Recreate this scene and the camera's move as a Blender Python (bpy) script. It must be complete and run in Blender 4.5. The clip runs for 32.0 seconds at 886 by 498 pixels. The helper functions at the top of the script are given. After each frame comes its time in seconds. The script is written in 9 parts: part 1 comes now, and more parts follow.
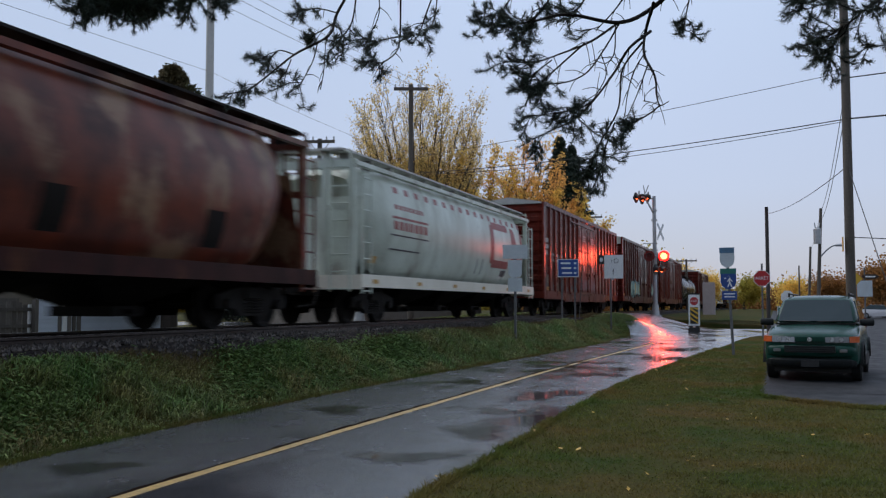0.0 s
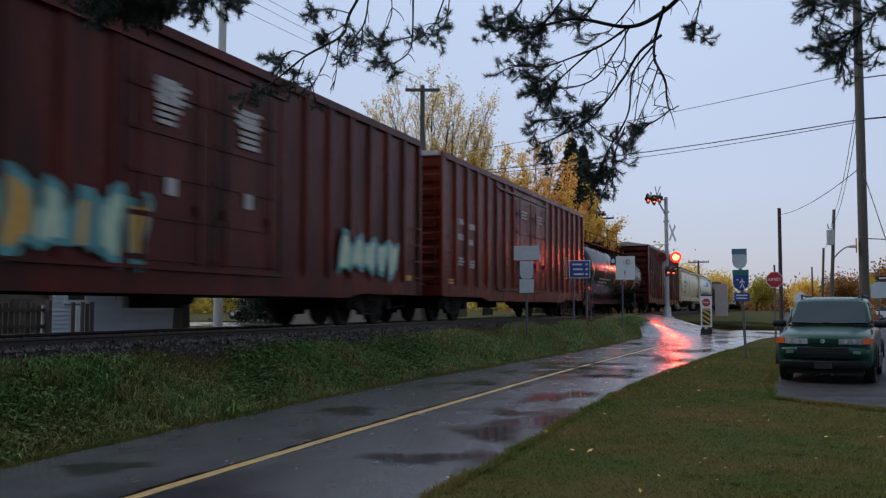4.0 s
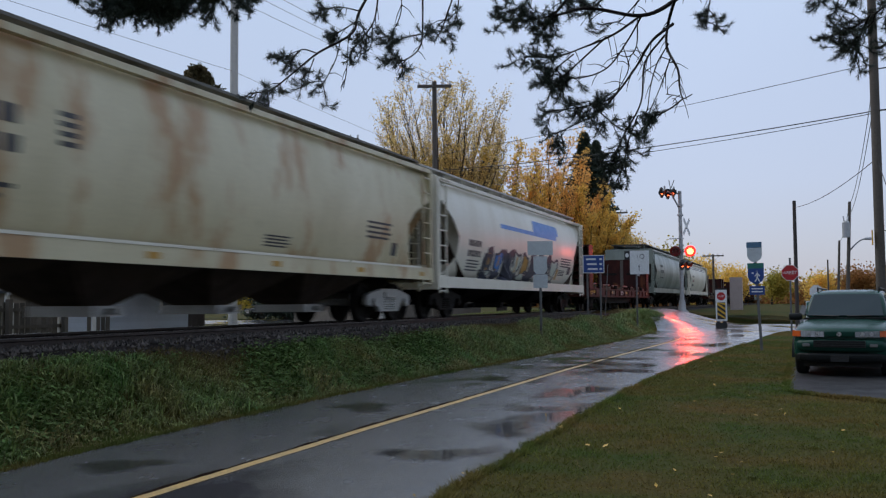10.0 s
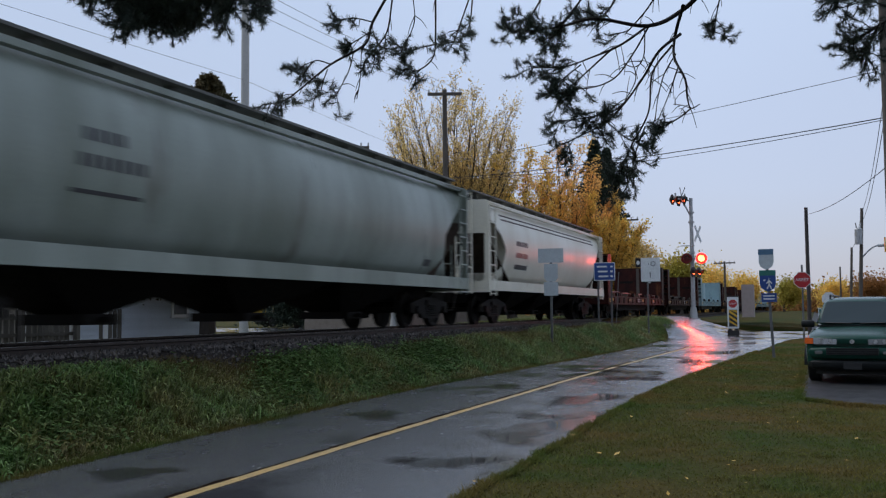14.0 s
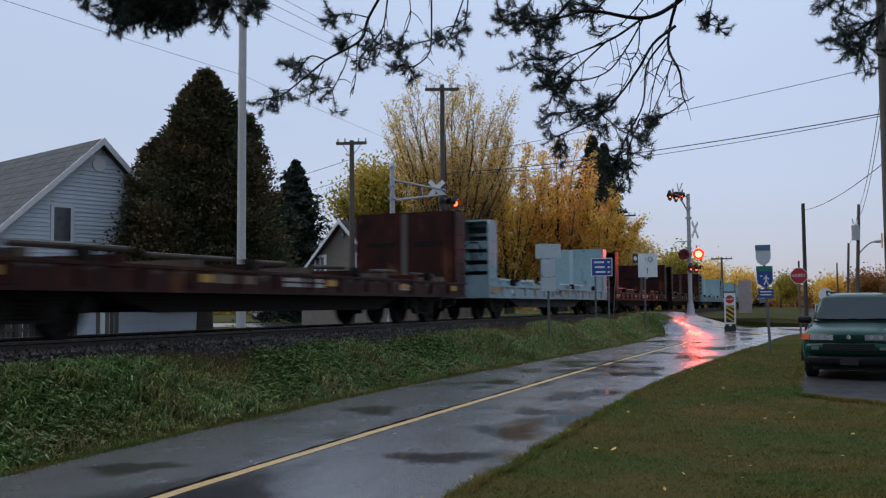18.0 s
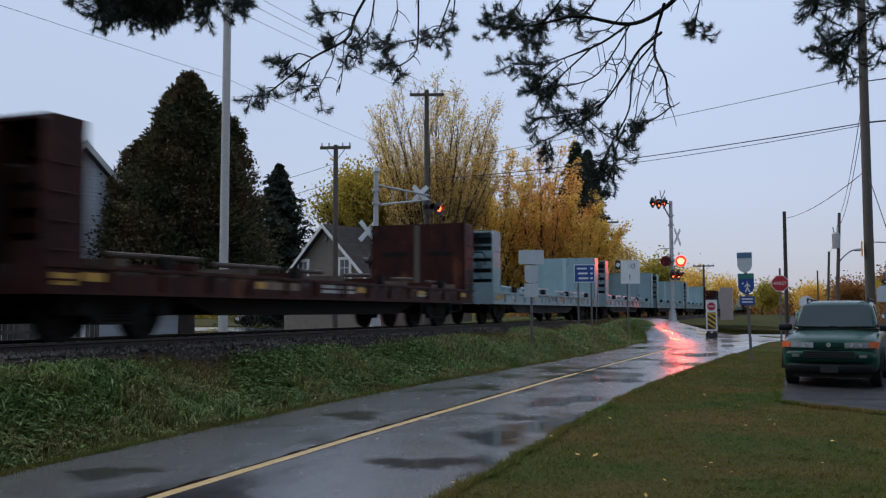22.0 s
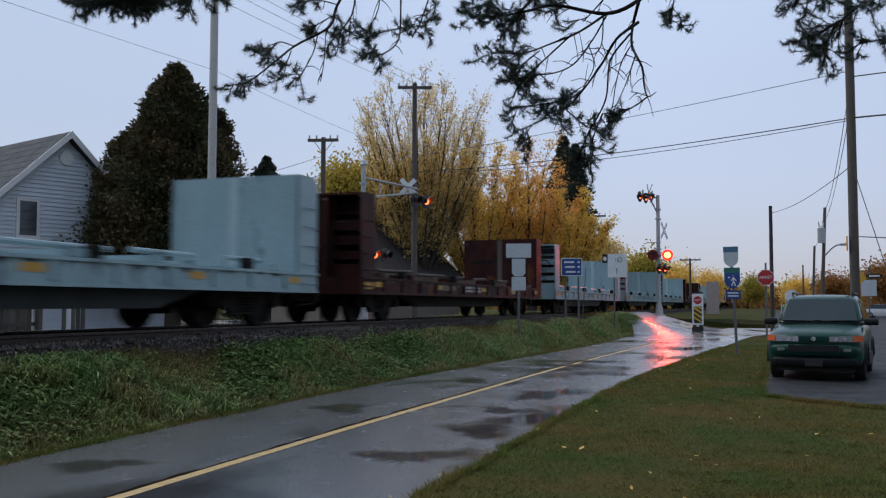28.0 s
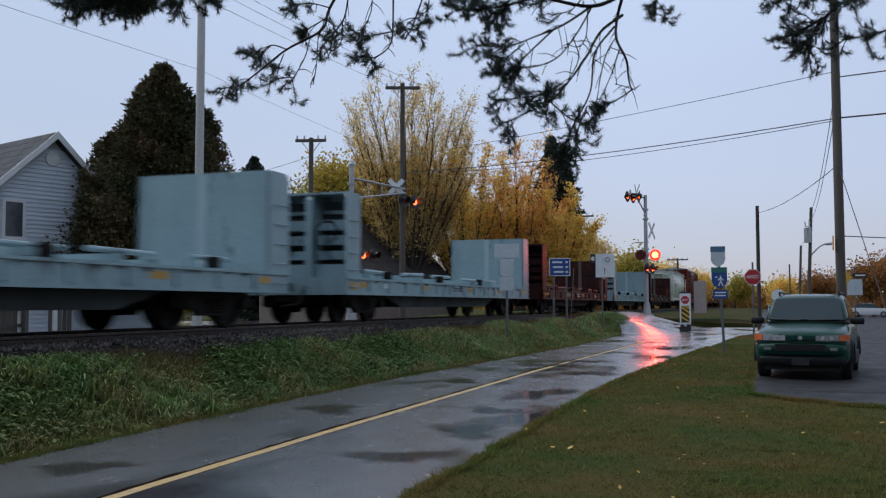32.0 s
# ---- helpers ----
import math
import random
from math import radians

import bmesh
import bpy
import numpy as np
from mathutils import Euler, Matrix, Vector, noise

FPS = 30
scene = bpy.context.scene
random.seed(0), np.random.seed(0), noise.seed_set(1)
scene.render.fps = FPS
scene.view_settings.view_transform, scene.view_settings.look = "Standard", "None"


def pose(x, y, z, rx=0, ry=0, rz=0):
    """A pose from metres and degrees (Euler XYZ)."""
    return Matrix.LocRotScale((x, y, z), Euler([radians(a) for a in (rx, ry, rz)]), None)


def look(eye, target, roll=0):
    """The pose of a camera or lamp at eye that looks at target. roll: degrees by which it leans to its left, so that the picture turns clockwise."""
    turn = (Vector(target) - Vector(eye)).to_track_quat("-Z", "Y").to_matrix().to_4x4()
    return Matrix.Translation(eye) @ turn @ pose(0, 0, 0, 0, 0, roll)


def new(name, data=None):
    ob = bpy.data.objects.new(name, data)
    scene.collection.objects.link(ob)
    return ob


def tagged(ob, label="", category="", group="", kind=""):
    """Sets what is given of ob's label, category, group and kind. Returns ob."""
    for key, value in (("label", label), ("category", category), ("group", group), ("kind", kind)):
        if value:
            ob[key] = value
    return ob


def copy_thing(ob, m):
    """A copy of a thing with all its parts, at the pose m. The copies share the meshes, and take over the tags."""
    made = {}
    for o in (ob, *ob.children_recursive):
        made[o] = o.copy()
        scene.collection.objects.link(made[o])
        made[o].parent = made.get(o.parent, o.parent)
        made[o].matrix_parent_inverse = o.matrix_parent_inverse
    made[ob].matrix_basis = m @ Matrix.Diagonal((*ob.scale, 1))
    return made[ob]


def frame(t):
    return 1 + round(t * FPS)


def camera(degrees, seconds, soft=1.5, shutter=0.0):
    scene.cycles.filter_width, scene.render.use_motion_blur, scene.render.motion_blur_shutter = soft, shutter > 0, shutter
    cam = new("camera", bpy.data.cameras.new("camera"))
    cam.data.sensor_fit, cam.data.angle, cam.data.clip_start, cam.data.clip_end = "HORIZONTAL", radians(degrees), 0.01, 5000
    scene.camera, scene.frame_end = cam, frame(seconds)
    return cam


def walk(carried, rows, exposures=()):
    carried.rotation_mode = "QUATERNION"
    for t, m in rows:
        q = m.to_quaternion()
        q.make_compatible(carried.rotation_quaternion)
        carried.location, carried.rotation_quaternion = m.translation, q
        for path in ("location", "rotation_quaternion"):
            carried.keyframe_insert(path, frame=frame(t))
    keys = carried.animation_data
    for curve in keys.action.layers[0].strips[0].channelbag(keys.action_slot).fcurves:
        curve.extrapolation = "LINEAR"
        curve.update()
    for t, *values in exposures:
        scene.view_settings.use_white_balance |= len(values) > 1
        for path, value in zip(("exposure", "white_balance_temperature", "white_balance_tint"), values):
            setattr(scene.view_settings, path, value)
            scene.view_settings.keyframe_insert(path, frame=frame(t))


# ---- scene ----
cam = camera(50.7, 32.0, soft=1.25, shutter=0.6)
EYE = (0.0, 0.0, 1.5)
# seconds, yaw, pitch, roll of the hand-held camera
ROWS = [
    (0.0, 19.50, 3.47, -0.00), (0.5, 19.73, 3.38, -0.21), (1.0, 20.02, 3.32, -0.18),
    (1.5, 20.14, 3.39, -0.09), (2.0, 20.18, 3.57, -0.01), (2.5, 20.33, 3.43, -0.05),
    (3.0, 20.21, 3.57, 0.09), (3.5, 20.16, 3.58, 0.10), (5.5, 20.52, 3.31, -0.19),
    (6.0, 20.41, 3.48, -0.50), (6.5, 20.70, 3.38, -0.53), (7.0, 21.21, 3.28, -0.63),
    (7.5, 21.53, 3.39, -0.59), (8.0, 21.50, 3.46, -0.34), (8.5, 21.17, 3.49, -0.18),
    (9.0, 21.07, 3.44, -0.18), (9.5, 21.01, 3.19, -0.34), (10.0, 21.02, 3.30, -0.41),
    (10.5, 21.34, 3.40, -0.37), (11.0, 21.66, 3.60, -0.17), (11.5, 22.06, 3.77, -0.49),
    (12.0, 21.84, 3.71, -0.57), (12.5, 21.77, 3.95, -0.36), (13.0, 21.32, 3.90, -0.39),
    (13.5, 21.38, 3.74, -0.30), (14.0, 21.66, 3.77, -0.47), (14.5, 21.75, 3.82, -0.60),
    (16.5, 22.18, 3.43, -0.90), (17.0, 22.05, 3.38, -0.90), (17.5, 21.84, 3.35, -0.64),
    (18.0, 21.50, 3.49, -0.41), (18.5, 21.38, 3.55, -0.60), (19.0, 21.41, 3.72, -0.33),
    (19.5, 20.75, 3.85, -0.39), (20.0, 20.66, 3.57, -0.26), (20.5, 20.92, 3.43, -0.55),
    (21.0, 20.56, 3.45, -0.26), (21.5, 20.29, 3.63, 0.11), (22.0, 20.48, 3.81, -0.06),
    (22.5, 20.72, 3.70, 0.15), (23.0, 20.97, 3.71, 0.10), (23.5, 20.75, 3.35, 0.05),
    (24.0, 20.58, 3.80, 0.18), (24.5, 20.50, 3.64, 0.26), (25.0, 20.04, 4.06, 0.41),
    (25.5, 19.73, 4.51, 0.26), (26.0, 19.12, 4.55, -0.03), (26.5, 19.47, 4.09, -0.27),
    (28.5, 19.72, 3.37, 0.15), (29.0, 19.32, 3.76, -0.17), (29.5, 19.31, 3.53, -0.06),
    (30.0, 19.51, 3.12, 0.03), (30.5, 19.37, 3.11, 0.22), (31.0, 19.20, 3.28, 0.03),
    (31.5, 19.01, 3.42, -0.11), (32.0, 18.99, 3.41, -0.07),
]
walk(cam, [(t, pose(*EYE, 90 + pitch, 0, yaw) @ pose(0, 0, 0, 0, 0, roll)) for t, yaw, pitch, roll in ROWS])

# ---- light: dusk under an even overcast ----
world = bpy.data.worlds.new("dusk")
scene.world = world
world.use_nodes = True
wn, wl = world.node_tree.nodes, world.node_tree.links
wn.clear()
w_out = wn.new("ShaderNodeOutputWorld")
w_sky = wn.new("ShaderNodeTexSky")
w_sky.sky_type, w_sky.sun_disc = "NISHITA", False
w_sky.sun_elevation, w_sky.sun_rotation, w_sky.air_density, w_sky.dust_density = radians(52), radians(285), 1.0, 1.0
w_bg_sky = wn.new("ShaderNodeBackground")
w_bg_sky.inputs["Strength"].default_value = 0.03
w_bg_cloud = wn.new("ShaderNodeBackground")
w_bg_cloud.inputs["Strength"].default_value = 1.05
w_geo = wn.new("ShaderNodeTexCoord")
w_sep = wn.new("ShaderNodeSeparateXYZ")
w_ramp = wn.new("ShaderNodeValToRGB")
for pos, colour in ((0.0, (0.365, 0.365, 0.455, 1)), (0.04, (0.385, 0.395, 0.495, 1)), (0.12, (0.425, 0.470, 0.615, 1)), (0.35, (0.475, 0.565, 0.735, 1)), (1.0, (0.485, 0.575, 0.745, 1))):
    el = w_ramp.color_ramp.elements.new(pos) if pos not in (0.0, 1.0) else w_ramp.color_ramp.elements[0 if pos == 0.0 else -1]
    el.color = colour
w_noise = wn.new("ShaderNodeTexNoise")
w_noise.inputs["Scale"].default_value, w_noise.inputs["Detail"].default_value = 2.2, 3.0
w_var = wn.new("ShaderNodeMapRange")
w_var.inputs["To Min"].default_value, w_var.inputs["To Max"].default_value = 0.93, 1.07
w_mul = wn.new("ShaderNodeVectorMath")
w_mul.operation = "SCALE"
# the sky is dimmed towards the unseen east to darken the train's near side
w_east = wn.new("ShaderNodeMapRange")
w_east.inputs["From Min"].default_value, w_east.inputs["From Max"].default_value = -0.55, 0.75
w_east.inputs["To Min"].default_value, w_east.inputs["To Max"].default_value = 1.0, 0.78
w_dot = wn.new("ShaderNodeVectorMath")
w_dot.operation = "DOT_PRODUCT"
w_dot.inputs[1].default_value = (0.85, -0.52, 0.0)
w_mul2 = wn.new("ShaderNodeVectorMath")
w_mul2.operation = "SCALE"
w_add = wn.new("ShaderNodeAddShader")
wl.new(w_geo.outputs["Generated"], w_sep.inputs[0])
wl.new(w_sep.outputs["Z"], w_ramp.inputs["Fac"])
wl.new(w_geo.outputs["Generated"], w_noise.inputs["Vector"])
wl.new(w_noise.outputs["Fac"], w_var.inputs["Value"])
wl.new(w_ramp.outputs["Color"], w_mul.inputs[0])
wl.new(w_var.outputs["Result"], w_mul.inputs["Scale"])
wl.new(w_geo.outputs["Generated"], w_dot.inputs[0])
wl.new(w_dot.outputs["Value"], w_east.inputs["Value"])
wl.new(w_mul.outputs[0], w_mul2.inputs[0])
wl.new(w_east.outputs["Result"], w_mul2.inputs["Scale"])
# heavier cloud to the west
w_west = wn.new("ShaderNodeMapRange")
w_west.inputs["From Min"].default_value, w_west.inputs["From Max"].default_value = 0.10, 0.75
w_west.inputs["To Min"].default_value, w_west.inputs["To Max"].default_value = 1.0, 0.80
w_dot2 = wn.new("ShaderNodeVectorMath")
w_dot2.operation = "DOT_PRODUCT"
w_dot2.inputs[1].default_value = (-1.0, 0.0, 0.0)
w_mul3 = wn.new("ShaderNodeVectorMath")
w_mul3.operation = "SCALE"
wl.new(w_geo.outputs["Generated"], w_dot2.inputs[0])
wl.new(w_dot2.outputs["Value"], w_west.inputs["Value"])
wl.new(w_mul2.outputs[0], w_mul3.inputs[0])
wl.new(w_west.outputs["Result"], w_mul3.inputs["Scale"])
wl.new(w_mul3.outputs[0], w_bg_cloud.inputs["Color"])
wl.new(w_sky.outputs["Color"], w_bg_sky.inputs["Color"])
wl.new(w_bg_sky.outputs[0], w_add.inputs[0])
wl.new(w_bg_cloud.outputs[0], w_add.inputs[1])
wl.new(w_add.outputs[0], w_out.inputs["Surface"])

sun = new("sun", bpy.data.lights.new("sun", "SUN"))
sun.data.energy, sun.data.angle, sun.data.color = 1.4, radians(60), (1.0, 0.96, 0.90)
sun.matrix_world = look((-59.0, 16.0, 79.0), (0, 0, 0))
scene.view_settings.exposure = 0.0

# ---- materials ----
def rgb(r, g, b):
    return (r, g, b, 1.0)


def material(name, base, second=None, rough=0.6, metal=0.0, scale=6.0, amount=0.5, grain=60.0, grain_amount=0.25, bump=0.15, streak=1.0,
             rough_var=0.1, third=None, third_cut=0.62, third_scale=1.3, per_object=0.0, per_island=0.0, spec=0.5, thin=0.0):
    """Two colours mixed by a coarse noise (stretched down by streak), a fine grain, an optional third colour in patches, and bump."""
    m = bpy.data.materials.new(name)
    m.use_nodes = True
    n, l = m.node_tree.nodes, m.node_tree.links
    b = n["Principled BSDF"]
    b.inputs["Metallic"].default_value = metal
    b.inputs["Specular IOR Level"].default_value = spec
    second = second or tuple(c * 0.6 for c in base)
    tc = n.new("ShaderNodeTexCoord")
    mp = n.new("ShaderNodeMapping")
    mp.inputs["Scale"].default_value = (1, 1, 1 / streak)
    l.new(tc.outputs["Object"], mp.inputs[0])

    def tex(s, detail, vec):
        t = n.new("ShaderNodeTexNoise")
        t.inputs["Scale"].default_value, t.inputs["Detail"].default_value, t.inputs["Roughness"].default_value = s, detail, 0.6
        l.new(vec, t.inputs["Vector"])
        return t.outputs["Fac"]

    def mix(a, bb, f, mode="MIX"):
        x = n.new("ShaderNodeMix")
        x.data_type, x.blend_type = "RGBA", mode
        for sock, v in ((x.inputs["A"], a), (x.inputs["B"], bb), (x.inputs["Factor"], f)):
            if isinstance(v, (tuple, list)):
                sock.default_value = rgb(*v[:3])
            elif isinstance(v, float):
                sock.default_value = v
            else:
                l.new(v, sock)
        return x.outputs["Result"]

    def remap(v, a, bb, c, d):
        r = n.new("ShaderNodeMapRange")
        for k, val in zip(("From Min", "From Max", "To Min", "To Max"), (a, bb, c, d)):
            r.inputs[k].default_value = val
        l.new(v, r.inputs["Value"])
        return r.outputs["Result"]

    coarse = tex(scale, 5.0, mp.outputs[0])
    fine = tex(grain, 3.0, tc.outputs["Object"])
    col = mix(tuple(base), tuple(second), remap(coarse, 0.5 - 0.15, 0.5 + 0.15, 0.0, amount))
    if third:
        patch = tex(third_scale, 6.0, mp.outputs[0])
        col = mix(col, tuple(third), remap(patch, third_cut, third_cut + 0.1, 0.0, 0.85))
    g = remap(fine, 0.3, 0.7, 1.0 - grain_amount, 1.0 + grain_amount)
    vm = n.new("ShaderNodeVectorMath")
    vm.operation = "SCALE"
    l.new(col, vm.inputs[0])
    l.new(g, vm.inputs["Scale"])
    col = vm.outputs[0]
    for strength, node, out in ((per_object, "ShaderNodeObjectInfo", "Random"), (per_island, "ShaderNodeNewGeometry", "Random Per Island")):
        if strength:
            oi = n.new(node)
            vm = n.new("ShaderNodeVectorMath")
            vm.operation = "SCALE"
            l.new(col, vm.inputs[0])
            l.new(remap(oi.outputs[out], 0.0, 1.0, 1.0 - strength, 1.0 + strength), vm.inputs["Scale"])
            col = vm.outputs[0]
    l.new(col, b.inputs["Base Color"])
    l.new(remap(coarse, 0.3, 0.7, max(0.02, rough - rough_var), min(1.0, rough + rough_var)), b.inputs["Roughness"])
    if bump:
        bp = n.new("ShaderNodeBump")
        bp.inputs["Strength"].default_value, bp.inputs["Distance"].default_value = bump, 0.02
        l.new(fine, bp.inputs["Height"])
        l.new(bp.outputs[0], b.inputs["Normal"])
    if thin:
        # light shining through a thin leaf
        tl, ms = n.new("ShaderNodeBsdfTranslucent"), n.new("ShaderNodeMixShader")
        l.new(col, tl.inputs["Color"])
        ms.inputs[0].default_value = thin
        l.new(b.outputs[0], ms.inputs[1])
        l.new(tl.outputs[0], ms.inputs[2])
        l.new(ms.outputs[0], n["Material Output"].inputs["Surface"])
    return m


def glow(name, colour, strength):
    m = bpy.data.materials.new(name)
    m.use_nodes = True
    b = m.node_tree.nodes["Principled BSDF"]
    b.inputs["Base Color"].default_value = rgb(*[c * 0.5 for c in colour])
    b.inputs["Emission Color"].default_value = rgb(*colour)
    b.inputs["Emission Strength"].default_value = strength
    return m


def glassy(name, colour, rough=0.05):
    m = bpy.data.materials.new(name)
    m.use_nodes = True
    b = m.node_tree.nodes["Principled BSDF"]
    b.inputs["Base Color"].default_value = rgb(*colour)
    b.inputs["Roughness"].default_value = rough
    b.inputs["Transmission Weight"].default_value = 0.85
    b.inputs["IOR"].default_value = 1.45
    return m


def wet_asphalt(name, base, second, puddle_cut=0.60, dry=0.34, gloss=0.5):
    """Dark tar with fine stones; a film of water that gathers into smooth patches."""
    m = bpy.data.materials.new(name)
    m.use_nodes = True
    n, l = m.node_tree.nodes, m.node_tree.links
    b = n["Principled BSDF"]
    b.inputs["Specular IOR Level"].default_value = gloss
    tc = n.new("ShaderNodeTexCoord")
    mp = n.new("ShaderNodeMapping")
    mp.inputs["Scale"].default_value = (1.0, 0.55, 1.0)
    l.new(tc.outputs["Object"], mp.inputs[0])
    t1, t2, t3 = (n.new("ShaderNodeTexNoise") for _ in range(3))
    for t, s, d in ((t1, 0.55, 4.0), (t2, 90.0, 3.0), (t3, 2.3, 5.0)):
        t.inputs["Scale"].default_value, t.inputs["Detail"].default_value = s, d
        l.new(mp.outputs[0], t.inputs["Vector"])

    def remap(v, a, bb, c, d):
        r = n.new("ShaderNodeMapRange")
        for k, val in zip(("From Min", "From Max", "To Min", "To Max"), (a, bb, c, d)):
            r.inputs[k].default_value = val
        l.new(v, r.inputs["Value"])
        return r.outputs["Result"]

    water = remap(t1.outputs["Fac"], puddle_cut - 0.06, puddle_cut + 0.05, 0.0, 1.0)
    x = n.new("ShaderNodeMix")
    x.data_type = "RGBA"
    x.inputs["A"].default_value, x.inputs["B"].default_value = rgb(*base), rgb(*second)
    l.new(remap(t3.outputs["Fac"], 0.35, 0.65, 0.0, 1.0), x.inputs["Factor"])
    y = n.new("ShaderNodeMix")
    y.data_type = "RGBA"
    l.new(water, y.inputs["Factor"])
    l.new(x.outputs["Result"], y.inputs["A"])
    y.inputs["B"].default_value = rgb(*[c * 0.75 for c in second])
    s = n.new("ShaderNodeVectorMath")
    s.operation = "SCALE"
    l.new(y.outputs["Result"], s.inputs[0])
    l.new(remap(t2.outputs["Fac"], 0.3, 0.7, 0.75, 1.25), s.inputs["Scale"])
    l.new(s.outputs[0], b.inputs["Base Color"])
    r = n.new("ShaderNodeMix")
    r.data_type = "FLOAT"
    l.new(water, r.inputs["Factor"])
    l.new(remap(t3.outputs["Fac"], 0.3, 0.7, dry - 0.06, dry + 0.08), r.inputs["A"])
    r.inputs["B"].default_value = 0.06
    l.new(r.outputs["Result"], b.inputs["Roughness"])
    bp = n.new("ShaderNodeBump")
    bp.inputs["Distance"].default_value = 0.01
    l.new(remap(water, 0.0, 1.0, 0.25, 0.015), bp.inputs["Strength"])
    l.new(t2.outputs["Fac"], bp.inputs["Height"])
    l.new(bp.outputs[0], b.inputs["Normal"])
    return m


def standing_water(name):
    """A film of water that shows more of itself where it is deeper."""
    m = material(name, (0.045, 0.044, 0.044), (0.060, 0.054, 0.048), 0.07, scale=2.5, grain=30, grain_amount=0.1, bump=0.0, rough_var=0.05)
    n, l = m.node_tree.nodes, m.node_tree.links
    at, ns, ad, mr = n.new("ShaderNodeAttribute"), n.new("ShaderNodeTexNoise"), n.new("ShaderNodeMath"), n.new("ShaderNodeMapRange")
    at.attribute_name = "depth"
    ns.inputs["Scale"].default_value, ns.inputs["Detail"].default_value = 3.0, 5.0
    ad.operation = "ADD"
    l.new(at.outputs["Fac"], ad.inputs[0])
    l.new(ns.outputs["Fac"], ad.inputs[1])
    for key, v in zip(("From Min", "From Max", "To Min", "To Max"), (0.66, 1.30, 0.0, 0.62)):
        mr.inputs[key].default_value = v
    l.new(ad.outputs[0], mr.inputs["Value"])
    tr, ms = n.new("ShaderNodeBsdfTransparent"), n.new("ShaderNodeMixShader")
    l.new(mr.outputs["Result"], ms.inputs[0])
    l.new(tr.outputs[0], ms.inputs[1])
    l.new(n["Principled BSDF"].outputs[0], ms.inputs[2])
    l.new(ms.outputs[0], n["Material Output"].inputs["Surface"])
    return m


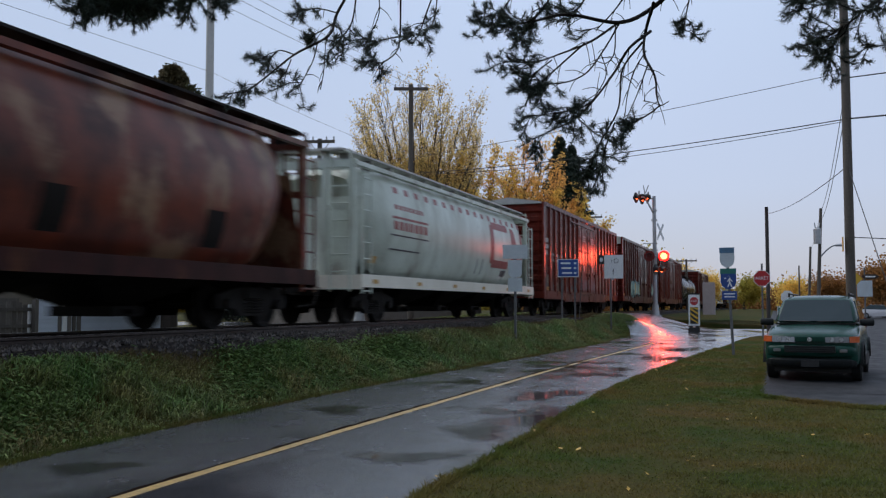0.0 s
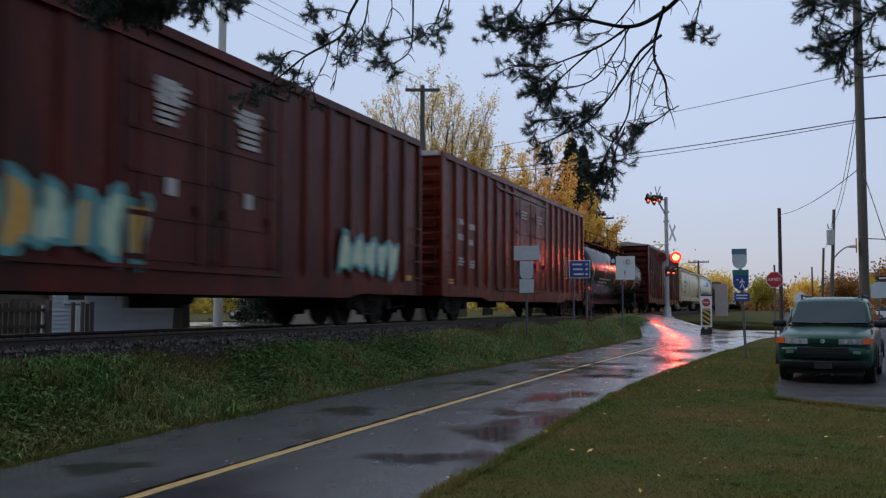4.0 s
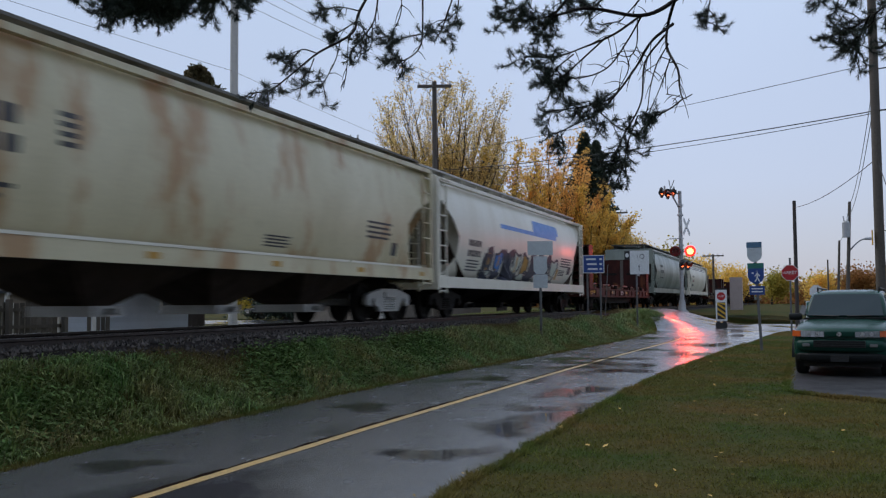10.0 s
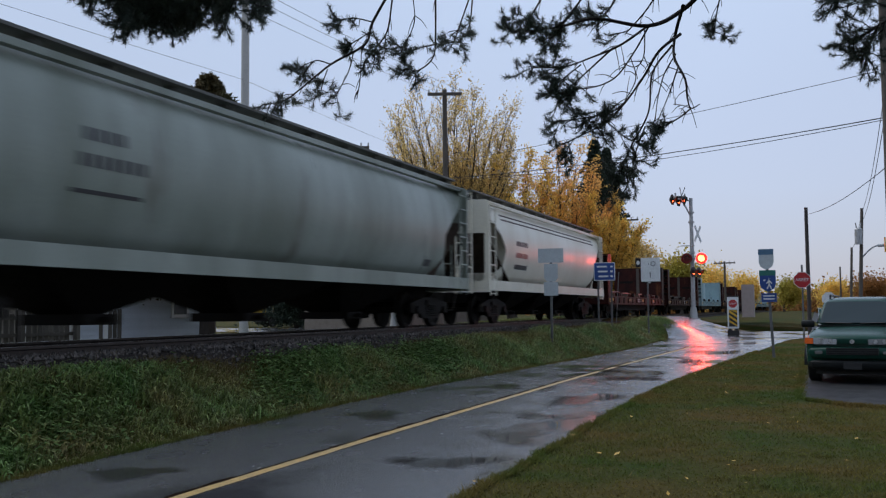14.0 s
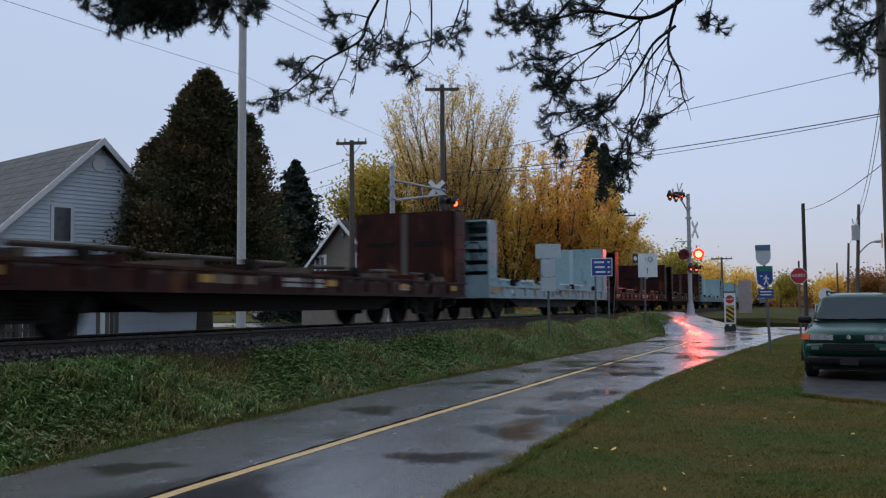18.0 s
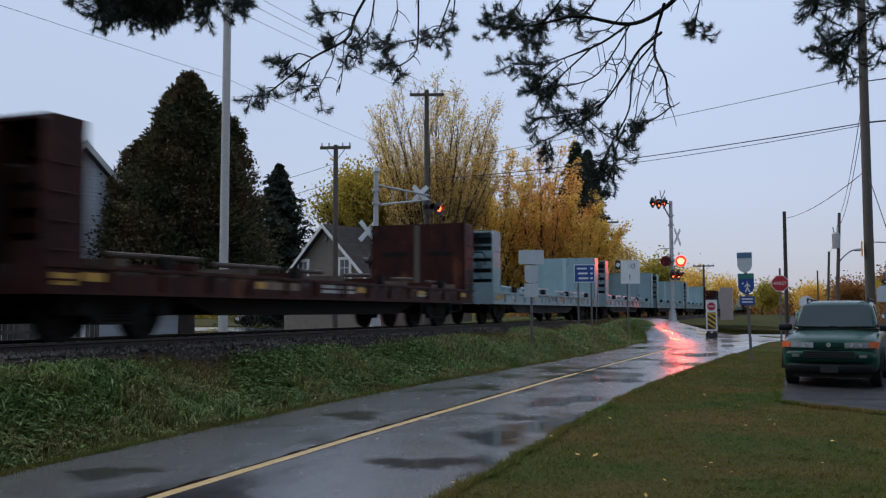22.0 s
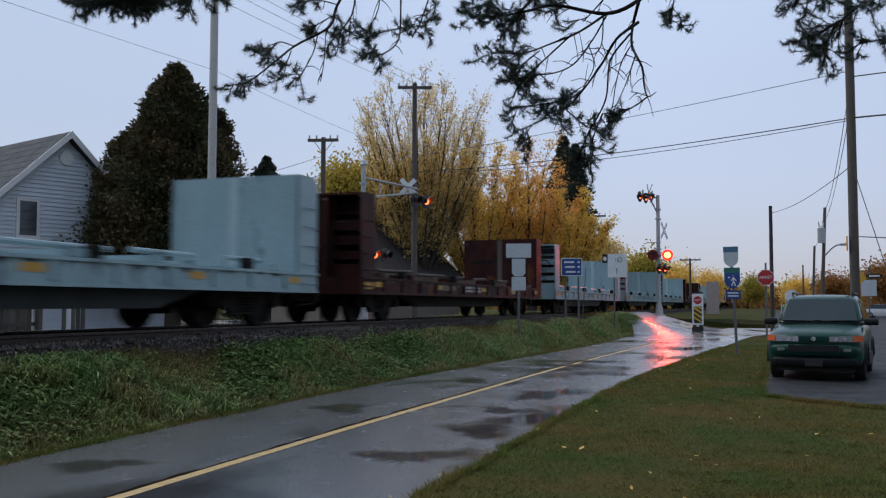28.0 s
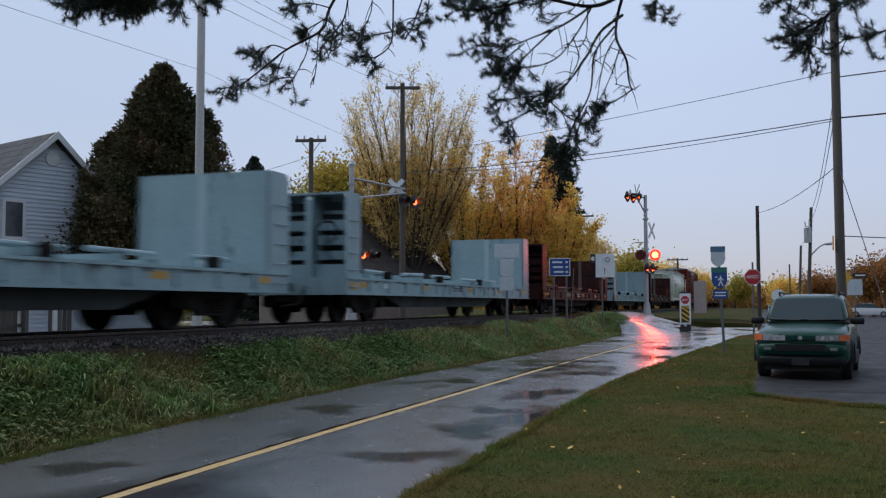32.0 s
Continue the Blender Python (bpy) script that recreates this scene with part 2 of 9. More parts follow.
M = dict(
    soil=material("lawn_soil", (0.030, 0.046, 0.010), (0.072, 0.052, 0.018), 0.95, scale=0.5, amount=1.0, grain=25, grain_amount=0.4, bump=0.3, spec=0.05),
    blade=material("grass_blades", (0.148, 0.262, 0.082), (0.262, 0.232, 0.092), 0.45, scale=0.9, amount=1.0, grain=3, per_island=0.55, bump=0, thin=0.3, spec=0.25),
    weed=material("leafy_weeds", (0.098, 0.185, 0.050), (0.140, 0.200, 0.066), 0.55, scale=0.8, amount=1.0, grain=4, per_island=0.55, bump=0, thin=0.25, spec=0.12),
    lawn=material("lawn_blades", (0.086, 0.126, 0.026), (0.180, 0.130, 0.042), 0.65, scale=0.5, amount=1.0, grain=3, per_island=0.25, bump=0, thin=0.4, spec=0.1),
    straw=material("dry_grass", (0.165, 0.120, 0.055), (0.085, 0.070, 0.032), 0.75, scale=2, per_island=0.4, bump=0, spec=0.1),
    leaf_y=material("fallen_yellow_leaf", (0.50, 0.33, 0.06), (0.40, 0.17, 0.04), 0.6, scale=3, per_island=0.4, bump=0),
    path=wet_asphalt("wet_path_asphalt", (0.118, 0.121, 0.129), (0.076, 0.078, 0.085), 0.58, 0.22, 0.85),
    seam=material("dirty_seam", (0.016, 0.011, 0.009), (0.030, 0.019, 0.014), 1.0, scale=8, grain=60, rough_var=0.0, spec=0.0),
    puddle=standing_water("standing_water"),
    road=wet_asphalt("wet_road_asphalt", (0.105, 0.108, 0.116), (0.070, 0.073, 0.080), 0.52, 0.18),
    apron=wet_asphalt("wet_parking_asphalt", (0.036, 0.036, 0.038), (0.024, 0.024, 0.026), 0.78, 0.60, 0.10),
    yellow=material("worn_yellow_line", (0.60, 0.40, 0.14), (0.38, 0.28, 0.13), 0.4, scale=5, amount=0.9, grain=70, grain_amount=0.4, third=(0.12, 0.11, 0.10), third_cut=0.60, third_scale=3.0),
    white_line=material("pale_line", (0.5, 0.5, 0.48), (0.15, 0.15, 0.15), 0.4, scale=5, amount=0.8),
    ballast_bed=material("ballast_bed_dark", (0.026, 0.021, 0.019), (0.016, 0.013, 0.012), 0.9, scale=12, grain=50, grain_amount=0.4, spec=0.1),
    rail_head=material("polished_rail_head", (0.40, 0.39, 0.38), (0.28, 0.26, 0.25), 0.3, metal=0.8, scale=6),
    ballast=material("ballast_stone", (0.068, 0.055, 0.047), (0.026, 0.021, 0.018), 0.7, scale=8, per_island=0.75, grain=40, grain_amount=0.3),
    tie=material("creosoted_tie", (0.055, 0.04, 0.03), (0.03, 0.025, 0.02), 0.85, scale=10),
    rail=material("rusty_rail", (0.040, 0.026, 0.020), (0.025, 0.018, 0.015), 0.5, metal=0.3, scale=10),
    box_red=material("boxcar_oxide_red", (0.150, 0.023, 0.014), (0.066, 0.014, 0.010), 0.30, scale=1.3, amount=1.0, streak=4, third=(0.040, 0.022, 0.016), third_cut=0.56, grain=30, grain_amount=0.15, spec=0.08),
    box_brown=material("boxcar_dark_brown", (0.110, 0.019, 0.013), (0.040, 0.011, 0.009), 0.30, scale=1.3, amount=1.0, streak=4, third=(0.036, 0.021, 0.016), third_cut=0.57, grain=30, grain_amount=0.15, spec=0.08),
    flat_brown=material("flatcar_brown", (0.052, 0.014, 0.011), (0.024, 0.010, 0.009), 0.5, scale=2.0, amount=1.0, streak=2, third=(0.15, 0.055, 0.023), third_cut=0.60, grain=25, grain_amount=0.2, spec=0.1),
    flat_grey=material("flatcar_blue_grey", (0.270, 0.385, 0.412), (0.190, 0.275, 0.300), 0.42, scale=1.8, streak=2, third=(0.05, 0.06, 0.062), third_cut=0.57, third_scale=1.7, grain=25, grain_amount=0.1, spec=0.3),
    flat_pale=material("pale_blue_grey", (0.40, 0.50, 0.52), (0.30, 0.39, 0.42), 0.4, scale=2.5, streak=3, grain=25, grain_amount=0.1, spec=0.3),
    # darkened blue-grey: painted shade for belly and bulkhead backs, grime for scuffs
    shade_grime=material("shade_and_grime_grey", (0.055, 0.068, 0.070), (0.028, 0.030, 0.030), 0.6, scale=2, streak=2, spec=0.2),
    # dark rust brown that also carries the shade of hopper end pockets
    shade_rust_brown=material("shade_and_rust_brown", (0.070, 0.050, 0.038), (0.035, 0.027, 0.022), 0.6, scale=3, streak=3, spec=0.2),
    hop_rust=material("hopper_rust_brown", (0.185, 0.042, 0.022), (0.050, 0.019, 0.015), 0.36, scale=1.5, amount=1.0, streak=1.3, third=(0.27, 0.165, 0.10), third_cut=0.52, third_scale=1.1, grain=20, grain_amount=0.12, spec=0.25),
    hop_grey=material("hopper_pale_grey", (0.62, 0.68, 0.59), (0.40, 0.43, 0.35), 0.34, scale=1.3, amount=0.8, streak=2.5, third=(0.28, 0.24, 0.19), third_cut=0.60, grain=20, grain_amount=0.06),
    hop_dim=material("hopper_mid_grey", (0.32, 0.36, 0.32), (0.215, 0.245, 0.205), 0.34, scale=1.0, amount=1.0, streak=5, third=(0.13, 0.12, 0.10), third_cut=0.62, grain=20, grain_amount=0.06, spec=0.35),
    hop_tan=material("hopper_cream", (0.64, 0.58, 0.39), (0.47, 0.41, 0.24), 0.36, scale=1.0, streak=2.2, third=(0.40, 0.22, 0.09), third_cut=0.53, third_scale=1.2, grain=20, grain_amount=0.08),
    hop_white=material("hopper_off_white", (0.76, 0.73, 0.62), (0.62, 0.57, 0.45), 0.38, scale=1.0, streak=4, third=(0.44, 0.32, 0.19), third_cut=0.68, grain=20, grain_amount=0.06),
    tank=material("tank_black", (0.006, 0.007, 0.009), (0.012, 0.012, 0.012), 0.24, scale=1.2, streak=3, grain=15, grain_amount=0.1, bump=0.03, spec=0.2),
    steel_dark=material("near_black_steel", (0.010, 0.009, 0.008), (0.020, 0.015, 0.012), 0.65, scale=6, spec=0.12),
    roof_galv=material("galvanised_roof", (0.42, 0.42, 0.40), (0.30, 0.29, 0.27), 0.45, metal=0.3, scale=3, third=(0.24, 0.13, 0.07), third_cut=0.66),
    roof_dark=material("running_board_grey", (0.11, 0.11, 0.10), (0.07, 0.07, 0.065), 0.6, scale=4),
    white_paint=material("stencil_white", (0.40, 0.39, 0.37), (0.17, 0.15, 0.14), 0.5, scale=4, bump=0),
    black_paint=material("stencil_black", (0.035, 0.035, 0.04), (0.06, 0.06, 0.06), 0.5, scale=4, bump=0),
    red_paint=material("mark_red", (0.30, 0.055, 0.045), (0.22, 0.07, 0.06), 0.45, scale=4, bump=0),
    blue_paint=material("stripe_blue", (0.03, 0.20, 0.58), (0.03, 0.16, 0.48), 0.42, scale=4, bump=0),
    yellow_plate=material("reflector_yellow", (0.50, 0.27, 0.03), (0.38, 0.19, 0.02), 0.4, scale=6, bump=0),
    teal=material("spray_teal", (0.06, 0.26, 0.26), (0.03, 0.13, 0.15), 0.45, scale=3, bump=0),
    pale_green=material("spray_pale_green", (0.42, 0.52, 0.36), (0.25, 0.36, 0.28), 0.45, scale=4, bump=0),
    spray_beige=material("spray_faded_beige", (0.22, 0.165, 0.115), (0.105, 0.058, 0.044), 0.5, scale=1.6, amount=1.0, bump=0, spec=0.2),
    spray_slate=material("spray_faded_slate", (0.085, 0.105, 0.115), (0.085, 0.035, 0.030), 0.5, scale=1.6, amount=1.0, bump=0, spec=0.2),
    spray_faded_teal=material("spray_faded_teal", (0.07, 0.13, 0.12), (0.05, 0.06, 0.05), 0.5, scale=2.5, amount=1.0, bump=0, spec=0.2),
    spray_rust=material("spray_rust_red", (0.20, 0.07, 0.04), (0.11, 0.04, 0.03), 0.5, scale=2.5, amount=1.0, bump=0, spec=0.2),
    spray_navy=material("spray_navy", (0.03, 0.035, 0.06), (0.05, 0.05, 0.06), 0.45, scale=4, bump=0),
    wood_deck=material("flat_deck_planks", (0.10, 0.07, 0.05), (0.06, 0.045, 0.035), 0.7, scale=5, per_object=0.2),
    pole=material("weathered_pole", (0.125, 0.108, 0.092), (0.080, 0.070, 0.060), 0.85, scale=3, streak=12, grain=30, spec=0.2),
    pole_pale=material("pale_grey_pole", (0.52, 0.51, 0.49), (0.42, 0.41, 0.40), 0.8, scale=3, streak=12, grain=30, spec=0.2),
    pole_dark=material("dark_pole", (0.05, 0.042, 0.038), (0.035, 0.03, 0.028), 0.8, scale=3, streak=12),
    galv=material("galvanised_steel", (0.42, 0.43, 0.44), (0.32, 0.33, 0.34), 0.45, metal=0.4, scale=6),
    post=material("sign_post_steel", (0.15, 0.15, 0.15), (0.10, 0.10, 0.10), 0.6, metal=0.3, scale=8),
    sign_grey=material("sign_back_aluminium", (0.50, 0.55, 0.57), (0.42, 0.46, 0.48), 0.45, metal=0.2, scale=4, bump=0.03),
    sign_white=material("sign_white", (0.72, 0.74, 0.74), (0.62, 0.64, 0.64), 0.4, scale=5, bump=0),
    sign_blue=material("sign_blue", (0.015, 0.06, 0.26), (0.012, 0.05, 0.20), 0.35, scale=5, bump=0),
    sign_faded=material("faded_blue", (0.07, 0.16, 0.26), (0.06, 0.13, 0.21), 0.4, scale=5, bump=0),
    sign_red=material("sign_red", (0.42, 0.018, 0.022), (0.34, 0.015, 0.02), 0.35, scale=5, bump=0),
    sign_green=material("sign_green", (0.02, 0.16, 0.13), (0.02, 0.12, 0.10), 0.4, scale=5, bump=0),
    sign_black=material("sign_black", (0.015, 0.015, 0.016), (0.02, 0.02, 0.02), 0.45, scale=5, bump=0),
    sign_yellow=material("sign_yellow", (0.62, 0.38, 0.03), (0.52, 0.30, 0.03), 0.4, scale=5, bump=0),
    lamp_off=material("unlit_red_lens", (0.16, 0.008, 0.008), (0.12, 0.006, 0.006), 0.2, scale=5, bump=0),
    bark=material("grey_bark", (0.078, 0.064, 0.055), (0.042, 0.035, 0.030), 0.85, scale=5, streak=5, spec=0.15),
    pine_bark=material("wet_pine_twig", (0.010, 0.008, 0.008), (0.016, 0.012, 0.011), 0.7, scale=12, spec=0.15),
    needle=material("pine_needles", (0.030, 0.048, 0.040), (0.050, 0.064, 0.046), 0.5, scale=3, per_island=0.45, bump=0, spec=0.25),
    cedar=material("cedar_foliage", (0.054, 0.070, 0.034), (0.110, 0.076, 0.040), 0.7, scale=0.5, amount=1.0, grain=2, per_island=0.5, bump=0, spec=0.15, thin=0.15),
    spruce=material("spruce_foliage", (0.026, 0.046, 0.034), (0.040, 0.054, 0.036), 0.6, scale=0.8, amount=1.0, grain=2, per_island=0.5, bump=0, spec=0.2),
    leaf_gold=material("golden_leaves", (0.86, 0.62, 0.17), (0.74, 0.50, 0.12), 0.6, scale=0.35, amount=1.0, grain=2, per_island=0.3, bump=0, thin=0.6, spec=0.15),
    leaf_amber=material("amber_leaves", (0.84, 0.55, 0.16), (0.80, 0.42, 0.14), 0.6, scale=0.35, amount=1.0, grain=2, per_island=0.35, bump=0, thin=0.6, spec=0.15),
    leaf_pale=material("pale_yellow_leaves", (0.82, 0.62, 0.25), (0.66, 0.46, 0.16), 0.6, scale=0.35, amount=1.0, grain=2, per_island=0.4, bump=0, thin=0.5, spec=0.15),
    leaf_olive=material("olive_leaves", (0.36, 0.32, 0.06), (0.48, 0.34, 0.06), 0.55, scale=0.3, amount=1.0, grain=2, per_island=0.4, bump=0, thin=0.5, spec=0.25),
    leaf_rust=material("rust_leaves", (0.36, 0.17, 0.05), (0.28, 0.14, 0.05), 0.55, scale=0.3, amount=1.0, grain=2, per_island=0.4, bump=0, thin=0.5, spec=0.25),
    siding=material("white_clapboard", (0.53, 0.58, 0.64), (0.47, 0.52, 0.58), 0.5, scale=2, streak=3, grain=20, grain_amount=0.05, per_object=0.06),
    shingle=material("grey_shingle", (0.052, 0.060, 0.070), (0.036, 0.043, 0.050), 0.8, scale=2.5, grain=30, per_object=0.06, spec=0.25),
    shingle_b=material("brown_shingle", (0.052, 0.048, 0.048), (0.036, 0.033, 0.033), 0.8, scale=2.5, grain=30, per_object=0.08, spec=0.2),
    stucco=material("brown_grey_stucco", (0.17, 0.145, 0.115), (0.13, 0.11, 0.09), 0.8, scale=3, grain=40),
    trim=material("white_trim", (0.66, 0.66, 0.66), (0.58, 0.58, 0.58), 0.45, scale=4, grain_amount=0.05, bump=0.03),
    pane=material("window_glass", (0.05, 0.06, 0.075), (0.04, 0.05, 0.06), 0.08, scale=2, grain_amount=0.02, bump=0, rough_var=0.03),
    fence=material("grey_fence_board", (0.10, 0.09, 0.08), (0.06, 0.055, 0.05), 0.8, scale=5, streak=8, per_object=0.3, spec=0.2),
    car_green=material("dark_green_paint", (0.010, 0.050, 0.036), (0.008, 0.042, 0.031), 0.22, scale=2, grain_amount=0.03, bump=0, rough_var=0.04, spec=0.22),
    car_grey=material("black_plastic_cladding", (0.014, 0.016, 0.016), (0.010, 0.012, 0.012), 0.5, scale=8, grain=120, spec=0.2),
    tyre=material("tyre_rubber", (0.014, 0.014, 0.014), (0.02, 0.02, 0.02), 0.75, scale=9),
    alloy=material("wheel_alloy", (0.32, 0.33, 0.34), (0.22, 0.23, 0.24), 0.35, metal=0.8, scale=9),
    windscreen=material("dark_windscreen", (0.020, 0.034, 0.038), (0.016, 0.028, 0.032), 0.05, scale=1, grain_amount=0.02, bump=0, rough_var=0.02, spec=0.35),
    headlamp=material("clear_headlamp", (0.26, 0.27, 0.27), (0.16, 0.17, 0.17), 0.15, scale=20, bump=0.1, metal=0.3),
    amber=material("amber_lens", (0.55, 0.10, 0.015), (0.45, 0.07, 0.01), 0.2, scale=9, bump=0),
    silver=material("silver_trim", (0.5, 0.51, 0.52), (0.4, 0.41, 0.42), 0.3, metal=0.6, scale=9, bump=0),
    car_white=material("white_car_paint", (0.6, 0.6, 0.62), (0.55, 0.55, 0.57), 0.25, scale=2, bump=0, grain_amount=0.02),
    wire=material("black_cable", (0.02, 0.02, 0.022), (0.025, 0.025, 0.026), 0.6, scale=5, bump=0),
    wood_light=material("cabinet_grey", (0.40, 0.33, 0.31), (0.30, 0.25, 0.24), 0.5, scale=3),
    red_lit=glow("lit_red_lens", (1.0, 0.36, 0.10), 6.0),
    red_halo=glow("lens_halo_red", (1.0, 0.010, 0.007), 5.0),
    red_dim=glow("dim_red_lens", (1.0, 0.10, 0.03), 6.0),
    headlight_glow=glow("lit_house_lamp", (1.0, 0.75, 0.4), 4.0),
)

# ---- mesh helpers ----
def box(bm, x0, x1, y0, y1, z0, z1, m=None):
    v = [bm.verts.new((x, y, z)) for x in (x0, x1) for y in (y0, y1) for z in (z0, z1)]
    for f in ((0, 1, 3, 2), (4, 6, 7, 5), (0, 4, 5, 1), (2, 3, 7, 6), (0, 2, 6, 4), (1, 5, 7, 3)):
        bm.faces.new([v[i] for i in f])
    if m is not None:
        for a in v:
            a.co = m @ a.co
    return v


def rod(bm, p0, p1, r0, r1=None, seg=8, caps=True):
    """A round bar from p0 to p1."""
    p0, p1 = Vector(p0), Vector(p1)
    r1 = r0 if r1 is None else r1
    d = (p1 - p0).normalized()
    a = d.orthogonal().normalized()
    c = d.cross(a)
    rings = [[bm.verts.new(p + (a * math.cos(2 * math.pi * i / seg) + c * math.sin(2 * math.pi * i / seg)) * r) for i in range(seg)] for p, r in ((p0, r0), (p1, r1))]
    for i in range(seg):
        bm.faces.new((rings[0][i], rings[0][(i + 1) % seg], rings[1][(i + 1) % seg], rings[1][i]))
    if caps:
        bm.faces.new(rings[0][::-1])
        bm.faces.new(rings[1])


def loft(bm, rings, close=True, cap=True):
    """A skin over rings of equally many points; each ring is closed if close."""
    vs = [[bm.verts.new(p) for p in r] for r in rings]
    k = len(vs[0])
    for a, b in zip(vs, vs[1:]):
        for i in range(k if close else k - 1):
            bm.faces.new((a[i], a[(i + 1) % k], b[(i + 1) % k], b[i]))
    if cap and close:
        bm.faces.new(vs[0][::-1])
        bm.faces.new(vs[-1])
    return vs


def plate(bm, pts, thick, axis):
    """A flat piece from outline pts (3D), given thickness along axis."""
    loft(bm, [[Vector(p) for p in pts], [Vector(p) + Vector(axis) * thick for p in pts]])


def finish(bm, smooth=False, bevel=0.0):
    bmesh.ops.recalc_face_normals(bm, faces=bm.faces[:])
    if bevel:
        bmesh.ops.bevel(bm, geom=bm.edges[:], offset=bevel, segments=2, affect="EDGES", clamp_overlap=True)
    if smooth:
        for f in bm.faces:
            f.smooth = True
        for e in bm.edges:
            if len(e.link_faces) == 2 and e.calc_face_angle(0) > 0.6:
                e.smooth = False
    me = bpy.data.meshes.new("m")
    bm.to_mesh(me)
    bm.free()
    return me


def thing(name, label, category, at=(0, 0, 0), turn=0, group="", kind=""):
    ob = new(name)
    ob.matrix_world = pose(*at, 0, 0, turn)
    return tagged(ob, label, category, group, kind)


def part(name, bm, mat, parent, label="", smooth=False, bevel=0.0):
    me = finish(bm, smooth, bevel) if isinstance(bm, bmesh.types.BMesh) else bm
    if not me.materials:
        me.materials.append(mat)
    ob = new(name, me)
    ob.parent = parent
    return tagged(ob, label) if label else ob


def solid(name, bm, mat, label, category="", kind="", group="", smooth=False, bevel=0.0):
    """A thing that is one mesh."""
    me = finish(bm, smooth, bevel) if isinstance(bm, bmesh.types.BMesh) else bm
    me.materials.append(mat)
    return tagged(new(name, me), label, category, group, kind)


def raw(verts, faces):
    me = bpy.data.meshes.new("m")
    me.from_pydata([tuple(v) for v in verts], [], [tuple(f) for f in faces])
    me.update()
    return me


def tris(points):
    """A mesh of loose triangles from an (n, 3, 3) array."""
    p = np.asarray(points, np.float32)
    k = len(p)
    me = bpy.data.meshes.new("m")
    me.vertices.add(k * 3)
    me.loops.add(k * 3)
    me.polygons.add(k)
    me.vertices.foreach_set("co", p.reshape(-1))
    me.loops.foreach_set("vertex_index", np.arange(k * 3, dtype=np.int32))
    me.polygons.foreach_set("loop_start", np.arange(0, k * 3, 3, dtype=np.int32))
    me.polygons.foreach_set("loop_total", np.full(k, 3, np.int32))
    me.update(calc_edges=True)
    me.validate()
    return me


def writing(name, text, size, mat, parent, m, label=""):
    """Flat lettering with Blender's own font, lying in the plane of m."""
    cu = bpy.data.curves.new("t", "FONT")
    cu.body, cu.size, cu.align_x, cu.align_y, cu.extrude = text, size, "CENTER", "CENTER", 0.002
    ob = bpy.data.objects.new("t", cu)
    scene.collection.objects.link(ob)
    me = bpy.data.meshes.new_from_object(ob.evaluated_get(bpy.context.evaluated_depsgraph_get()))
    bpy.data.objects.remove(ob)
    me.transform(m)
    me.materials.clear()
    return part(name, me, mat, parent, label)


# ---- the lie of the land ----
PATH_R = -2.80                                    # edge of the bicycle path, about
TRACK_X, RAIL_Z = -10.45, 1.07                    # track centre, top of rail
ROAD_Y0, ROAD_Y1 = 46.5, 58.0                     # street over the crossing


def ease(v):
    v = np.clip(v, 0.0, 1.0)
    return v * v * (3 - 2 * v)


def path_l(y):
    """Edge of the bicycle path on the track's side."""
    return np.interp(y, (-14, 6.5, 9, 13, 17, 21, 27, 34, 48), (-6.70, -6.76, -6.93, -7.08, -7.12, -7.00, -6.72, -6.50, -6.30))


def path_r(y):
    """Edge of the bicycle path on the lawn's side; it flares towards the street."""
    return np.interp(y, (-14, 9, 12, 16, 19, 22, 26, 31, 36, 40, 44, 46.6, 48), (-2.60, -2.66, -2.74, -2.79, -2.74, -2.62, -2.38, -2.10, -1.78, -1.50, -1.05, -0.40, 0.10))


def line_x(y):
    return np.interp(y, (-14, 6, 10, 20, 26, 33, 40), (-4.70, -4.79, -4.87, -4.89, -4.80, -4.64, -4.45))


def land(x, y):
    """Height of the ground: flat by the path, a bank up to the track bed, a ramp for the street, a level field beyond."""
    x, y = np.asarray(x, float), np.asarray(y, float)
    low = 0.10 * ease((y - 35) / 10) + 0.72 * ease((y - 60) / 14) * ease((3 - x) / 6)
    top = np.where(x < -13.2, 0.85 - 0.55 * ease((-13.2 - x) / 11.0), 0.80)
    bank = low + (top - low) * ease((path_l(y) - 0.10 - x) / 1.55)
    bumps = 0.022 * np.sin(x * 2.1 + 0.7 * np.sin(y * 0.8)) * np.sin(y * 1.3 + 0.5) * ease((path_l(y) - 0.3 - x) / 0.5) + 0.02 * np.sin(x * 1.1 + 2) * np.sin(y * 0.7) * ease((x - path_r(y) - 0.3) / 1.0) * ease((0.2 - x) / 0.5)
    near = ease((y - ROAD_Y0 + 3.0) / 3.0) * ease((ROAD_Y1 + 8.0 - y) / 8.0)
    ramp = low + (1.06 - low) * ease((-3.2 - x) / 5.0)
    flat = np.where(x < TRACK_X - 2.0, 1.06 - 0.72 * ease((TRACK_X - 2.0 - x) / 12.0), 1.06)
    ramp = np.where(x < -8.3, flat, ramp)
    return (bank + bumps) * (1 - near) + np.maximum(ramp, bank) * near


def sheet(xs, ys, lift=0.0):
    gx, gy = np.meshgrid(np.asarray(xs), np.asarray(ys))
    gz = land(gx, gy) + lift
    w = len(xs)
    verts = np.stack([gx, gy, gz], -1).reshape(-1, 3)
    faces = [(j * w + i, j * w + i + 1, (j + 1) * w + i + 1, (j + 1) * w + i) for j in range(len(ys) - 1) for i in range(w - 1)]
    me = raw(verts, faces)
    for p in me.polygons:
        p.use_smooth = True
    return me


def steps(*spans):
    out = []
    for a, b, k in spans:
        out += list(np.linspace(a, b, k, endpoint=False))
    return out + [spans[-1][1]]


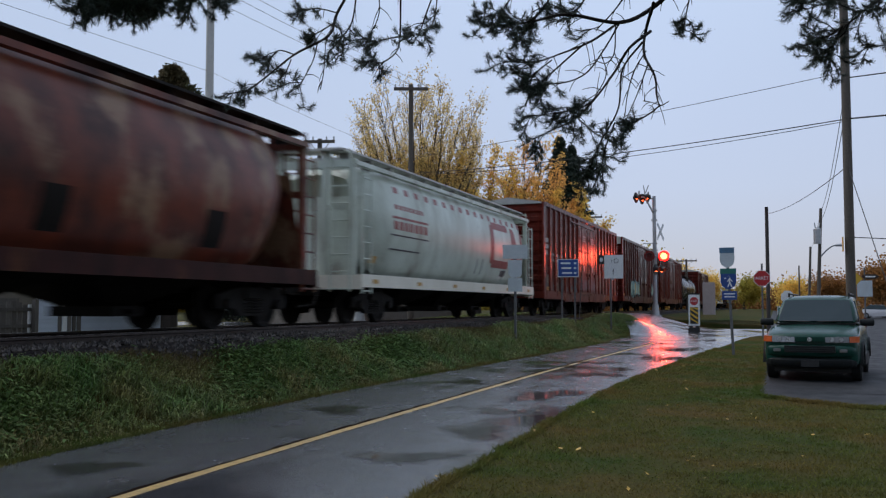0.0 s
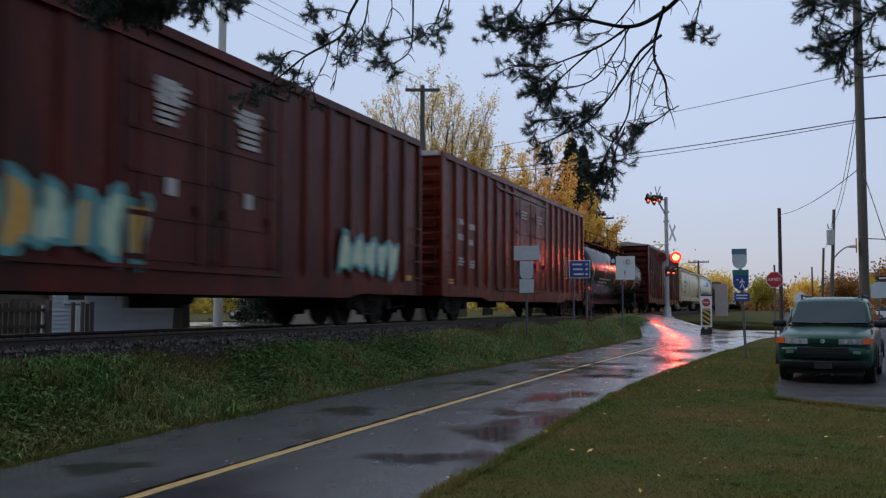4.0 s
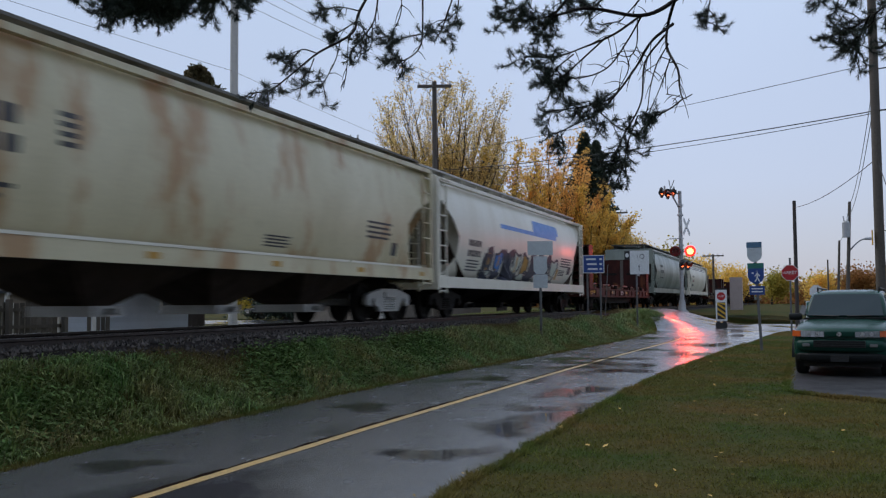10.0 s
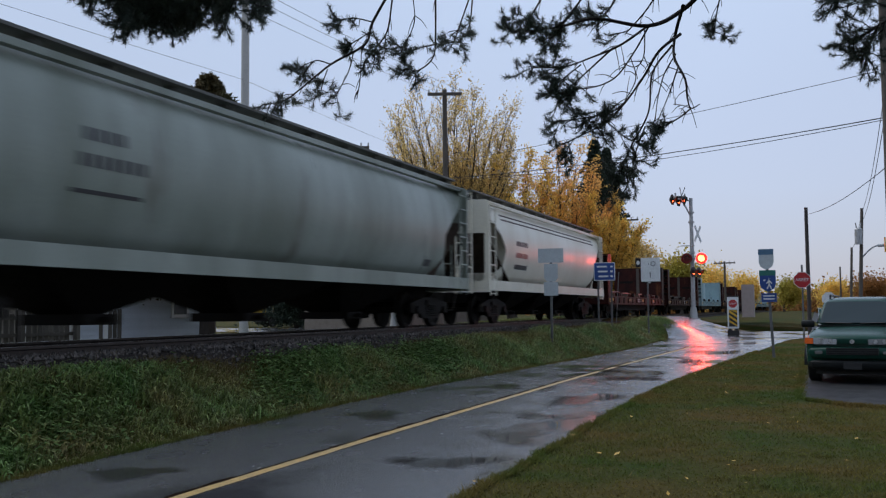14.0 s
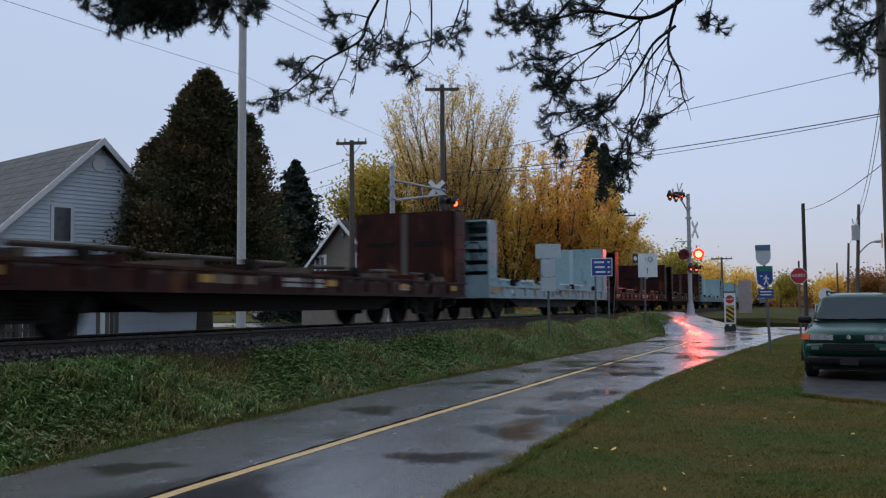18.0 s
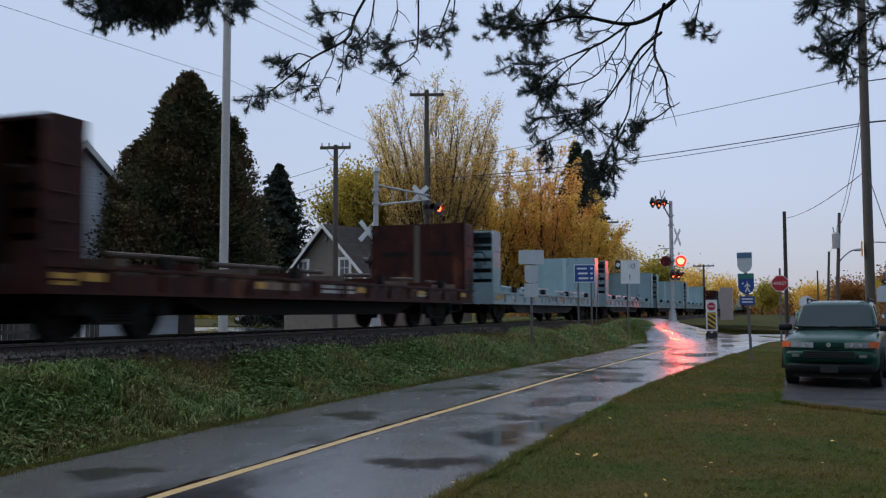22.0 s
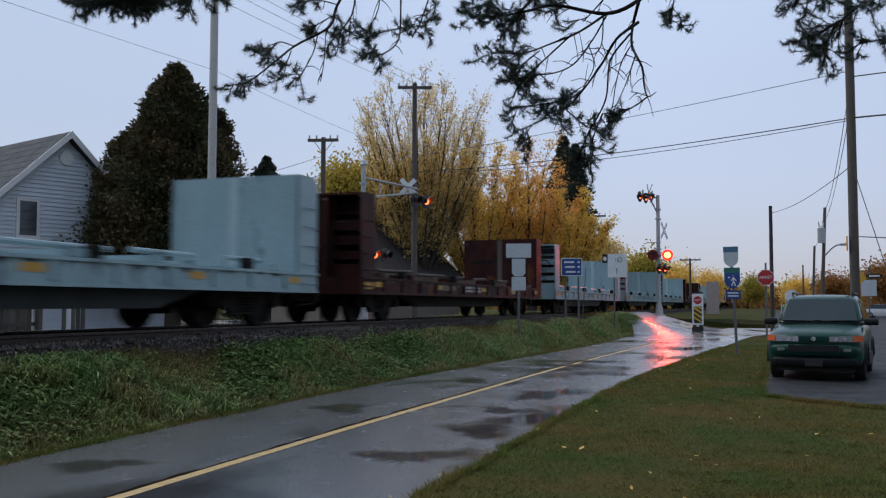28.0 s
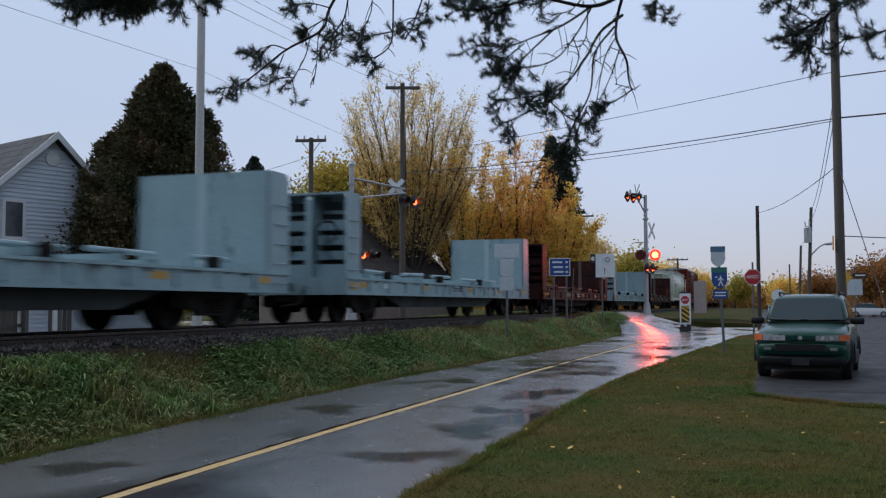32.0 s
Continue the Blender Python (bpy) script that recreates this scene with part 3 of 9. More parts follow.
solid("ground", sheet(steps((-1500, -60, 12), (-60, -14, 24), (-14, -5.6, 68), (-5.6, 2, 24), (2, 60, 14), (60, 1500, 12)),
                      steps((-700, -10, 10), (-10, 36, 92), (36, 68, 130), (60, 140, 20), (140, 2500, 14))), M["soil"],
      "wet autumn lawn and grassy railway bank", "ground", "structure")
path_rows = []
for yy in steps((-14, 6, 8), (6, 34, 44), (34, 47.2, 26)):
    a, b = float(path_l(yy)), float(path_r(yy))
    path_rows.append([(a + (b - a) * i / 12, yy, float(land(a + (b - a) * i / 12, yy)) + 0.018) for i in range(13)])
bm = bmesh.new()
loft(bm, path_rows, close=False)
solid("path", bm, M["path"], "wet grey asphalt bicycle path", "path", "structure", smooth=True)
# the street mouth widens where the path meets it
solid("road", sheet(steps((-70, -8.4, 30), (-8.4, 0.4, 40)), steps((ROAD_Y0, ROAD_Y1, 30)), 0.028), M["road"], "wet asphalt street over the level crossing", "road", "structure")
for cx, cy, sx in ((-6.32, ROAD_Y0, -1),):
    bm = bmesh.new()
    rx, ry = 2.0, 3.0
    pts = [(cx - sx * 0.3, cy + 0.3)] + [(cx + sx * (rx - rx * math.cos(math.pi / 2 * i / 12)), cy - ry + ry * math.sin(math.pi / 2 * i / 12)) for i in range(13)]
    rows = []
    for x, y in pts[1:]:
        xe = cx - sx * 0.3
        rows.append([(x + (xe - x) * j / 6, y, float(land(x + (xe - x) * j / 6, y)) + 0.030) for j in range(7)])
    loft(bm, rows, close=False)
    solid("pavement", bm, M["path"], "rounded asphalt corner where the path meets the street", "road", "structure")
# parking apron and side street on the far side of the lawn
gx0 = -0.30
solid("pavement", sheet(steps((gx0, 40, 20)), steps((17.3, ROAD_Y0, 16), (ROAD_Y0, ROAD_Y1, 8), (ROAD_Y1, 260, 24)), 0.022), M["apron"],
      "wet asphalt parking apron and side street", "road", "structure")
APRON_X, APRON_Y = (-0.30, -0.22, 0.2, 0.9, 1.6, 4.0, 9.0, 40.0), (17.4, 16.6, 15.75, 15.25, 14.95, 14.3, 13.8, 11.0)


def apron_edge(x):
    """Ragged near rim of the parking apron."""
    return np.interp(x, APRON_X, APRON_Y) + 0.07 * np.sin(x * 3.7) + 0.05 * np.sin(x * 9.1 + 1) + 0.03 * np.sin(x * 23.0)


bm = bmesh.new()
rim = list(np.linspace(gx0 + 0.01, 6.0, 90)) + [9.0, 14.0, 40.0]
loft(bm, [[(x, float(apron_edge(x)), 0.014), (x, 17.42, 0.014)] for x in rim], close=False)
solid("pavement", bm, M["apron"], "wet asphalt edge of the parking apron", "road", "structure")


# yellow centre line of the path, in worn stretches
line_m = thing("centre_line", "worn solid yellow centre line on the path", "road marking", kind="structure")
y = -10.0
rng = random.Random(4)
while y < 37.5:
    e = y + rng.uniform(1.5, 3.0)
    bm = bmesh.new()
    w = 0.06
    k = 6
    mid = [(float(line_x(y + (e - y) * i / k)) + rng.uniform(-0.006, 0.006), y + (e - y) * i / k) for i in range(k + 1)]
    loft(bm, [[(q - w, yy, float(land(q, yy)) + 0.0225), (q + w, yy, float(land(q, yy)) + 0.0225)] for q, yy in mid], close=False)
    part("stripe", bm, M["yellow"], line_m)
    # open seam of the two lanes beside the line, filled with dirt
    bm = bmesh.new()
    loft(bm, [[(q - w - rng.uniform(0.03, 0.09), yy, float(land(q, yy)) + 0.0215), (q - w + 0.012, yy, float(land(q, yy)) + 0.0215)] for q, yy in mid], close=False)
    part("seam", bm, M["seam"], line_m, "dark crumbling seam")
    y = e
# pale strips drawn for thin light lines, taken as sealed cracks and wet edges
bm = bmesh.new()
for x0, x1, yy, ye in ((-6.35, -4.7, 33.6, 33.2), (-6.0, -1.9, 38.6, 41.0)):
    loft(bm, [[(x0 + (x1 - x0) * f, yy + (ye - yy) * f - 0.05, float(land(x0, yy + (ye - yy) * f)) + 0.032), (x0 + (x1 - x0) * f, yy + (ye - yy) * f + 0.14, float(land(x0, yy + (ye - yy) * f)) + 0.032)] for f in np.linspace(0, 1, 7)], close=False)
solid("stop_line", bm, M["white_line"], "thin pale lines across the path", "road marking", "structure")

# standing water in the hollows of the path: a mesh of rings, deep in the middle and running out to nothing at the rim
for px, py, rx, ry, sd in ((-3.44, 8.6, 0.5, 0.56, 1), (-3.60, 15.3, 0.62, 1.2, 2), (-3.45, 20.2, 0.5, 0.95, 3), (-3.56, 12.7, 0.42, 0.6, 4), (-3.30, 10.6, 0.42, 0.7, 5), (-5.95, 7.1, 0.55, 0.36, 6),
                           (-5.2, 22.6, 0.8, 0.8, 7), (-4.4, 24.4, 0.65, 0.7, 8), (-3.2, 27.0, 0.6, 1.6, 9), (-5.6, 17.3, 0.45, 0.6, 10), (-3.5, 33.0, 0.8, 1.5, 11), (-5.9, 12.2, 0.5, 0.7, 12)):
    r = random.Random(sd)
    ph = [r.uniform(0, 6.3) for _ in range(4)]
    k = 36
    verts, depth, faces = [(px, py, float(land(px, py)) + 0.024)], [1.0], []
    for f, dep in ((0.35, 1.0), (0.6, 0.75), (0.8, 0.35), (1.0, 0.0)):
        for i in range(k):
            a = 2 * math.pi * i / k
            q = f * (1 + 0.28 * math.sin(2 * a + ph[0]) + 0.20 * math.sin(3 * a + ph[1]) + 0.14 * math.sin(5 * a + ph[2]) + 0.08 * math.sin(9 * a + ph[3]))
            x, y = px + rx * q * math.cos(a), py + ry * q * math.sin(a)
            verts.append((x, y, float(land(x, y)) + 0.024))
            depth.append(dep)
    for i in range(k):
        faces.append((0, 1 + i, 1 + (i + 1) % k))
        for j in range(3):
            faces.append((1 + j * k + i, 1 + (j + 1) * k + i, 1 + (j + 1) * k + (i + 1) % k, 1 + j * k + (i + 1) % k))
    me = raw(verts, faces)
    me.attributes.new("depth", "FLOAT", "POINT").data.foreach_set("value", depth)
    solid("puddle", me, M["puddle"], "shallow dark puddle on the asphalt path", "puddle", "structure")

# ---- railway track ----
bm = bmesh.new()
prof = [(-2.75, 0.66), (-2.5, 0.80), (-1.75, 0.93), (1.72, 0.93), (1.95, 0.82), (2.2, 0.60)]
ys = steps((-480, -40, 6), (-40, 0, 10), (0, 40, 50), (40, 130, 20), (130, 600, 12))
loft(bm, [[(TRACK_X + a + 0.04 * math.sin(yy * 3.1 + a), yy, b + 0.015 * math.sin(yy * 5 + a * 3)) for a, b in prof] for yy in ys], close=False)
solid("ballast_bed", bm, M["ballast_bed"], "dark crushed stone ballast under the track", "ballast", "structure", smooth=True)
track = thing("railway_track", "single rusty railway track on wooden ties", "railway track", kind="structure")
for sx in (-0.755, 0.755):
    bm = bmesh.new()
    rp = [(-0.07, 0), (0.07, 0), (0.07, 0.012), (0.012, 0.03), (0.012, 0.11), (0.036, 0.125), (0.034, 0.16), (-0.034, 0.16), (-0.036, 0.125), (-0.012, 0.11), (-0.012, 0.03), (-0.07, 0.012)]
    loft(bm, [[(TRACK_X + sx + a, yy, RAIL_Z - 0.16 + b) for a, b in rp] for yy in (-480, 600)])
    rail_ = part("rail", bm, M["rail"], track)
    bm = bmesh.new()
    box(bm, TRACK_X + sx - 0.026, TRACK_X + sx + 0.026, -480, 600, RAIL_Z - 0.002, RAIL_Z + 0.001)
    part("rail_head", bm, M["rail_head"], rail_, "polished running surface")
bm = bmesh.new()
box(bm, -1.28, 1.28, -0.115, 0.115, -0.14, 0.0)
tie_me = finish(bm)
tie_me.materials.append(M["tie"])
for i in range(130):
    o = new("tie", tie_me)
    o.parent = track
    o.matrix_local = pose(TRACK_X + rng.uniform(-0.03, 0.03), -2 + i * 0.56, RAIL_Z - 0.155, 0, 0, rng.uniform(-1, 1))
# loose stones on the shoulder that faces the path
rs = np.random.RandomState(3)
k = 9000
sy = rs.uniform(2, 42, k) ** 1.0
sx = TRACK_X + 0.9 + 1.25 * rs.uniform(0, 1, k) ** 1.4
szz = np.interp(sx - TRACK_X, [a for a, _ in prof], [b for _, b in prof])
ico = np.array([(0, 0, 1), (0.9, 0, 0.1), (-0.3, 0.85, 0), (-0.4, -0.8, 0.1), (0.1, 0.1, -0.8)])
fc = [(0, 1, 2), (0, 2, 3), (0, 3, 1), (4, 2, 1), (4, 3, 2), (4, 1, 3)]
pts = ico[None] * rs.uniform(0.6, 1.4, (k, 5, 1)) * rs.uniform(0.022, 0.055, (k, 1, 1))
an = rs.uniform(0, 6.28, k)
c, s_ = np.cos(an)[:, None], np.sin(an)[:, None]
pts = np.stack([pts[..., 0] * c - pts[..., 1] * s_, pts[..., 0] * s_ + pts[..., 1] * c, pts[..., 2]], -1) + np.stack([sx, sy, szz + 0.012], -1)[:, None]
verts, faces = pts.reshape(-1, 3), [tuple(5 * i + j for j in f) for i in range(k) for f in fc]
solid("ballast_stones", raw(verts, faces), M["ballast"], "loose grey ballast stones on the shoulder of the track", "ballast", "stuff")

# ---- the train ----
# Every car: origin on the rail head at the car's middle, y along the track, +x towards the path.
HALF = 1.55
TRAIN = []
CACHE = {}


def cached(key, make, mat):
    if key not in CACHE:
        CACHE[key] = make()
        CACHE[key].materials.append(mat)
    return CACHE[key]


def wheel_mesh():
    bm = bmesh.new()
    seg = 20
    prof = [(-0.06, 0.10), (-0.05, 0.34), (-0.075, 0.40), (-0.075, 0.49), (-0.045, 0.49), (-0.03, 0.46), (0.065, 0.45), (0.065, 0.38), (0.02, 0.34), (0.03, 0.14), (0.09, 0.12), (0.09, 0.0)]
    loft(bm, [[(x, r * math.cos(2 * math.pi * i / seg), r * math.sin(2 * math.pi * i / seg)) for x, r in prof] for i in range(seg)] , close=False)
    bm.verts.ensure_lookup_table()
    n = len(prof)
    for j in range(n - 1):
        a, b, c, d = (bm.verts[(seg - 1) * n + j], bm.verts[(seg - 1) * n + j + 1], bm.verts[j + 1], bm.verts[j])
        bm.faces.new((a, b, c, d))
    bmesh.ops.remove_doubles(bm, verts=bm.verts[:], dist=1e-4)
    return finish(bm, True)


def sideframe_mesh():
    bm = bmesh.new()
    out = [(-1.22, 0.62), (-1.22, 0.40), (-1.02, 0.36), (-0.80, 0.52), (-0.52, 0.24), (0.52, 0.24), (0.80, 0.52), (1.02, 0.36), (1.22, 0.40), (1.22, 0.62), (0.90, 0.70), (0.40, 0.78), (-0.40, 0.78), (-0.90, 0.70)]
    plate(bm, [(0, a, b) for a, b in out], 0.12, (1, 0, 0))
    for yy in (-0.89, 0.89):
        rod(bm, (-0.05, yy, 0.46), (0.20, yy, 0.46), 0.11, 0.10, 12)
    return finish(bm)


def spring_mesh():
    """Nest of coil springs under the bolster end, as one corrugated pack."""
    bm = bmesh.new()
    rows = []
    for i in range(11):
        w = 0.29 if i % 2 else 0.25
        q = 0.115 if i % 2 else 0.085
        rows.append([(q, -w, 0.28 + i * 0.028), (q, w, 0.28 + i * 0.028), (-0.05, w, 0.28 + i * 0.028), (-0.05, -w, 0.28 + i * 0.028)])
    rows += [[(0.14, -0.30, z), (0.14, 0.30, z), (-0.05, 0.30, z), (-0.05, -0.30, z)] for z in (0.57, 0.70)]
    loft(bm, rows)
    return finish(bm)


def bolster_mesh():
    bm = bmesh.new()
    box(bm, -1.0, 1.0, -0.20, 0.20, 0.50, 0.72)
    rod(bm, (-0.78, -0.89, 0.46), (0.78, -0.89, 0.46), 0.075)
    rod(bm, (-0.78, 0.89, 0.46), (0.78, 0.89, 0.46), 0.075)
    return finish(bm)


def bogie(car, y, pale=False):
    """A two-axle freight truck: bolster and axles, two side frames, springs, four wheels."""
    mat, key = (M["roof_galv"], "p") if pale else (M["steel_dark"], "d")
    b = part("truck", cached("bolster" + key, bolster_mesh, mat), mat, car)
    b.matrix_local = pose(0, y, 0)
    for sx in (-1, 1):
        f = part("side_frame", cached("frame" + key, sideframe_mesh, mat), mat, b)
        f.matrix_local = pose(sx * 0.97, 0, 0, 0, 0, 0 if sx > 0 else 180)
        s = part("spring_set", cached("spring" + key, spring_mesh, mat), mat, b)
        s.matrix_local = pose(sx * 1.0, 0, 0, 0, 0, 0 if sx > 0 else 180)
        for yy in (-0.89, 0.89):
            w = part("wheel", cached("wheel" + key, wheel_mesh, M["steel_dark"]), M["steel_dark"], b)
            w.matrix_local = pose(sx * 0.755, yy, 0.455, 0, 0, 0 if sx > 0 else 180)


def coupler(car, y, s):
    def make():
        bm = bmesh.new()
        box(bm, -0.11, 0.11, -0.2, 0.75, 0.74, 0.94)
        box(bm, -0.19, 0.15, 0.70, 0.98, 0.70, 0.98)
        rod(bm, (-0.5, 0.05, 0.85), (-0.5, 0.35, 0.45), 0.025)
        rod(bm, (-0.5, 0.35, 0.45), (-0.35, 0.85, 0.40), 0.025)
        return finish(bm)
    c = part("coupler", cached("coupler", make, M["steel_dark"]), M["steel_dark"], car)
    c.matrix_local = pose(0, y, 0, 0, 0, 0 if s > 0 else 180)


def ladder(car, mat, x, y, z0, z1, along, w=0.42, name="ladder"):
    """Two stiles and rungs; along is 'y' on a side, 'x' on an end."""
    bm = bmesh.new()
    d = (0, 1, 0) if along == "y" else (1, 0, 0)
    for s in (-w / 2, w / 2):
        a = Vector((x, y, z0)) + Vector(d) * s
        rod(bm, a, a + Vector((0, 0, z1 - z0)), 0.028, seg=6)
    k = max(2, int((z1 - z0) / 0.38))
    for i in range(k + 1):
        z = z0 + 0.06 + (z1 - z0 - 0.12) * i / k
        a = Vector((x, y, z))
        rod(bm, a - Vector(d) * w / 2, a + Vector(d) * w / 2, 0.018, seg=6)
    return part(name, bm, mat, car)


def bars(car, mat, x, y, z, w, h, rows, name="stencil", seed=1, cols=1, normal=1):
    """Lettering too small to read: rows of short bars on the near side."""
    r = random.Random(seed)
    bm = bmesh.new()
    ch = h / rows
    for i in range(rows):
        for c in range(cols):
            y0 = y - w / 2 + c * w / cols
            e = y0 + w / cols * r.uniform(0.6, 0.88)
            box(bm, x, x + 0.006, y0, e, z + h / 2 - (i + 0.75) * ch, z + h / 2 - (i + 0.1) * ch)
    return part(name, bm, mat, car)


def digits(car, mat, x, y, z, w, h, k, seed=1):
    """A row of upright number-like blocks, none of them a real figure."""
    r = random.Random(seed)
    bm = bmesh.new()
    for i in range(k):
        y0 = y - w / 2 + i * w / k
        cw = w / k * 0.72
        t = cw * 0.3
        box(bm, x, x + 0.006, y0, y0 + cw, z + h / 2 - t, z + h / 2)
        box(bm, x, x + 0.006, y0, y0 + cw, z - h / 2, z - h / 2 + t)
        for yy in ((y0,), (y0 + cw - t,), (y0, y0 + cw - t))[r.randrange(3)]:
            box(bm, x, x + 0.006, yy, yy + t, z - h / 2, z + h / 2)
    return part("reporting_mark", bm, mat, car)


def plates(car, x, ys, z, w=0.30, h=0.12):
    for yy in ys:
        bm = bmesh.new()
        box(bm, x, x + 0.008, yy - w / 2, yy + w / 2, z - h / 2, z + h / 2)
        part("reflector_plate", bm, M["yellow_plate"], car, "yellow reflector plate")


def spray(car, x_of, y, z, w, h, mats, k, seed):
    """Spray-painted lettering shapes: fat slanted blobs side by side with darker edges."""
    r = random.Random(seed)
    for i in range(k):
        cy = y - w / 2 + w * (i + 0.5) / k
        cw, chh = w / k * r.uniform(0.8, 1.15), h * r.uniform(0.75, 1.05)
        for layer, (m, grow) in enumerate(((mats[0], 1.0), (mats[1 + i % (len(mats) - 1)], 0.72))):
            bm = bmesh.new()
            n = 14
            ring = []
            for j in range(n):
                a = 2 * math.pi * j / n
                q = 1 + 0.22 * math.sin(3 * a + seed + i) + 0.12 * math.sin(5 * a + i)
                yy = cy + 0.5 * cw * grow * math.copysign(abs(math.cos(a)) ** 0.6, math.cos(a)) * q
                zz = z + 0.5 * chh * grow * math.copysign(abs(math.sin(a)) ** 0.6, math.sin(a)) * q
                yy += 0.12 * (zz - z)
                ring.append((yy, zz))
            loft(bm, [[(x_of(zz) + 0.004 + 0.004 * layer, yy, zz) for yy, zz in ring], [(x_of(zz) + 0.007 + 0.004 * layer, yy, zz) for yy, zz in ring]])
            part("spray_paint", bm, m, car)
        if r.random() < 0.5:
            bm = bmesh.new()
            a, b = z - 0.3 * h, z + 0.25 * h
            loft(bm, [[(x_of(zz) + 0.012, cy - 0.08 + 0.1 * (zz - z), zz), (x_of(zz) + 0.012, cy + 0.08 + 0.1 * (zz - z), zz)] for zz in (a, (a + b) / 2, b)], close=False)
            part("spray_paint", bm, mats[-1], car)


def box_car(name, label, L, H, paint, marks=0, seed=1):
    """Steel boxcar: ribbed sides, two plug doors with locking rods, corrugated ends, peaked roof, sill, ladders, trucks."""
    r = random.Random(seed)
    car = thing(name, label, "boxcar", group="cars of the freight train")
    z0, hl = 0.98, L / 2
    bm = bmesh.new()
    box(bm, -HALF + 0.04, HALF - 0.05, -hl + 0.10, hl - 0.10, z0, H - 0.02)
    part("body", bm, paint, car)
    # side sill, deeper between the trucks
    for sx in (1, -1):
        bm = bmesh.new()
        out = [(-hl, z0 + 0.10), (-hl, 0.72), (-hl + 3.6, 0.72), (-hl + 4.2, 0.62), (hl - 4.2, 0.62), (hl - 3.6, 0.72), (hl, 0.72), (hl, z0 + 0.10)]
        plate(bm, [(sx * (HALF - 0.02), a, b) for a, b in out], -0.05 * sx, (1, 0, 0))
        part("side_sill", bm, paint, car)
        bm = bmesh.new()
        box(bm, sx * HALF - 0.05, sx * HALF + 0.03, -hl, hl, H - 0.14, H + 0.02)
        part("roof_rail", bm, paint, car)
    # posts on the near and far side
    span = (hl - 0.1 - 2.3)
    k = 7
    for sx in (1, -1):
        for side in (-1, 1):
            for i in range(k):
                yy = side * (2.3 + span * (i + 0.0) / k + 0.02)
                bm = bmesh.new()
                w, d = 0.13, 0.075
                ring = lambda z: [(sx * (HALF - 0.05), yy - w, z), (sx * (HALF - 0.05 + d), yy - w * 0.55, z), (sx * (HALF - 0.05 + d), yy + w * 0.55, z), (sx * (HALF - 0.05), yy + w, z)]
                loft(bm, [ring(z0 + 0.05), ring(H - 0.14)])
                part("side_post", bm, paint, car)
    # corner posts
    for sx in (1, -1):
        for sy in (1, -1):
            bm = bmesh.new()
            box(bm, sx * HALF - 0.08, sx * HALF + 0.02, sy * hl - 0.13, sy * hl + 0.0 if sy > 0 else sy * hl + 0.13, 0.74, H)
            part("corner_post", bm, paint, car)
    # plug doors with raised panels and rods
    for i, (a, b) in enumerate(((-2.16, -0.03), (0.03, 2.16))):
        bm = bmesh.new()
        box(bm, HALF - 0.05, HALF + 0.015, a, b, z0 + 0.06, H - 0.42)
        d = part("door", bm, paint, car)
        for j in range(5):
            bm = bmesh.new()
            zz = z0 + 0.14 + j * (H - 0.55 - z0) / 5
            box(bm, HALF + 0.014, HALF + 0.045, a + 0.08, b - 0.08, zz, zz + 0.08)
            part("door_rib", bm, paint, d)
        for yy in (a + 0.35, b - 0.35):
            bm = bmesh.new()
            rod(bm, (HALF + 0.07, yy, z0 + 0.1), (HALF + 0.07, yy, H - 0.5), 0.022, seg=6)
            box(bm, HALF + 0.02, HALF + 0.09, yy - 0.06, yy + 0.06, z0 + 0.9, z0 + 1.06)
            part("locking_rod", bm, paint, d)
        bm = bmesh.new()
        for j in range(3):
            box(bm, HALF + 0.046, HALF + 0.052, (a + b) / 2 - 0.42, (a + b) / 2 + 0.40 - 0.1 * (j % 2), H - 0.92 - j * 0.11, H - 0.86 - j * 0.11)
        part("stencil", bm, M["white_paint"], d)
        bm = bmesh.new()
        box(bm, HALF + 0.046, HALF + 0.052, (a + b) / 2 - 0.12, (a + b) / 2 + 0.12, z0 + 1.15, z0 + 1.42)
        part("placard", bm, M["white_paint"], d)
    for zz in (z0 + 0.0, H - 0.40):
        bm = bmesh.new()
        box(bm, HALF - 0.04, HALF + 0.06, -4.4, 2.4, zz, zz + 0.06)
        part("door_track", bm, paint, car)
    # corrugated ends
    for sy in (1, -1):
        bm = bmesh.new()
        prof = []
        n = 9
        for i in range(n):
            za = z0 + 0.02 + (H - 0.05 - z0) * i / n
            zb = z0 + 0.02 + (H - 0.05 - z0) * (i + 1) / n
            prof += [(za, 0.0), (za + (zb - za) * 0.2, 0.07), (za + (zb - za) * 0.6, 0.07), (za + (zb - za) * 0.8, 0.0)]
        prof.append((H - 0.03, 0.0))
        loft(bm, [[(x, sy * (hl - 0.10 + d), z) for z, d in prof] for x in (-HALF + 0.08, HALF - 0.08)], close=False)
        part("corrugated_end", bm, paint, car)
        if marks == 1:
            bm = bmesh.new()
            box(bm, -HALF + 0.06, HALF - 0.06, min(sy * (hl - 0.02), sy * (hl + 0.03)), max(sy * (hl - 0.02), sy * (hl + 0.03)), H - 0.42, H - 0.02)
            part("end_fascia", bm, M["hop_grey"], car, "pale top band of the end")
        bm = bmesh.new()
        box(bm, -HALF + 0.05, HALF - 0.05, sy * hl - 0.09, sy * hl + 0.03, 0.74, z0 + 0.05)
        part("end_sill", bm, paint, car)
        ladder(car, paint, HALF - 0.45, sy * (hl + 0.05), 0.75, H - 0.5, "x")
        bm = bmesh.new()
        box(bm, -1.0, 1.0, sy * (hl - 0.1), sy * (hl + 0.38), 1.02, 1.07)
        part("crossover_platform", bm, M["roof_dark"], car)
        coupler(car, sy * hl, sy)
        bogie(car, sy * (hl - 2.1))
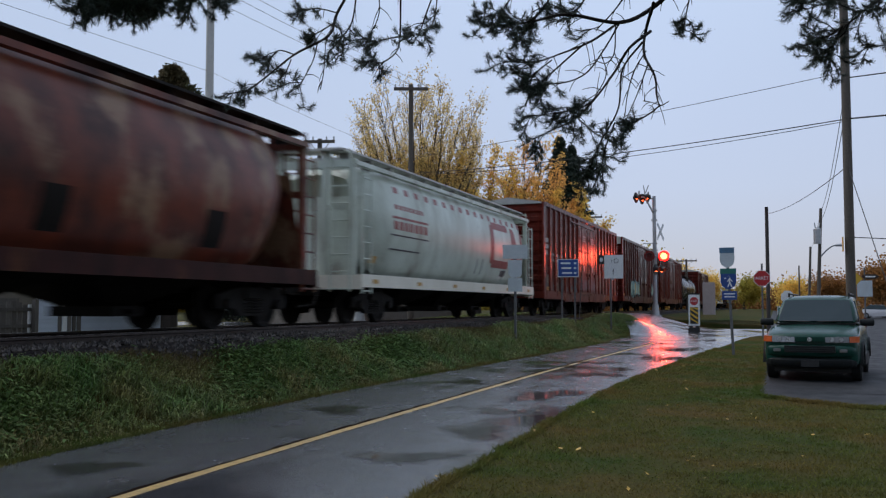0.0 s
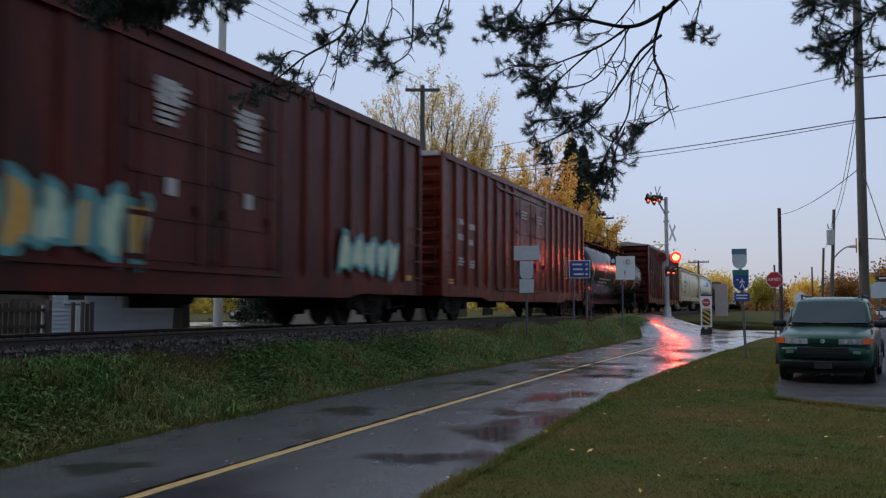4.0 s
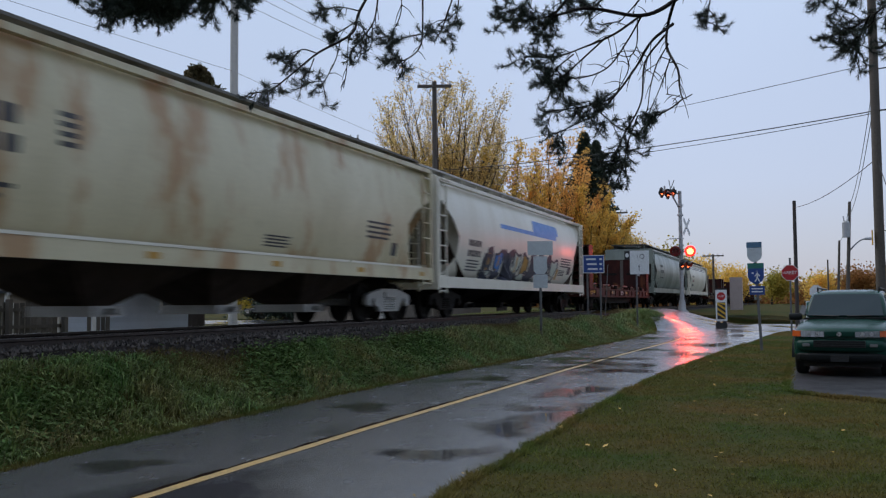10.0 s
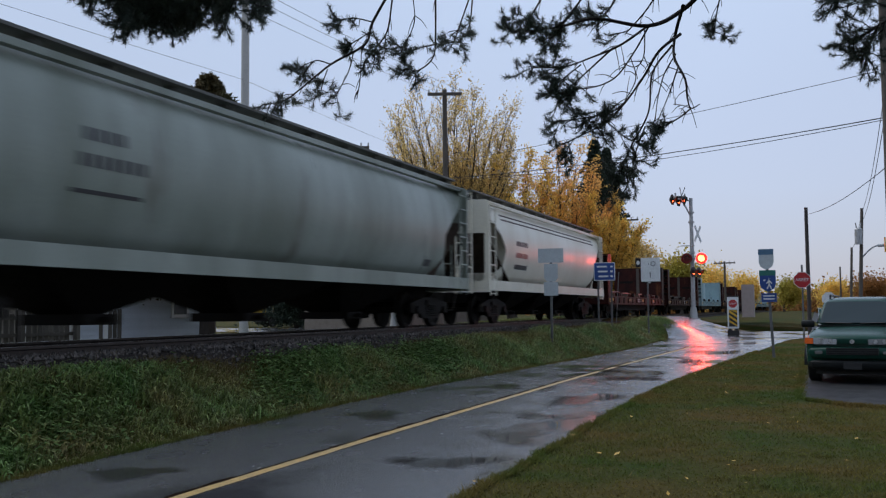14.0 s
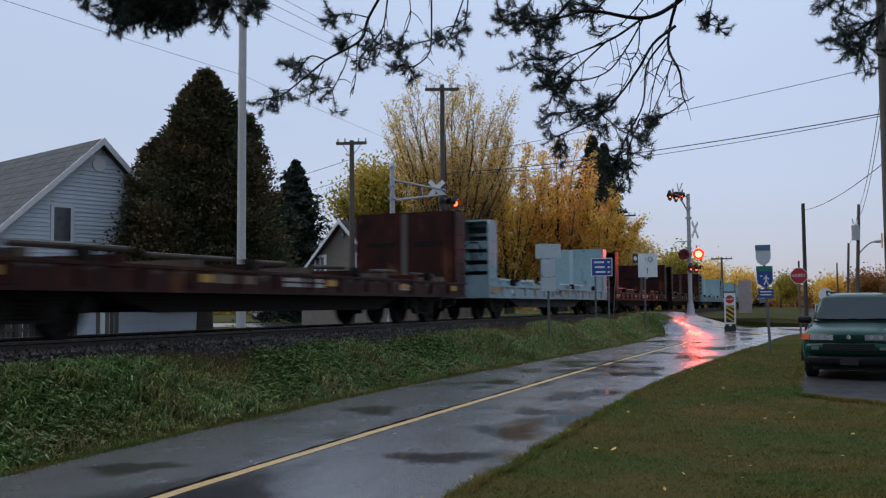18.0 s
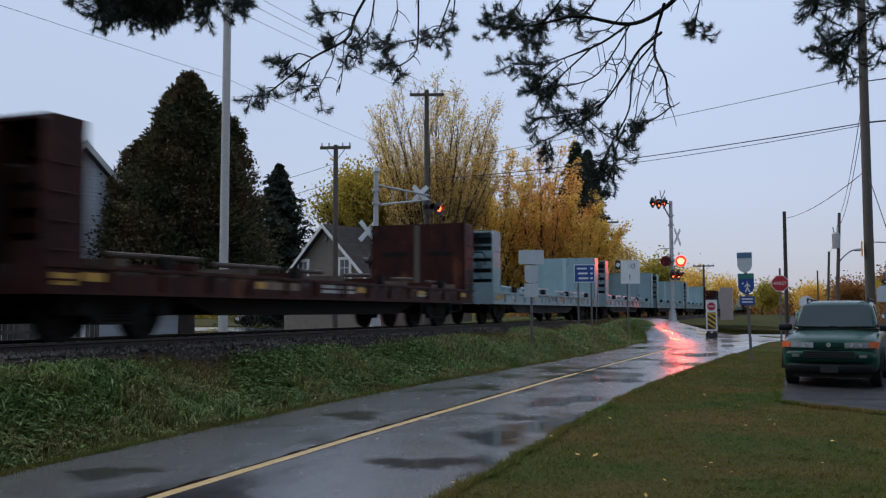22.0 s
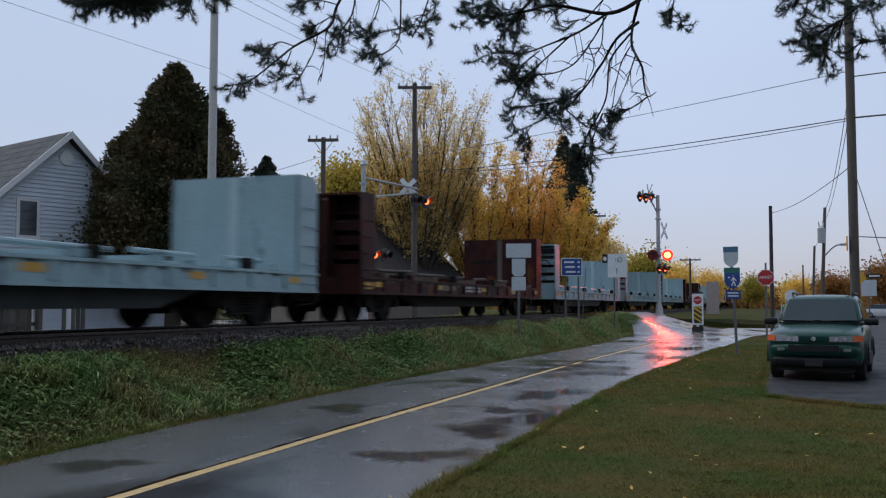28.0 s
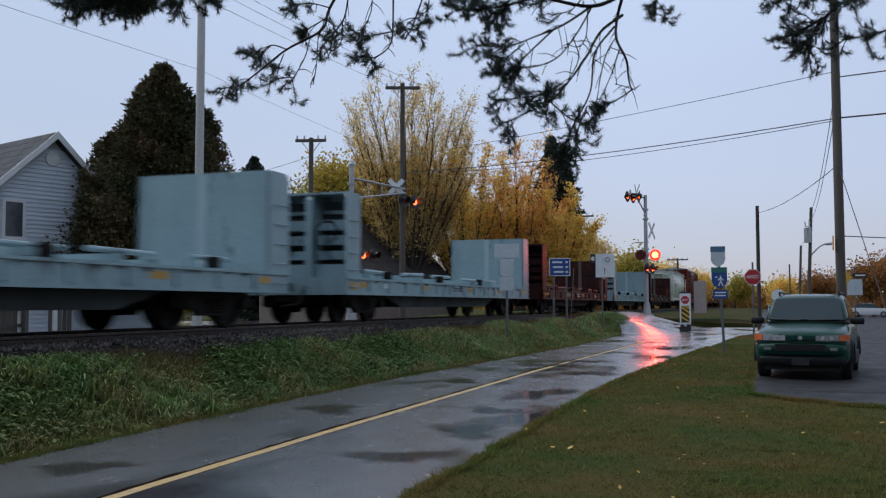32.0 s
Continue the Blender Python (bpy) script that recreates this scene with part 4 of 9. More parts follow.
        # grab irons on the side by the ends
        bm = bmesh.new()
        for j in range(4):
            zz = 1.15 + j * 0.42
            rod(bm, (HALF + 0.06, sy * (hl - 0.65), zz), (HALF + 0.06, sy * (hl - 0.15), zz), 0.016, seg=6)
        part("grab_irons", bm, paint, car)
    # peaked roof with cross ribs, galvanised
    bm = bmesh.new()
    loft(bm, [[(-HALF - 0.02, yy, H), (0, yy, H + 0.24), (HALF + 0.02, yy, H), (HALF + 0.02, yy, H - 0.05), (-HALF - 0.02, yy, H - 0.05)] for yy in (-hl, hl)])
    roof = part("roof", bm, M["roof_galv"], car, "grey galvanised roof")
    for i in range(15):
        yy = -hl + 0.6 + (L - 1.2) * i / 14
        bm = bmesh.new()
        loft(bm, [[(-HALF, q, H + 0.03), (0, q, H + 0.27), (HALF, q, H + 0.03), (HALF, q, H), (0, q, H + 0.24), (-HALF, q, H)] for q in (yy - 0.05, yy + 0.05)])
        part("roof_rib", bm, M["roof_galv"], roof)
    # under frame
    bm = bmesh.new()
    box(bm, -0.25, 0.25, -hl + 0.2, hl - 0.2, 0.60, 0.98)
    rod(bm, (0.9, -0.7, 0.66), (0.9, 0.4, 0.66), 0.2, seg=10)
    box(bm, -0.9, -0.4, 1.0, 2.0, 0.4, 0.9)
    part("underframe", bm, M["steel_dark"], car)
    # stencils
    x = HALF + 0.003 - 0.05
    w = M["white_paint"]
    plates(car, HALF - 0.045, (-hl + 0.75, hl - 0.75), 1.12, 0.42, 0.2)
    if marks == 0:
        digits(car, w, x, -hl + 2.5, 2.50, 2.5, 0.34, 6, seed)
        bars(car, w, x, -hl + 0.75, 2.9, 0.9, 0.8, 3, seed=seed)
        bars(car, w, x, -hl + 2.3, 3.25, 0.5, 0.3, 1, seed=seed)
        bars(car, w, x, hl - 1.6, 1.9, 0.9, 0.7, 5, seed=seed + 3)
    elif marks == 1:
        for yy, zz, ww, hh in ((-hl + 1.55, 3.1, 0.62, 0.14), (-hl + 1.55, 2.55, 0.62, 0.26), (-hl + 1.45, 2.05, 0.55, 0.2), (-hl + 2.6, 2.9, 0.62, 0.16), (-hl + 2.6, 1.98, 0.55, 0.16)):
            bars(car, w, x, yy, zz, ww, hh, 1, cols=1, seed=seed)
        # large painted emblem: a rounded bracket and a slanted band
        bm = bmesh.new()
        for a, b, c2, d2 in ((-0.75, 0.26, -0.05, 0.36), (-0.75, -0.36, -0.05, -0.26), (-0.80, -0.36, -0.68, 0.36), (0.05, -0.36, 0.16, 0.36), (0.62, -0.36, 0.73, 0.36), (0.16, 0.05, 0.62, 0.2)):
            box(bm, x, x + 0.006, -hl + 2.1 + a, -hl + 2.1 + c2, 3.75 + b, 3.75 + d2)
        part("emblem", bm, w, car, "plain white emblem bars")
        bars(car, w, HALF + 0.05, -1.1, 3.55, 0.75, 0.75, 7, seed=seed)
        bars(car, w, HALF + 0.05, 1.15, 3.5, 0.7, 0.7, 6, seed=seed + 2)
        spray(car, lambda z: HALF + 0.03, -hl + 5.6, 1.58, 4.6, 1.1, (M["teal"], M["pale_green"], M["teal"], M["pale_green"], M["yellow_plate"]), 8, 5)
        spray(car, lambda z: HALF + 0.03, hl - 3.2, 1.58, 3.2, 1.0, (M["teal"], M["pale_green"], M["pale_green"]), 5, 9)
    else:
        bars(car, w, x, -hl + 1.55, 2.9, 0.75, 0.26, 1, seed=seed, cols=2)
        bars(car, w, x, -hl + 2.6, 2.82, 0.75, 0.26, 1, seed=seed + 1, cols=2)
        bars(car, w, x, -hl + 1.5, 2.45, 0.75, 0.28, 1, seed=seed + 2, cols=3)
        bars(car, w, x, -hl + 2.6, 2.35, 0.7, 0.26, 1, seed=seed + 3)
        bars(car, w, x, -hl + 1.7, 1.75, 0.6, 0.26, 3, seed=seed + 4)
        bars(car, w, x, -hl + 2.7, 1.7, 0.6, 0.26, 3, seed=seed + 5)
        bars(car, w, x, hl - 3.1, 2.1, 0.75, 1.0, 8, seed=seed + 6)
        bars(car, w, x, hl - 2.0, 2.1, 0.75, 0.8, 6, seed=seed + 7)
        bars(car, w, x, hl - 2.0, 1.45, 0.55, 0.45, 2, seed=seed + 8)
    return car


def tank_car(name, label, L):
    """Black tank car: shell with dished heads, dome platform with rails and valves, saddles, straps, side ladders, end platforms, trucks."""
    car = thing(name, label, "tank car", group="cars of the freight train")
    R, zc, hl = 1.45, 2.32, L / 2
    bm = bmesh.new()
    seg = 32
    prof = [(-hl + 0.75, 0.05), (-hl + 0.77, 0.45), (-hl + 0.86, 0.85), (-hl + 1.02, 1.18), (-hl + 1.25, 1.38), (-hl + 1.5, R), (hl - 1.5, R), (hl - 1.25, 1.38), (hl - 1.02, 1.18), (hl - 0.86, 0.85), (hl - 0.77, 0.45), (hl - 0.75, 0.05)]
    loft(bm, [[(r * math.cos(2 * math.pi * i / seg), y, zc + r * math.sin(2 * math.pi * i / seg)) for i in range(seg)] for y, r in prof])
    part("shell", bm, M["tank"], car, "glossy black tank shell", smooth=True)
    for yy in (-3.6, 3.6, -hl + 1.55, hl - 1.55, 0):
        bm = bmesh.new()
        loft(bm, [[((R + d) * math.cos(2 * math.pi * i / seg), yy + o, zc + (R + d) * math.sin(2 * math.pi * i / seg)) for i in range(seg)] for o, d in ((-0.05, 0.0), (-0.04, 0.012), (0.04, 0.012), (0.05, 0.0))])
        part("weld_band", bm, M["tank"], car, smooth=True)
    bm = bmesh.new()
    box(bm, -0.35, 0.35, -hl + 0.2, hl - 0.2, 0.62, 0.92)
    part("underframe", bm, M["steel_dark"], car)
    for sy in (-1, 1):
        bm = bmesh.new()
        box(bm, -1.1, 1.1, sy * (hl - 2.1) - 0.35, sy * (hl - 2.1) + 0.35, 0.75, 1.35)
        part("saddle", bm, M["steel_dark"], car)
        bm = bmesh.new()
        box(bm, -1.45, 1.45, sy * hl - 0.12, sy * hl + 0.12, 0.85, 1.08)
        part("end_sill", bm, M["steel_dark"], car)
        bm = bmesh.new()
        box(bm, -1.5, 1.5, min(sy * hl, sy * (hl - 0.9)), max(sy * hl, sy * (hl - 0.9)), 1.08, 1.13)
        part("end_platform", bm, M["steel_dark"], car)
    for sy in (-1, 1):
        bogie(car, sy * (hl - 2.1))
        coupler(car, sy * hl, sy)
        bm = bmesh.new()
        for sx in (-1.45, 1.45):
            rod(bm, (sx, sy * (hl - 0.05), 1.1), (sx, sy * (hl - 0.05), 2.15), 0.02, seg=6)
            rod(bm, (sx, sy * (hl - 0.9), 1.1), (sx, sy * (hl - 0.9), 2.15), 0.02, seg=6)
            rod(bm, (sx, sy * (hl - 0.05), 2.15), (sx, sy * (hl - 0.9), 2.15), 0.02, seg=6)
        rod(bm, (-1.45, sy * (hl - 0.05), 2.15), (1.45, sy * (hl - 0.05), 2.15), 0.02, seg=6)
        part("end_rail", bm, M["steel_dark"], car)
    # roof walk along the top, dome with valves, hand rail
    bm = bmesh.new()
    box(bm, 0.45, 0.85, -hl + 2.2, hl - 2.6, zc + R - 0.03, zc + R + 0.01)
    for i in range(10):
        yy = -hl + 2.4 + (L - 5.2) * i / 9
        rod(bm, (0.8, yy, zc + R - 0.02), (0.95, yy, zc + R - 0.42), 0.02, seg=6)
    part("running_board", bm, M["steel_dark"], car)
    bm = bmesh.new()
    zr = zc + R + 1.0
    rod(bm, (-0.3, -hl + 1.3, zr), (-0.3, hl - 1.3, zr), 0.024, seg=6)
    for i in range(9):
        yy = -hl + 1.3 + (L - 2.6) * i / 8
        rod(bm, (-0.3, yy, zc + R - 0.05), (-0.3, yy, zr), 0.022, seg=6)
    part("hand_rail", bm, M["steel_dark"], car, "long black hand rail over the tank")
    bm = bmesh.new()
    rod(bm, (0, 0, zc + R - 0.1), (0, 0, zc + R + 0.32), 0.42, seg=20)
    rod(bm, (0, 0, zc + R + 0.32), (0, 0, zc + R + 0.40), 0.46, 0.40, seg=20)
    for i in range(8):
        a = i * math.pi / 4
        rod(bm, (0.4 * math.cos(a), 0.4 * math.sin(a), zc + R + 0.25), (0.52 * math.cos(a), 0.52 * math.sin(a), zc + R + 0.48), 0.035, seg=6)
    part("dome", bm, M["steel_dark"], car)
    for yy in (-0.9, 0.85, 1.4):
        bm = bmesh.new()
        rod(bm, (0.1, yy, zc + R - 0.1), (0.1, yy, zc + R + 0.42), 0.11, 0.09, seg=10)
        rod(bm, (0.1, yy - 0.12, zc + R + 0.3), (0.1, yy + 0.12, zc + R + 0.3), 0.06, seg=8)
        part("valve", bm, M["steel_dark"], car)
    for yy in (-1.0, -0.45, 0.45, 1.0):
        bm = bmesh.new()
        pts = [((R + 0.03) * math.cos(a), yy, zc + (R + 0.03) * math.sin(a)) for a in np.linspace(1.5, 0.65, 6)]
        for a, b in zip(pts, pts[1:]):
            rod(bm, a, b, 0.04, seg=6)
        part("ladder_rail", bm, M["steel_dark"], car)
    bm = bmesh.new()
    for sx in (-1, 1):
        for yy in (-1.5, 1.5):
            rod(bm, (sx * 1.0, yy, zc + R - 0.3), (sx * 1.0, yy, zc + R + 1.0), 0.022, seg=6)
        rod(bm, (sx * 1.0, -1.5, zc + R + 1.0), (sx * 1.0, 1.5, zc + R + 1.0), 0.022, seg=6)
        rod(bm, (sx * 1.0, -1.5, zc + R + 0.5), (sx * 1.0, 1.5, zc + R + 0.5), 0.018, seg=6)
    box(bm, -1.0, 1.0, -1.5, -0.6, zc + R + 0.02, zc + R + 0.06)
    part("dome_platform_rail", bm, M["steel_dark"], car)
    # safety stripes and stencils wrapped on the shell
    xs = lambda z: math.sqrt(max(0.01, R * R - (z - zc) ** 2)) + 0.006

    def patch(y0, y1, z0, z1, mat, name="stencil", label=""):
        bm = bmesh.new()
        loft(bm, [[(xs(z), y0, z), (xs(z), y1, z)] for z in np.linspace(z0, z1, 5)], close=False)
        return part(name, bm, mat, car, label)
    for yy in (-hl + 1.9, -1.6, 0.7, 2.2):
        patch(yy - 0.10, yy + 0.10, 1.75, 2.45, M["yellow_plate"], "reflective_stripe", "upright yellow reflective stripe")
    patch(hl - 4.6, hl - 4.2, 1.55, 2.1, M["yellow_plate"], "reflective_stripe")
    for i in range(6):
        patch(-hl + 3.2 + i * 0.40, -hl + 3.48 + i * 0.40, 2.30, 2.48, M["white_paint"])
    for i in range(3):
        patch(-hl + 3.5, -hl + 6.6 - i * 0.7, 1.85 - i * 0.16, 1.92 - i * 0.16, M["white_paint"])
    for i in range(3):
        patch(hl - 3.2, hl - 2.2, 2.3 - i * 0.16, 2.38 - i * 0.16, M["white_paint"])
        patch(hl - 4.9, hl - 3.9, 2.45 - i * 0.2, 2.5 - i * 0.2, M["white_paint"])
    return car


def hopper(name, label, L, H, zs, paint, style, roofm, sillm=None, seed=1, pale_truck=False):
    """Covered hopper. style 'round': cylindrical body with bowed slanting ends; 'ribbed' and 'curved': sides that end in
    a dark triangular pocket over the trucks. zs: lower edge of the side sill."""
    car = thing(name, label, "hopper car", group="cars of the freight train")
    hl = L / 2
    top, low = H - 0.22, zs + 0.30
    mid = (top + low) / 2
    sillm = sillm or paint
    if style == "flat":
        n = 14
        side = []
        for i in range(n + 1):
            a = math.radians(-62 + 124 * i / n)
            side.append((HALF - 0.02 - 0.36 * (1 - math.cos(a)), mid + (top - low) / 2 * math.sin(a) / math.sin(math.radians(62))))
        side.append((0.55, top + 0.16))
    else:
        n = 20
        side = []
        for i in range(n + 1):
            a = math.radians(-58 + 116 * i / n)
            side.append((HALF - 0.02 - 0.78 * (1 - math.cos(a)) , mid + (top - low) / 2 * math.sin(a) / math.sin(math.radians(58))))
        side.append((0.55, top + 0.17))

    def x_at(z):
        for (xa, za), (xb, zb) in zip(side, side[1:]):
            if za <= z <= zb and zb > za:
                return xa + (xb - xa) * (z - za) / (zb - za)
        return HALF - 0.05

    def ring(y, shrink=0.0):
        pts = [(x - shrink, y, z) for x, z in side]
        return pts + [(-x, yy, z) for x, yy, z in pts[::-1]]
    bm = bmesh.new()
    if style == "round":
        # slanting bowed heads
        rings = []
        for f, s in ((0.0, 0.62), (0.35, 0.28), (0.8, 0.08), (1.25, 0.0)):
            rings.append([(x * (1 - s * 0.55), -hl + 0.75 + f + 0.9 * max(0.0, (mid + 0.2 - z) / (top - low)), mid + (z - mid) * (1 - s * 0.35)) for x, _, z in ring(0)])
        back = [[(x, -y, z) for x, y, z in r] for r in rings[::-1]]
        loft(bm, rings + back)
    else:
        inset = 1.65 if style == "flat" else 1.85
        loft(bm, [ring(-hl + inset), ring(hl - inset)])
    part("body", bm, paint, car, smooth=True)
    if style != "round":
        for sy in (-1, 1):
            # side sheet runs on to the end above the slope, cut on a curve
            for sx in (1, -1):
                bm = bmesh.new()
                rows = []
                for x, z in side[:-1]:
                    f = (z - low) / (top - low)
                    reach = float(np.interp(f, (0.0, 0.04, 0.19, 0.43, 0.63, 0.75, 0.90), (0.95, 1.08, 1.63, 1.74, 1.15, 0.60, 0.05)))
                    if style == "flat":
                        reach = 0.0 if f > 0.6 else 1.35 * (1 - f / 0.6) ** 0.7
                    rows.append([(sx * x, sy * (hl - 1.86), z), (sx * x, sy * (hl - reach), z), (sx * (x - 0.05), sy * (hl - reach), z), (sx * (x - 0.05), sy * (hl - 1.86), z)])
                if style == "flat":
                    rows = []
                    for f, rr in ((0.0, 0.95), (0.05, 1.15), (0.2, 1.5), (0.42, 1.55), (0.55, 1.1), (0.64, 0.5), (0.70, 0.06), (0.99, 0.04)):
                        z = low + f * (top - low)
                        xo, xi = x_at(z), x_at(z) - 0.05
                        rows.append([(sx * xo, sy * (hl - 1.66), z), (sx * xo, sy * (hl - rr), z), (sx * xi, sy * (hl - rr), z), (sx * xi, sy * (hl - 1.66), z)])
                loft(bm, rows)
                part("side_end_sheet", bm, paint, car)
            # slope sheet behind the pocket
            bm = bmesh.new()
            loft(bm, [[(-HALF + 0.12, sy * (hl - 0.08), top - 0.9), (HALF - 0.12, sy * (hl - 0.08), top - 0.9)], [(-HALF + 0.12, sy * (hl - 2.6), low - 0.2), (HALF - 0.12, sy * (hl - 2.6), low - 0.2)]], close=False)
            # except on the cream car, pocket shade is put into the sheet's colour
            part("slope_sheet", bm, paint if paint is M["hop_tan"] else M["shade_rust_brown"], car, "slope sheet behind the end pocket")
            bm = bmesh.new()
            box(bm, -HALF + 0.10, HALF - 0.10, min(sy * (hl - 0.04), sy * (hl - 0.10)), max(sy * (hl - 0.04), sy * (hl - 0.10)), top - 0.95, top + 0.05)
            loft(bm, [[(-HALF + 0.12, yy, top), (-0.55, yy, top + 0.16), (0.55, yy, top + 0.16), (HALF - 0.12, yy, top)] for yy in (sy * (hl - 0.04), sy * (hl - 1.4))], close=False)
            part("end_sheet", bm, paint, car)
            # corner post, brace and cage
            for sx in (1, -1):
                bm = bmesh.new()
                box(bm, sx * (HALF - 0.16), sx * (HALF - 0.02), sy * (hl - 0.14), sy * (hl - 0.02), zs + 0.1, top)
                part("corner_post", bm, paint, car)
            ladder(car, paint, HALF - 0.02, sy * (hl - 0.40), zs - 0.15, top - 0.15, "y", 0.5)
            ladder(car, paint, 0.75, sy * (hl + 0.02), zs - 0.1, top + 0.3, "x", 0.5)
            for sx in (0.45, -0.45):
                bm = bmesh.new()
                rod(bm, (sx, sy * (hl - 0.15), zs + 0.1), (sx, sy * (hl - 0.9), top - 0.9), 0.06, seg=6)
                part("end_brace", bm, paint, car)
    else:
        for sy in (-1, 1):
            for sx in (0.55, 1.25, -0.55, -1.25):
                bm = bmesh.new()
                box(bm, sx - 0.07, sx + 0.07, sy * (hl - 0.12) - 0.07, sy * (hl - 0.12) + 0.07, zs, top + (0.35 if abs(sx) < 1 else 0.0))
                part("end_post", bm, paint, car)
            bm = bmesh.new()
            box(bm, -1.35, 1.35, sy * (hl - 0.12) - 0.08, sy * (hl - 0.12) + 0.08, top - 0.1, top + 0.08)
            box(bm, -1.35, 1.35, sy * (hl - 0.12) - 0.05, sy * (hl - 0.12) + 0.05, mid + 0.2, mid + 0.32)
            part("end_beam", bm, paint, car)
            ladder(car, paint, 1.0, sy * (hl + 0.0), zs - 0.1, top + 0.3, "x", 0.5)
            ladder(car, paint, HALF - 0.03, sy * (hl - 0.35), zs - 0.15, top - 0.3, "y", 0.5)
            bm = bmesh.new()
            loft(bm, [[(-1.3, sy * (hl - 0.15), zs + 0.25), (1.3, sy * (hl - 0.15), zs + 0.25)], [(-1.3, sy * (hl - 0.75), mid + 0.6), (1.3, sy * (hl - 0.75), mid + 0.6)]], close=False)
            part("end_panel", bm, paint, car)
    # side sill, end sill
    for sx in (1, -1):
        bm = bmesh.new()
        box(bm, min(sx * (HALF - 0.10), sx * (HALF + 0.0)), max(sx * (HALF - 0.10), sx * (HALF + 0.0)), -hl, hl, zs, zs + 0.30)
        part("side_sill", bm, sillm, car)
    for sy in (-1, 1):
        bm = bmesh.new()
        box(bm, -HALF, HALF, min(sy * hl, sy * (hl - 0.12)), max(sy * hl, sy * (hl - 0.12)), zs - 0.05, zs + 0.28)
        part("end_sill", bm, sillm, car)
        bm = bmesh.new()
        box(bm, -0.3, 0.3, min(sy * hl, sy * (hl - 3.2)), max(sy * hl, sy * (hl - 3.2)), 0.68, zs + 0.1)
        box(bm, -HALF + 0.1, HALF - 0.1, min(sy * (hl - 0.1), sy * (hl - 3.0)), max(sy * (hl - 0.1), sy * (hl - 3.0)), zs + 0.02, zs + 0.08)
        part("draft_sill", bm, M["steel_dark"], car)
        bogie(car, sy * (hl - 1.75), pale_truck)
        coupler(car, sy * hl, sy)
        bm = bmesh.new()
        rod(bm, (-0.6, sy * (hl - 0.5), zs + 0.4), (-0.6, sy * (hl - 1.1), zs + 0.4), 0.22, seg=12)
        box(bm, -0.2, 0.35, sy * (hl - 0.9) - 0.15, sy * (hl - 0.9) + 0.15, zs + 0.1, zs + 0.6)
        part("brake_gear", bm, M["steel_dark"], car)
    # hopper bays under the car
    bays = 4 if style == "flat" else 3
    a0, a1 = -hl + 3.1, hl - 3.1
    for i in range(bays):
        yc = a0 + (a1 - a0) * (i + 0.5) / bays
        wd = (a1 - a0) / bays / 2
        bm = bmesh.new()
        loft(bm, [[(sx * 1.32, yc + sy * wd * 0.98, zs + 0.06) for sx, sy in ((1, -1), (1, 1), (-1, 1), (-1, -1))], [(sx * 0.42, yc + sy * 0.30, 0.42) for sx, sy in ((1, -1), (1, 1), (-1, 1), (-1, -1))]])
        # bays coloured near black or brown to paint in the shade under the car
        bay = part("hopper_bay", bm, M["steel_dark"] if not pale_truck else M["shade_rust_brown"], car)
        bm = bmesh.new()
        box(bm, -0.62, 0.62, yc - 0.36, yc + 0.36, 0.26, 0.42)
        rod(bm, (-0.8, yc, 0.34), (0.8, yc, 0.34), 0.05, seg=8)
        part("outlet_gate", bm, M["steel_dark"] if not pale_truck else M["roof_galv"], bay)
    # roof: eave rail, running board of gratings, hatches
    for sx in (1, -1):
        bm = bmesh.new()
        box(bm, min(sx * (HALF - 0.16), sx * (HALF - 0.03 if style == "flat" else HALF - 0.30)), max(sx * (HALF - 0.16), sx * (HALF - 0.03 if style == "flat" else HALF - 0.30)), -hl + 0.05, hl - 0.05, top - 0.05, top + 0.05)
        part("eave_rail", bm, paint, car)
        bm = bmesh.new()
        box(bm, min(sx * 0.62, sx * 1.12), max(sx * 0.62, sx * 1.12), -hl + 0.1, hl - 0.1, H + 0.06, H + 0.11)
        for i in range(13):
            yy = -hl + 0.4 + (L - 0.8) * i / 12
            box(bm, min(sx * 0.75, sx * 1.05), max(sx * 0.75, sx * 1.05), yy - 0.03, yy + 0.03, top, H + 0.06)
        part("running_board", bm, roofm, car)
    for i in range(6):
        yy = -hl + 2.2 + (L - 4.4) * i / 5
        bm = bmesh.new()
        box(bm, -0.42, 0.42, yy - 1.0, yy + 1.0, top + 0.1, H + 0.12)
        part("hatch", bm, roofm, car)
    for sy in (-1, 1):
        bm = bmesh.new()
        box(bm, -1.1, 1.1, min(sy * (hl + 0.15), sy * (hl - 0.5)), max(sy * (hl + 0.15), sy * (hl - 0.5)), H + 0.06, H + 0.11)
        part("end_running_board", bm, roofm, car)
    if paint not in (M["hop_rust"], M["hop_white"], M["hop_dim"]):
        plates(car, HALF + 0.002, [(-hl + 0.8 + (L - 1.6) * i / 5) for i in range(6)], zs + 0.14, 0.30, 0.10)
    car["side_top"] = top
    CACHE[car.name] = x_at
    return car


def wrap(car, y0, y1, z0, z1, mat, name="stencil", off=0.006, slant=0.0, label=""):
    """A painted patch that follows the car's curved side."""
    xa = CACHE[car.name]
    bm = bmesh.new()
    loft(bm, [[(xa(z) + off, y0 + slant * (z - z0), z), (xa(z) + off, y1 + slant * (z - z0), z)] for z in np.linspace(z0, z1, max(2, int((z1 - z0) / 0.12) + 2))], close=False)
    return part(name, bm, mat, car, label)


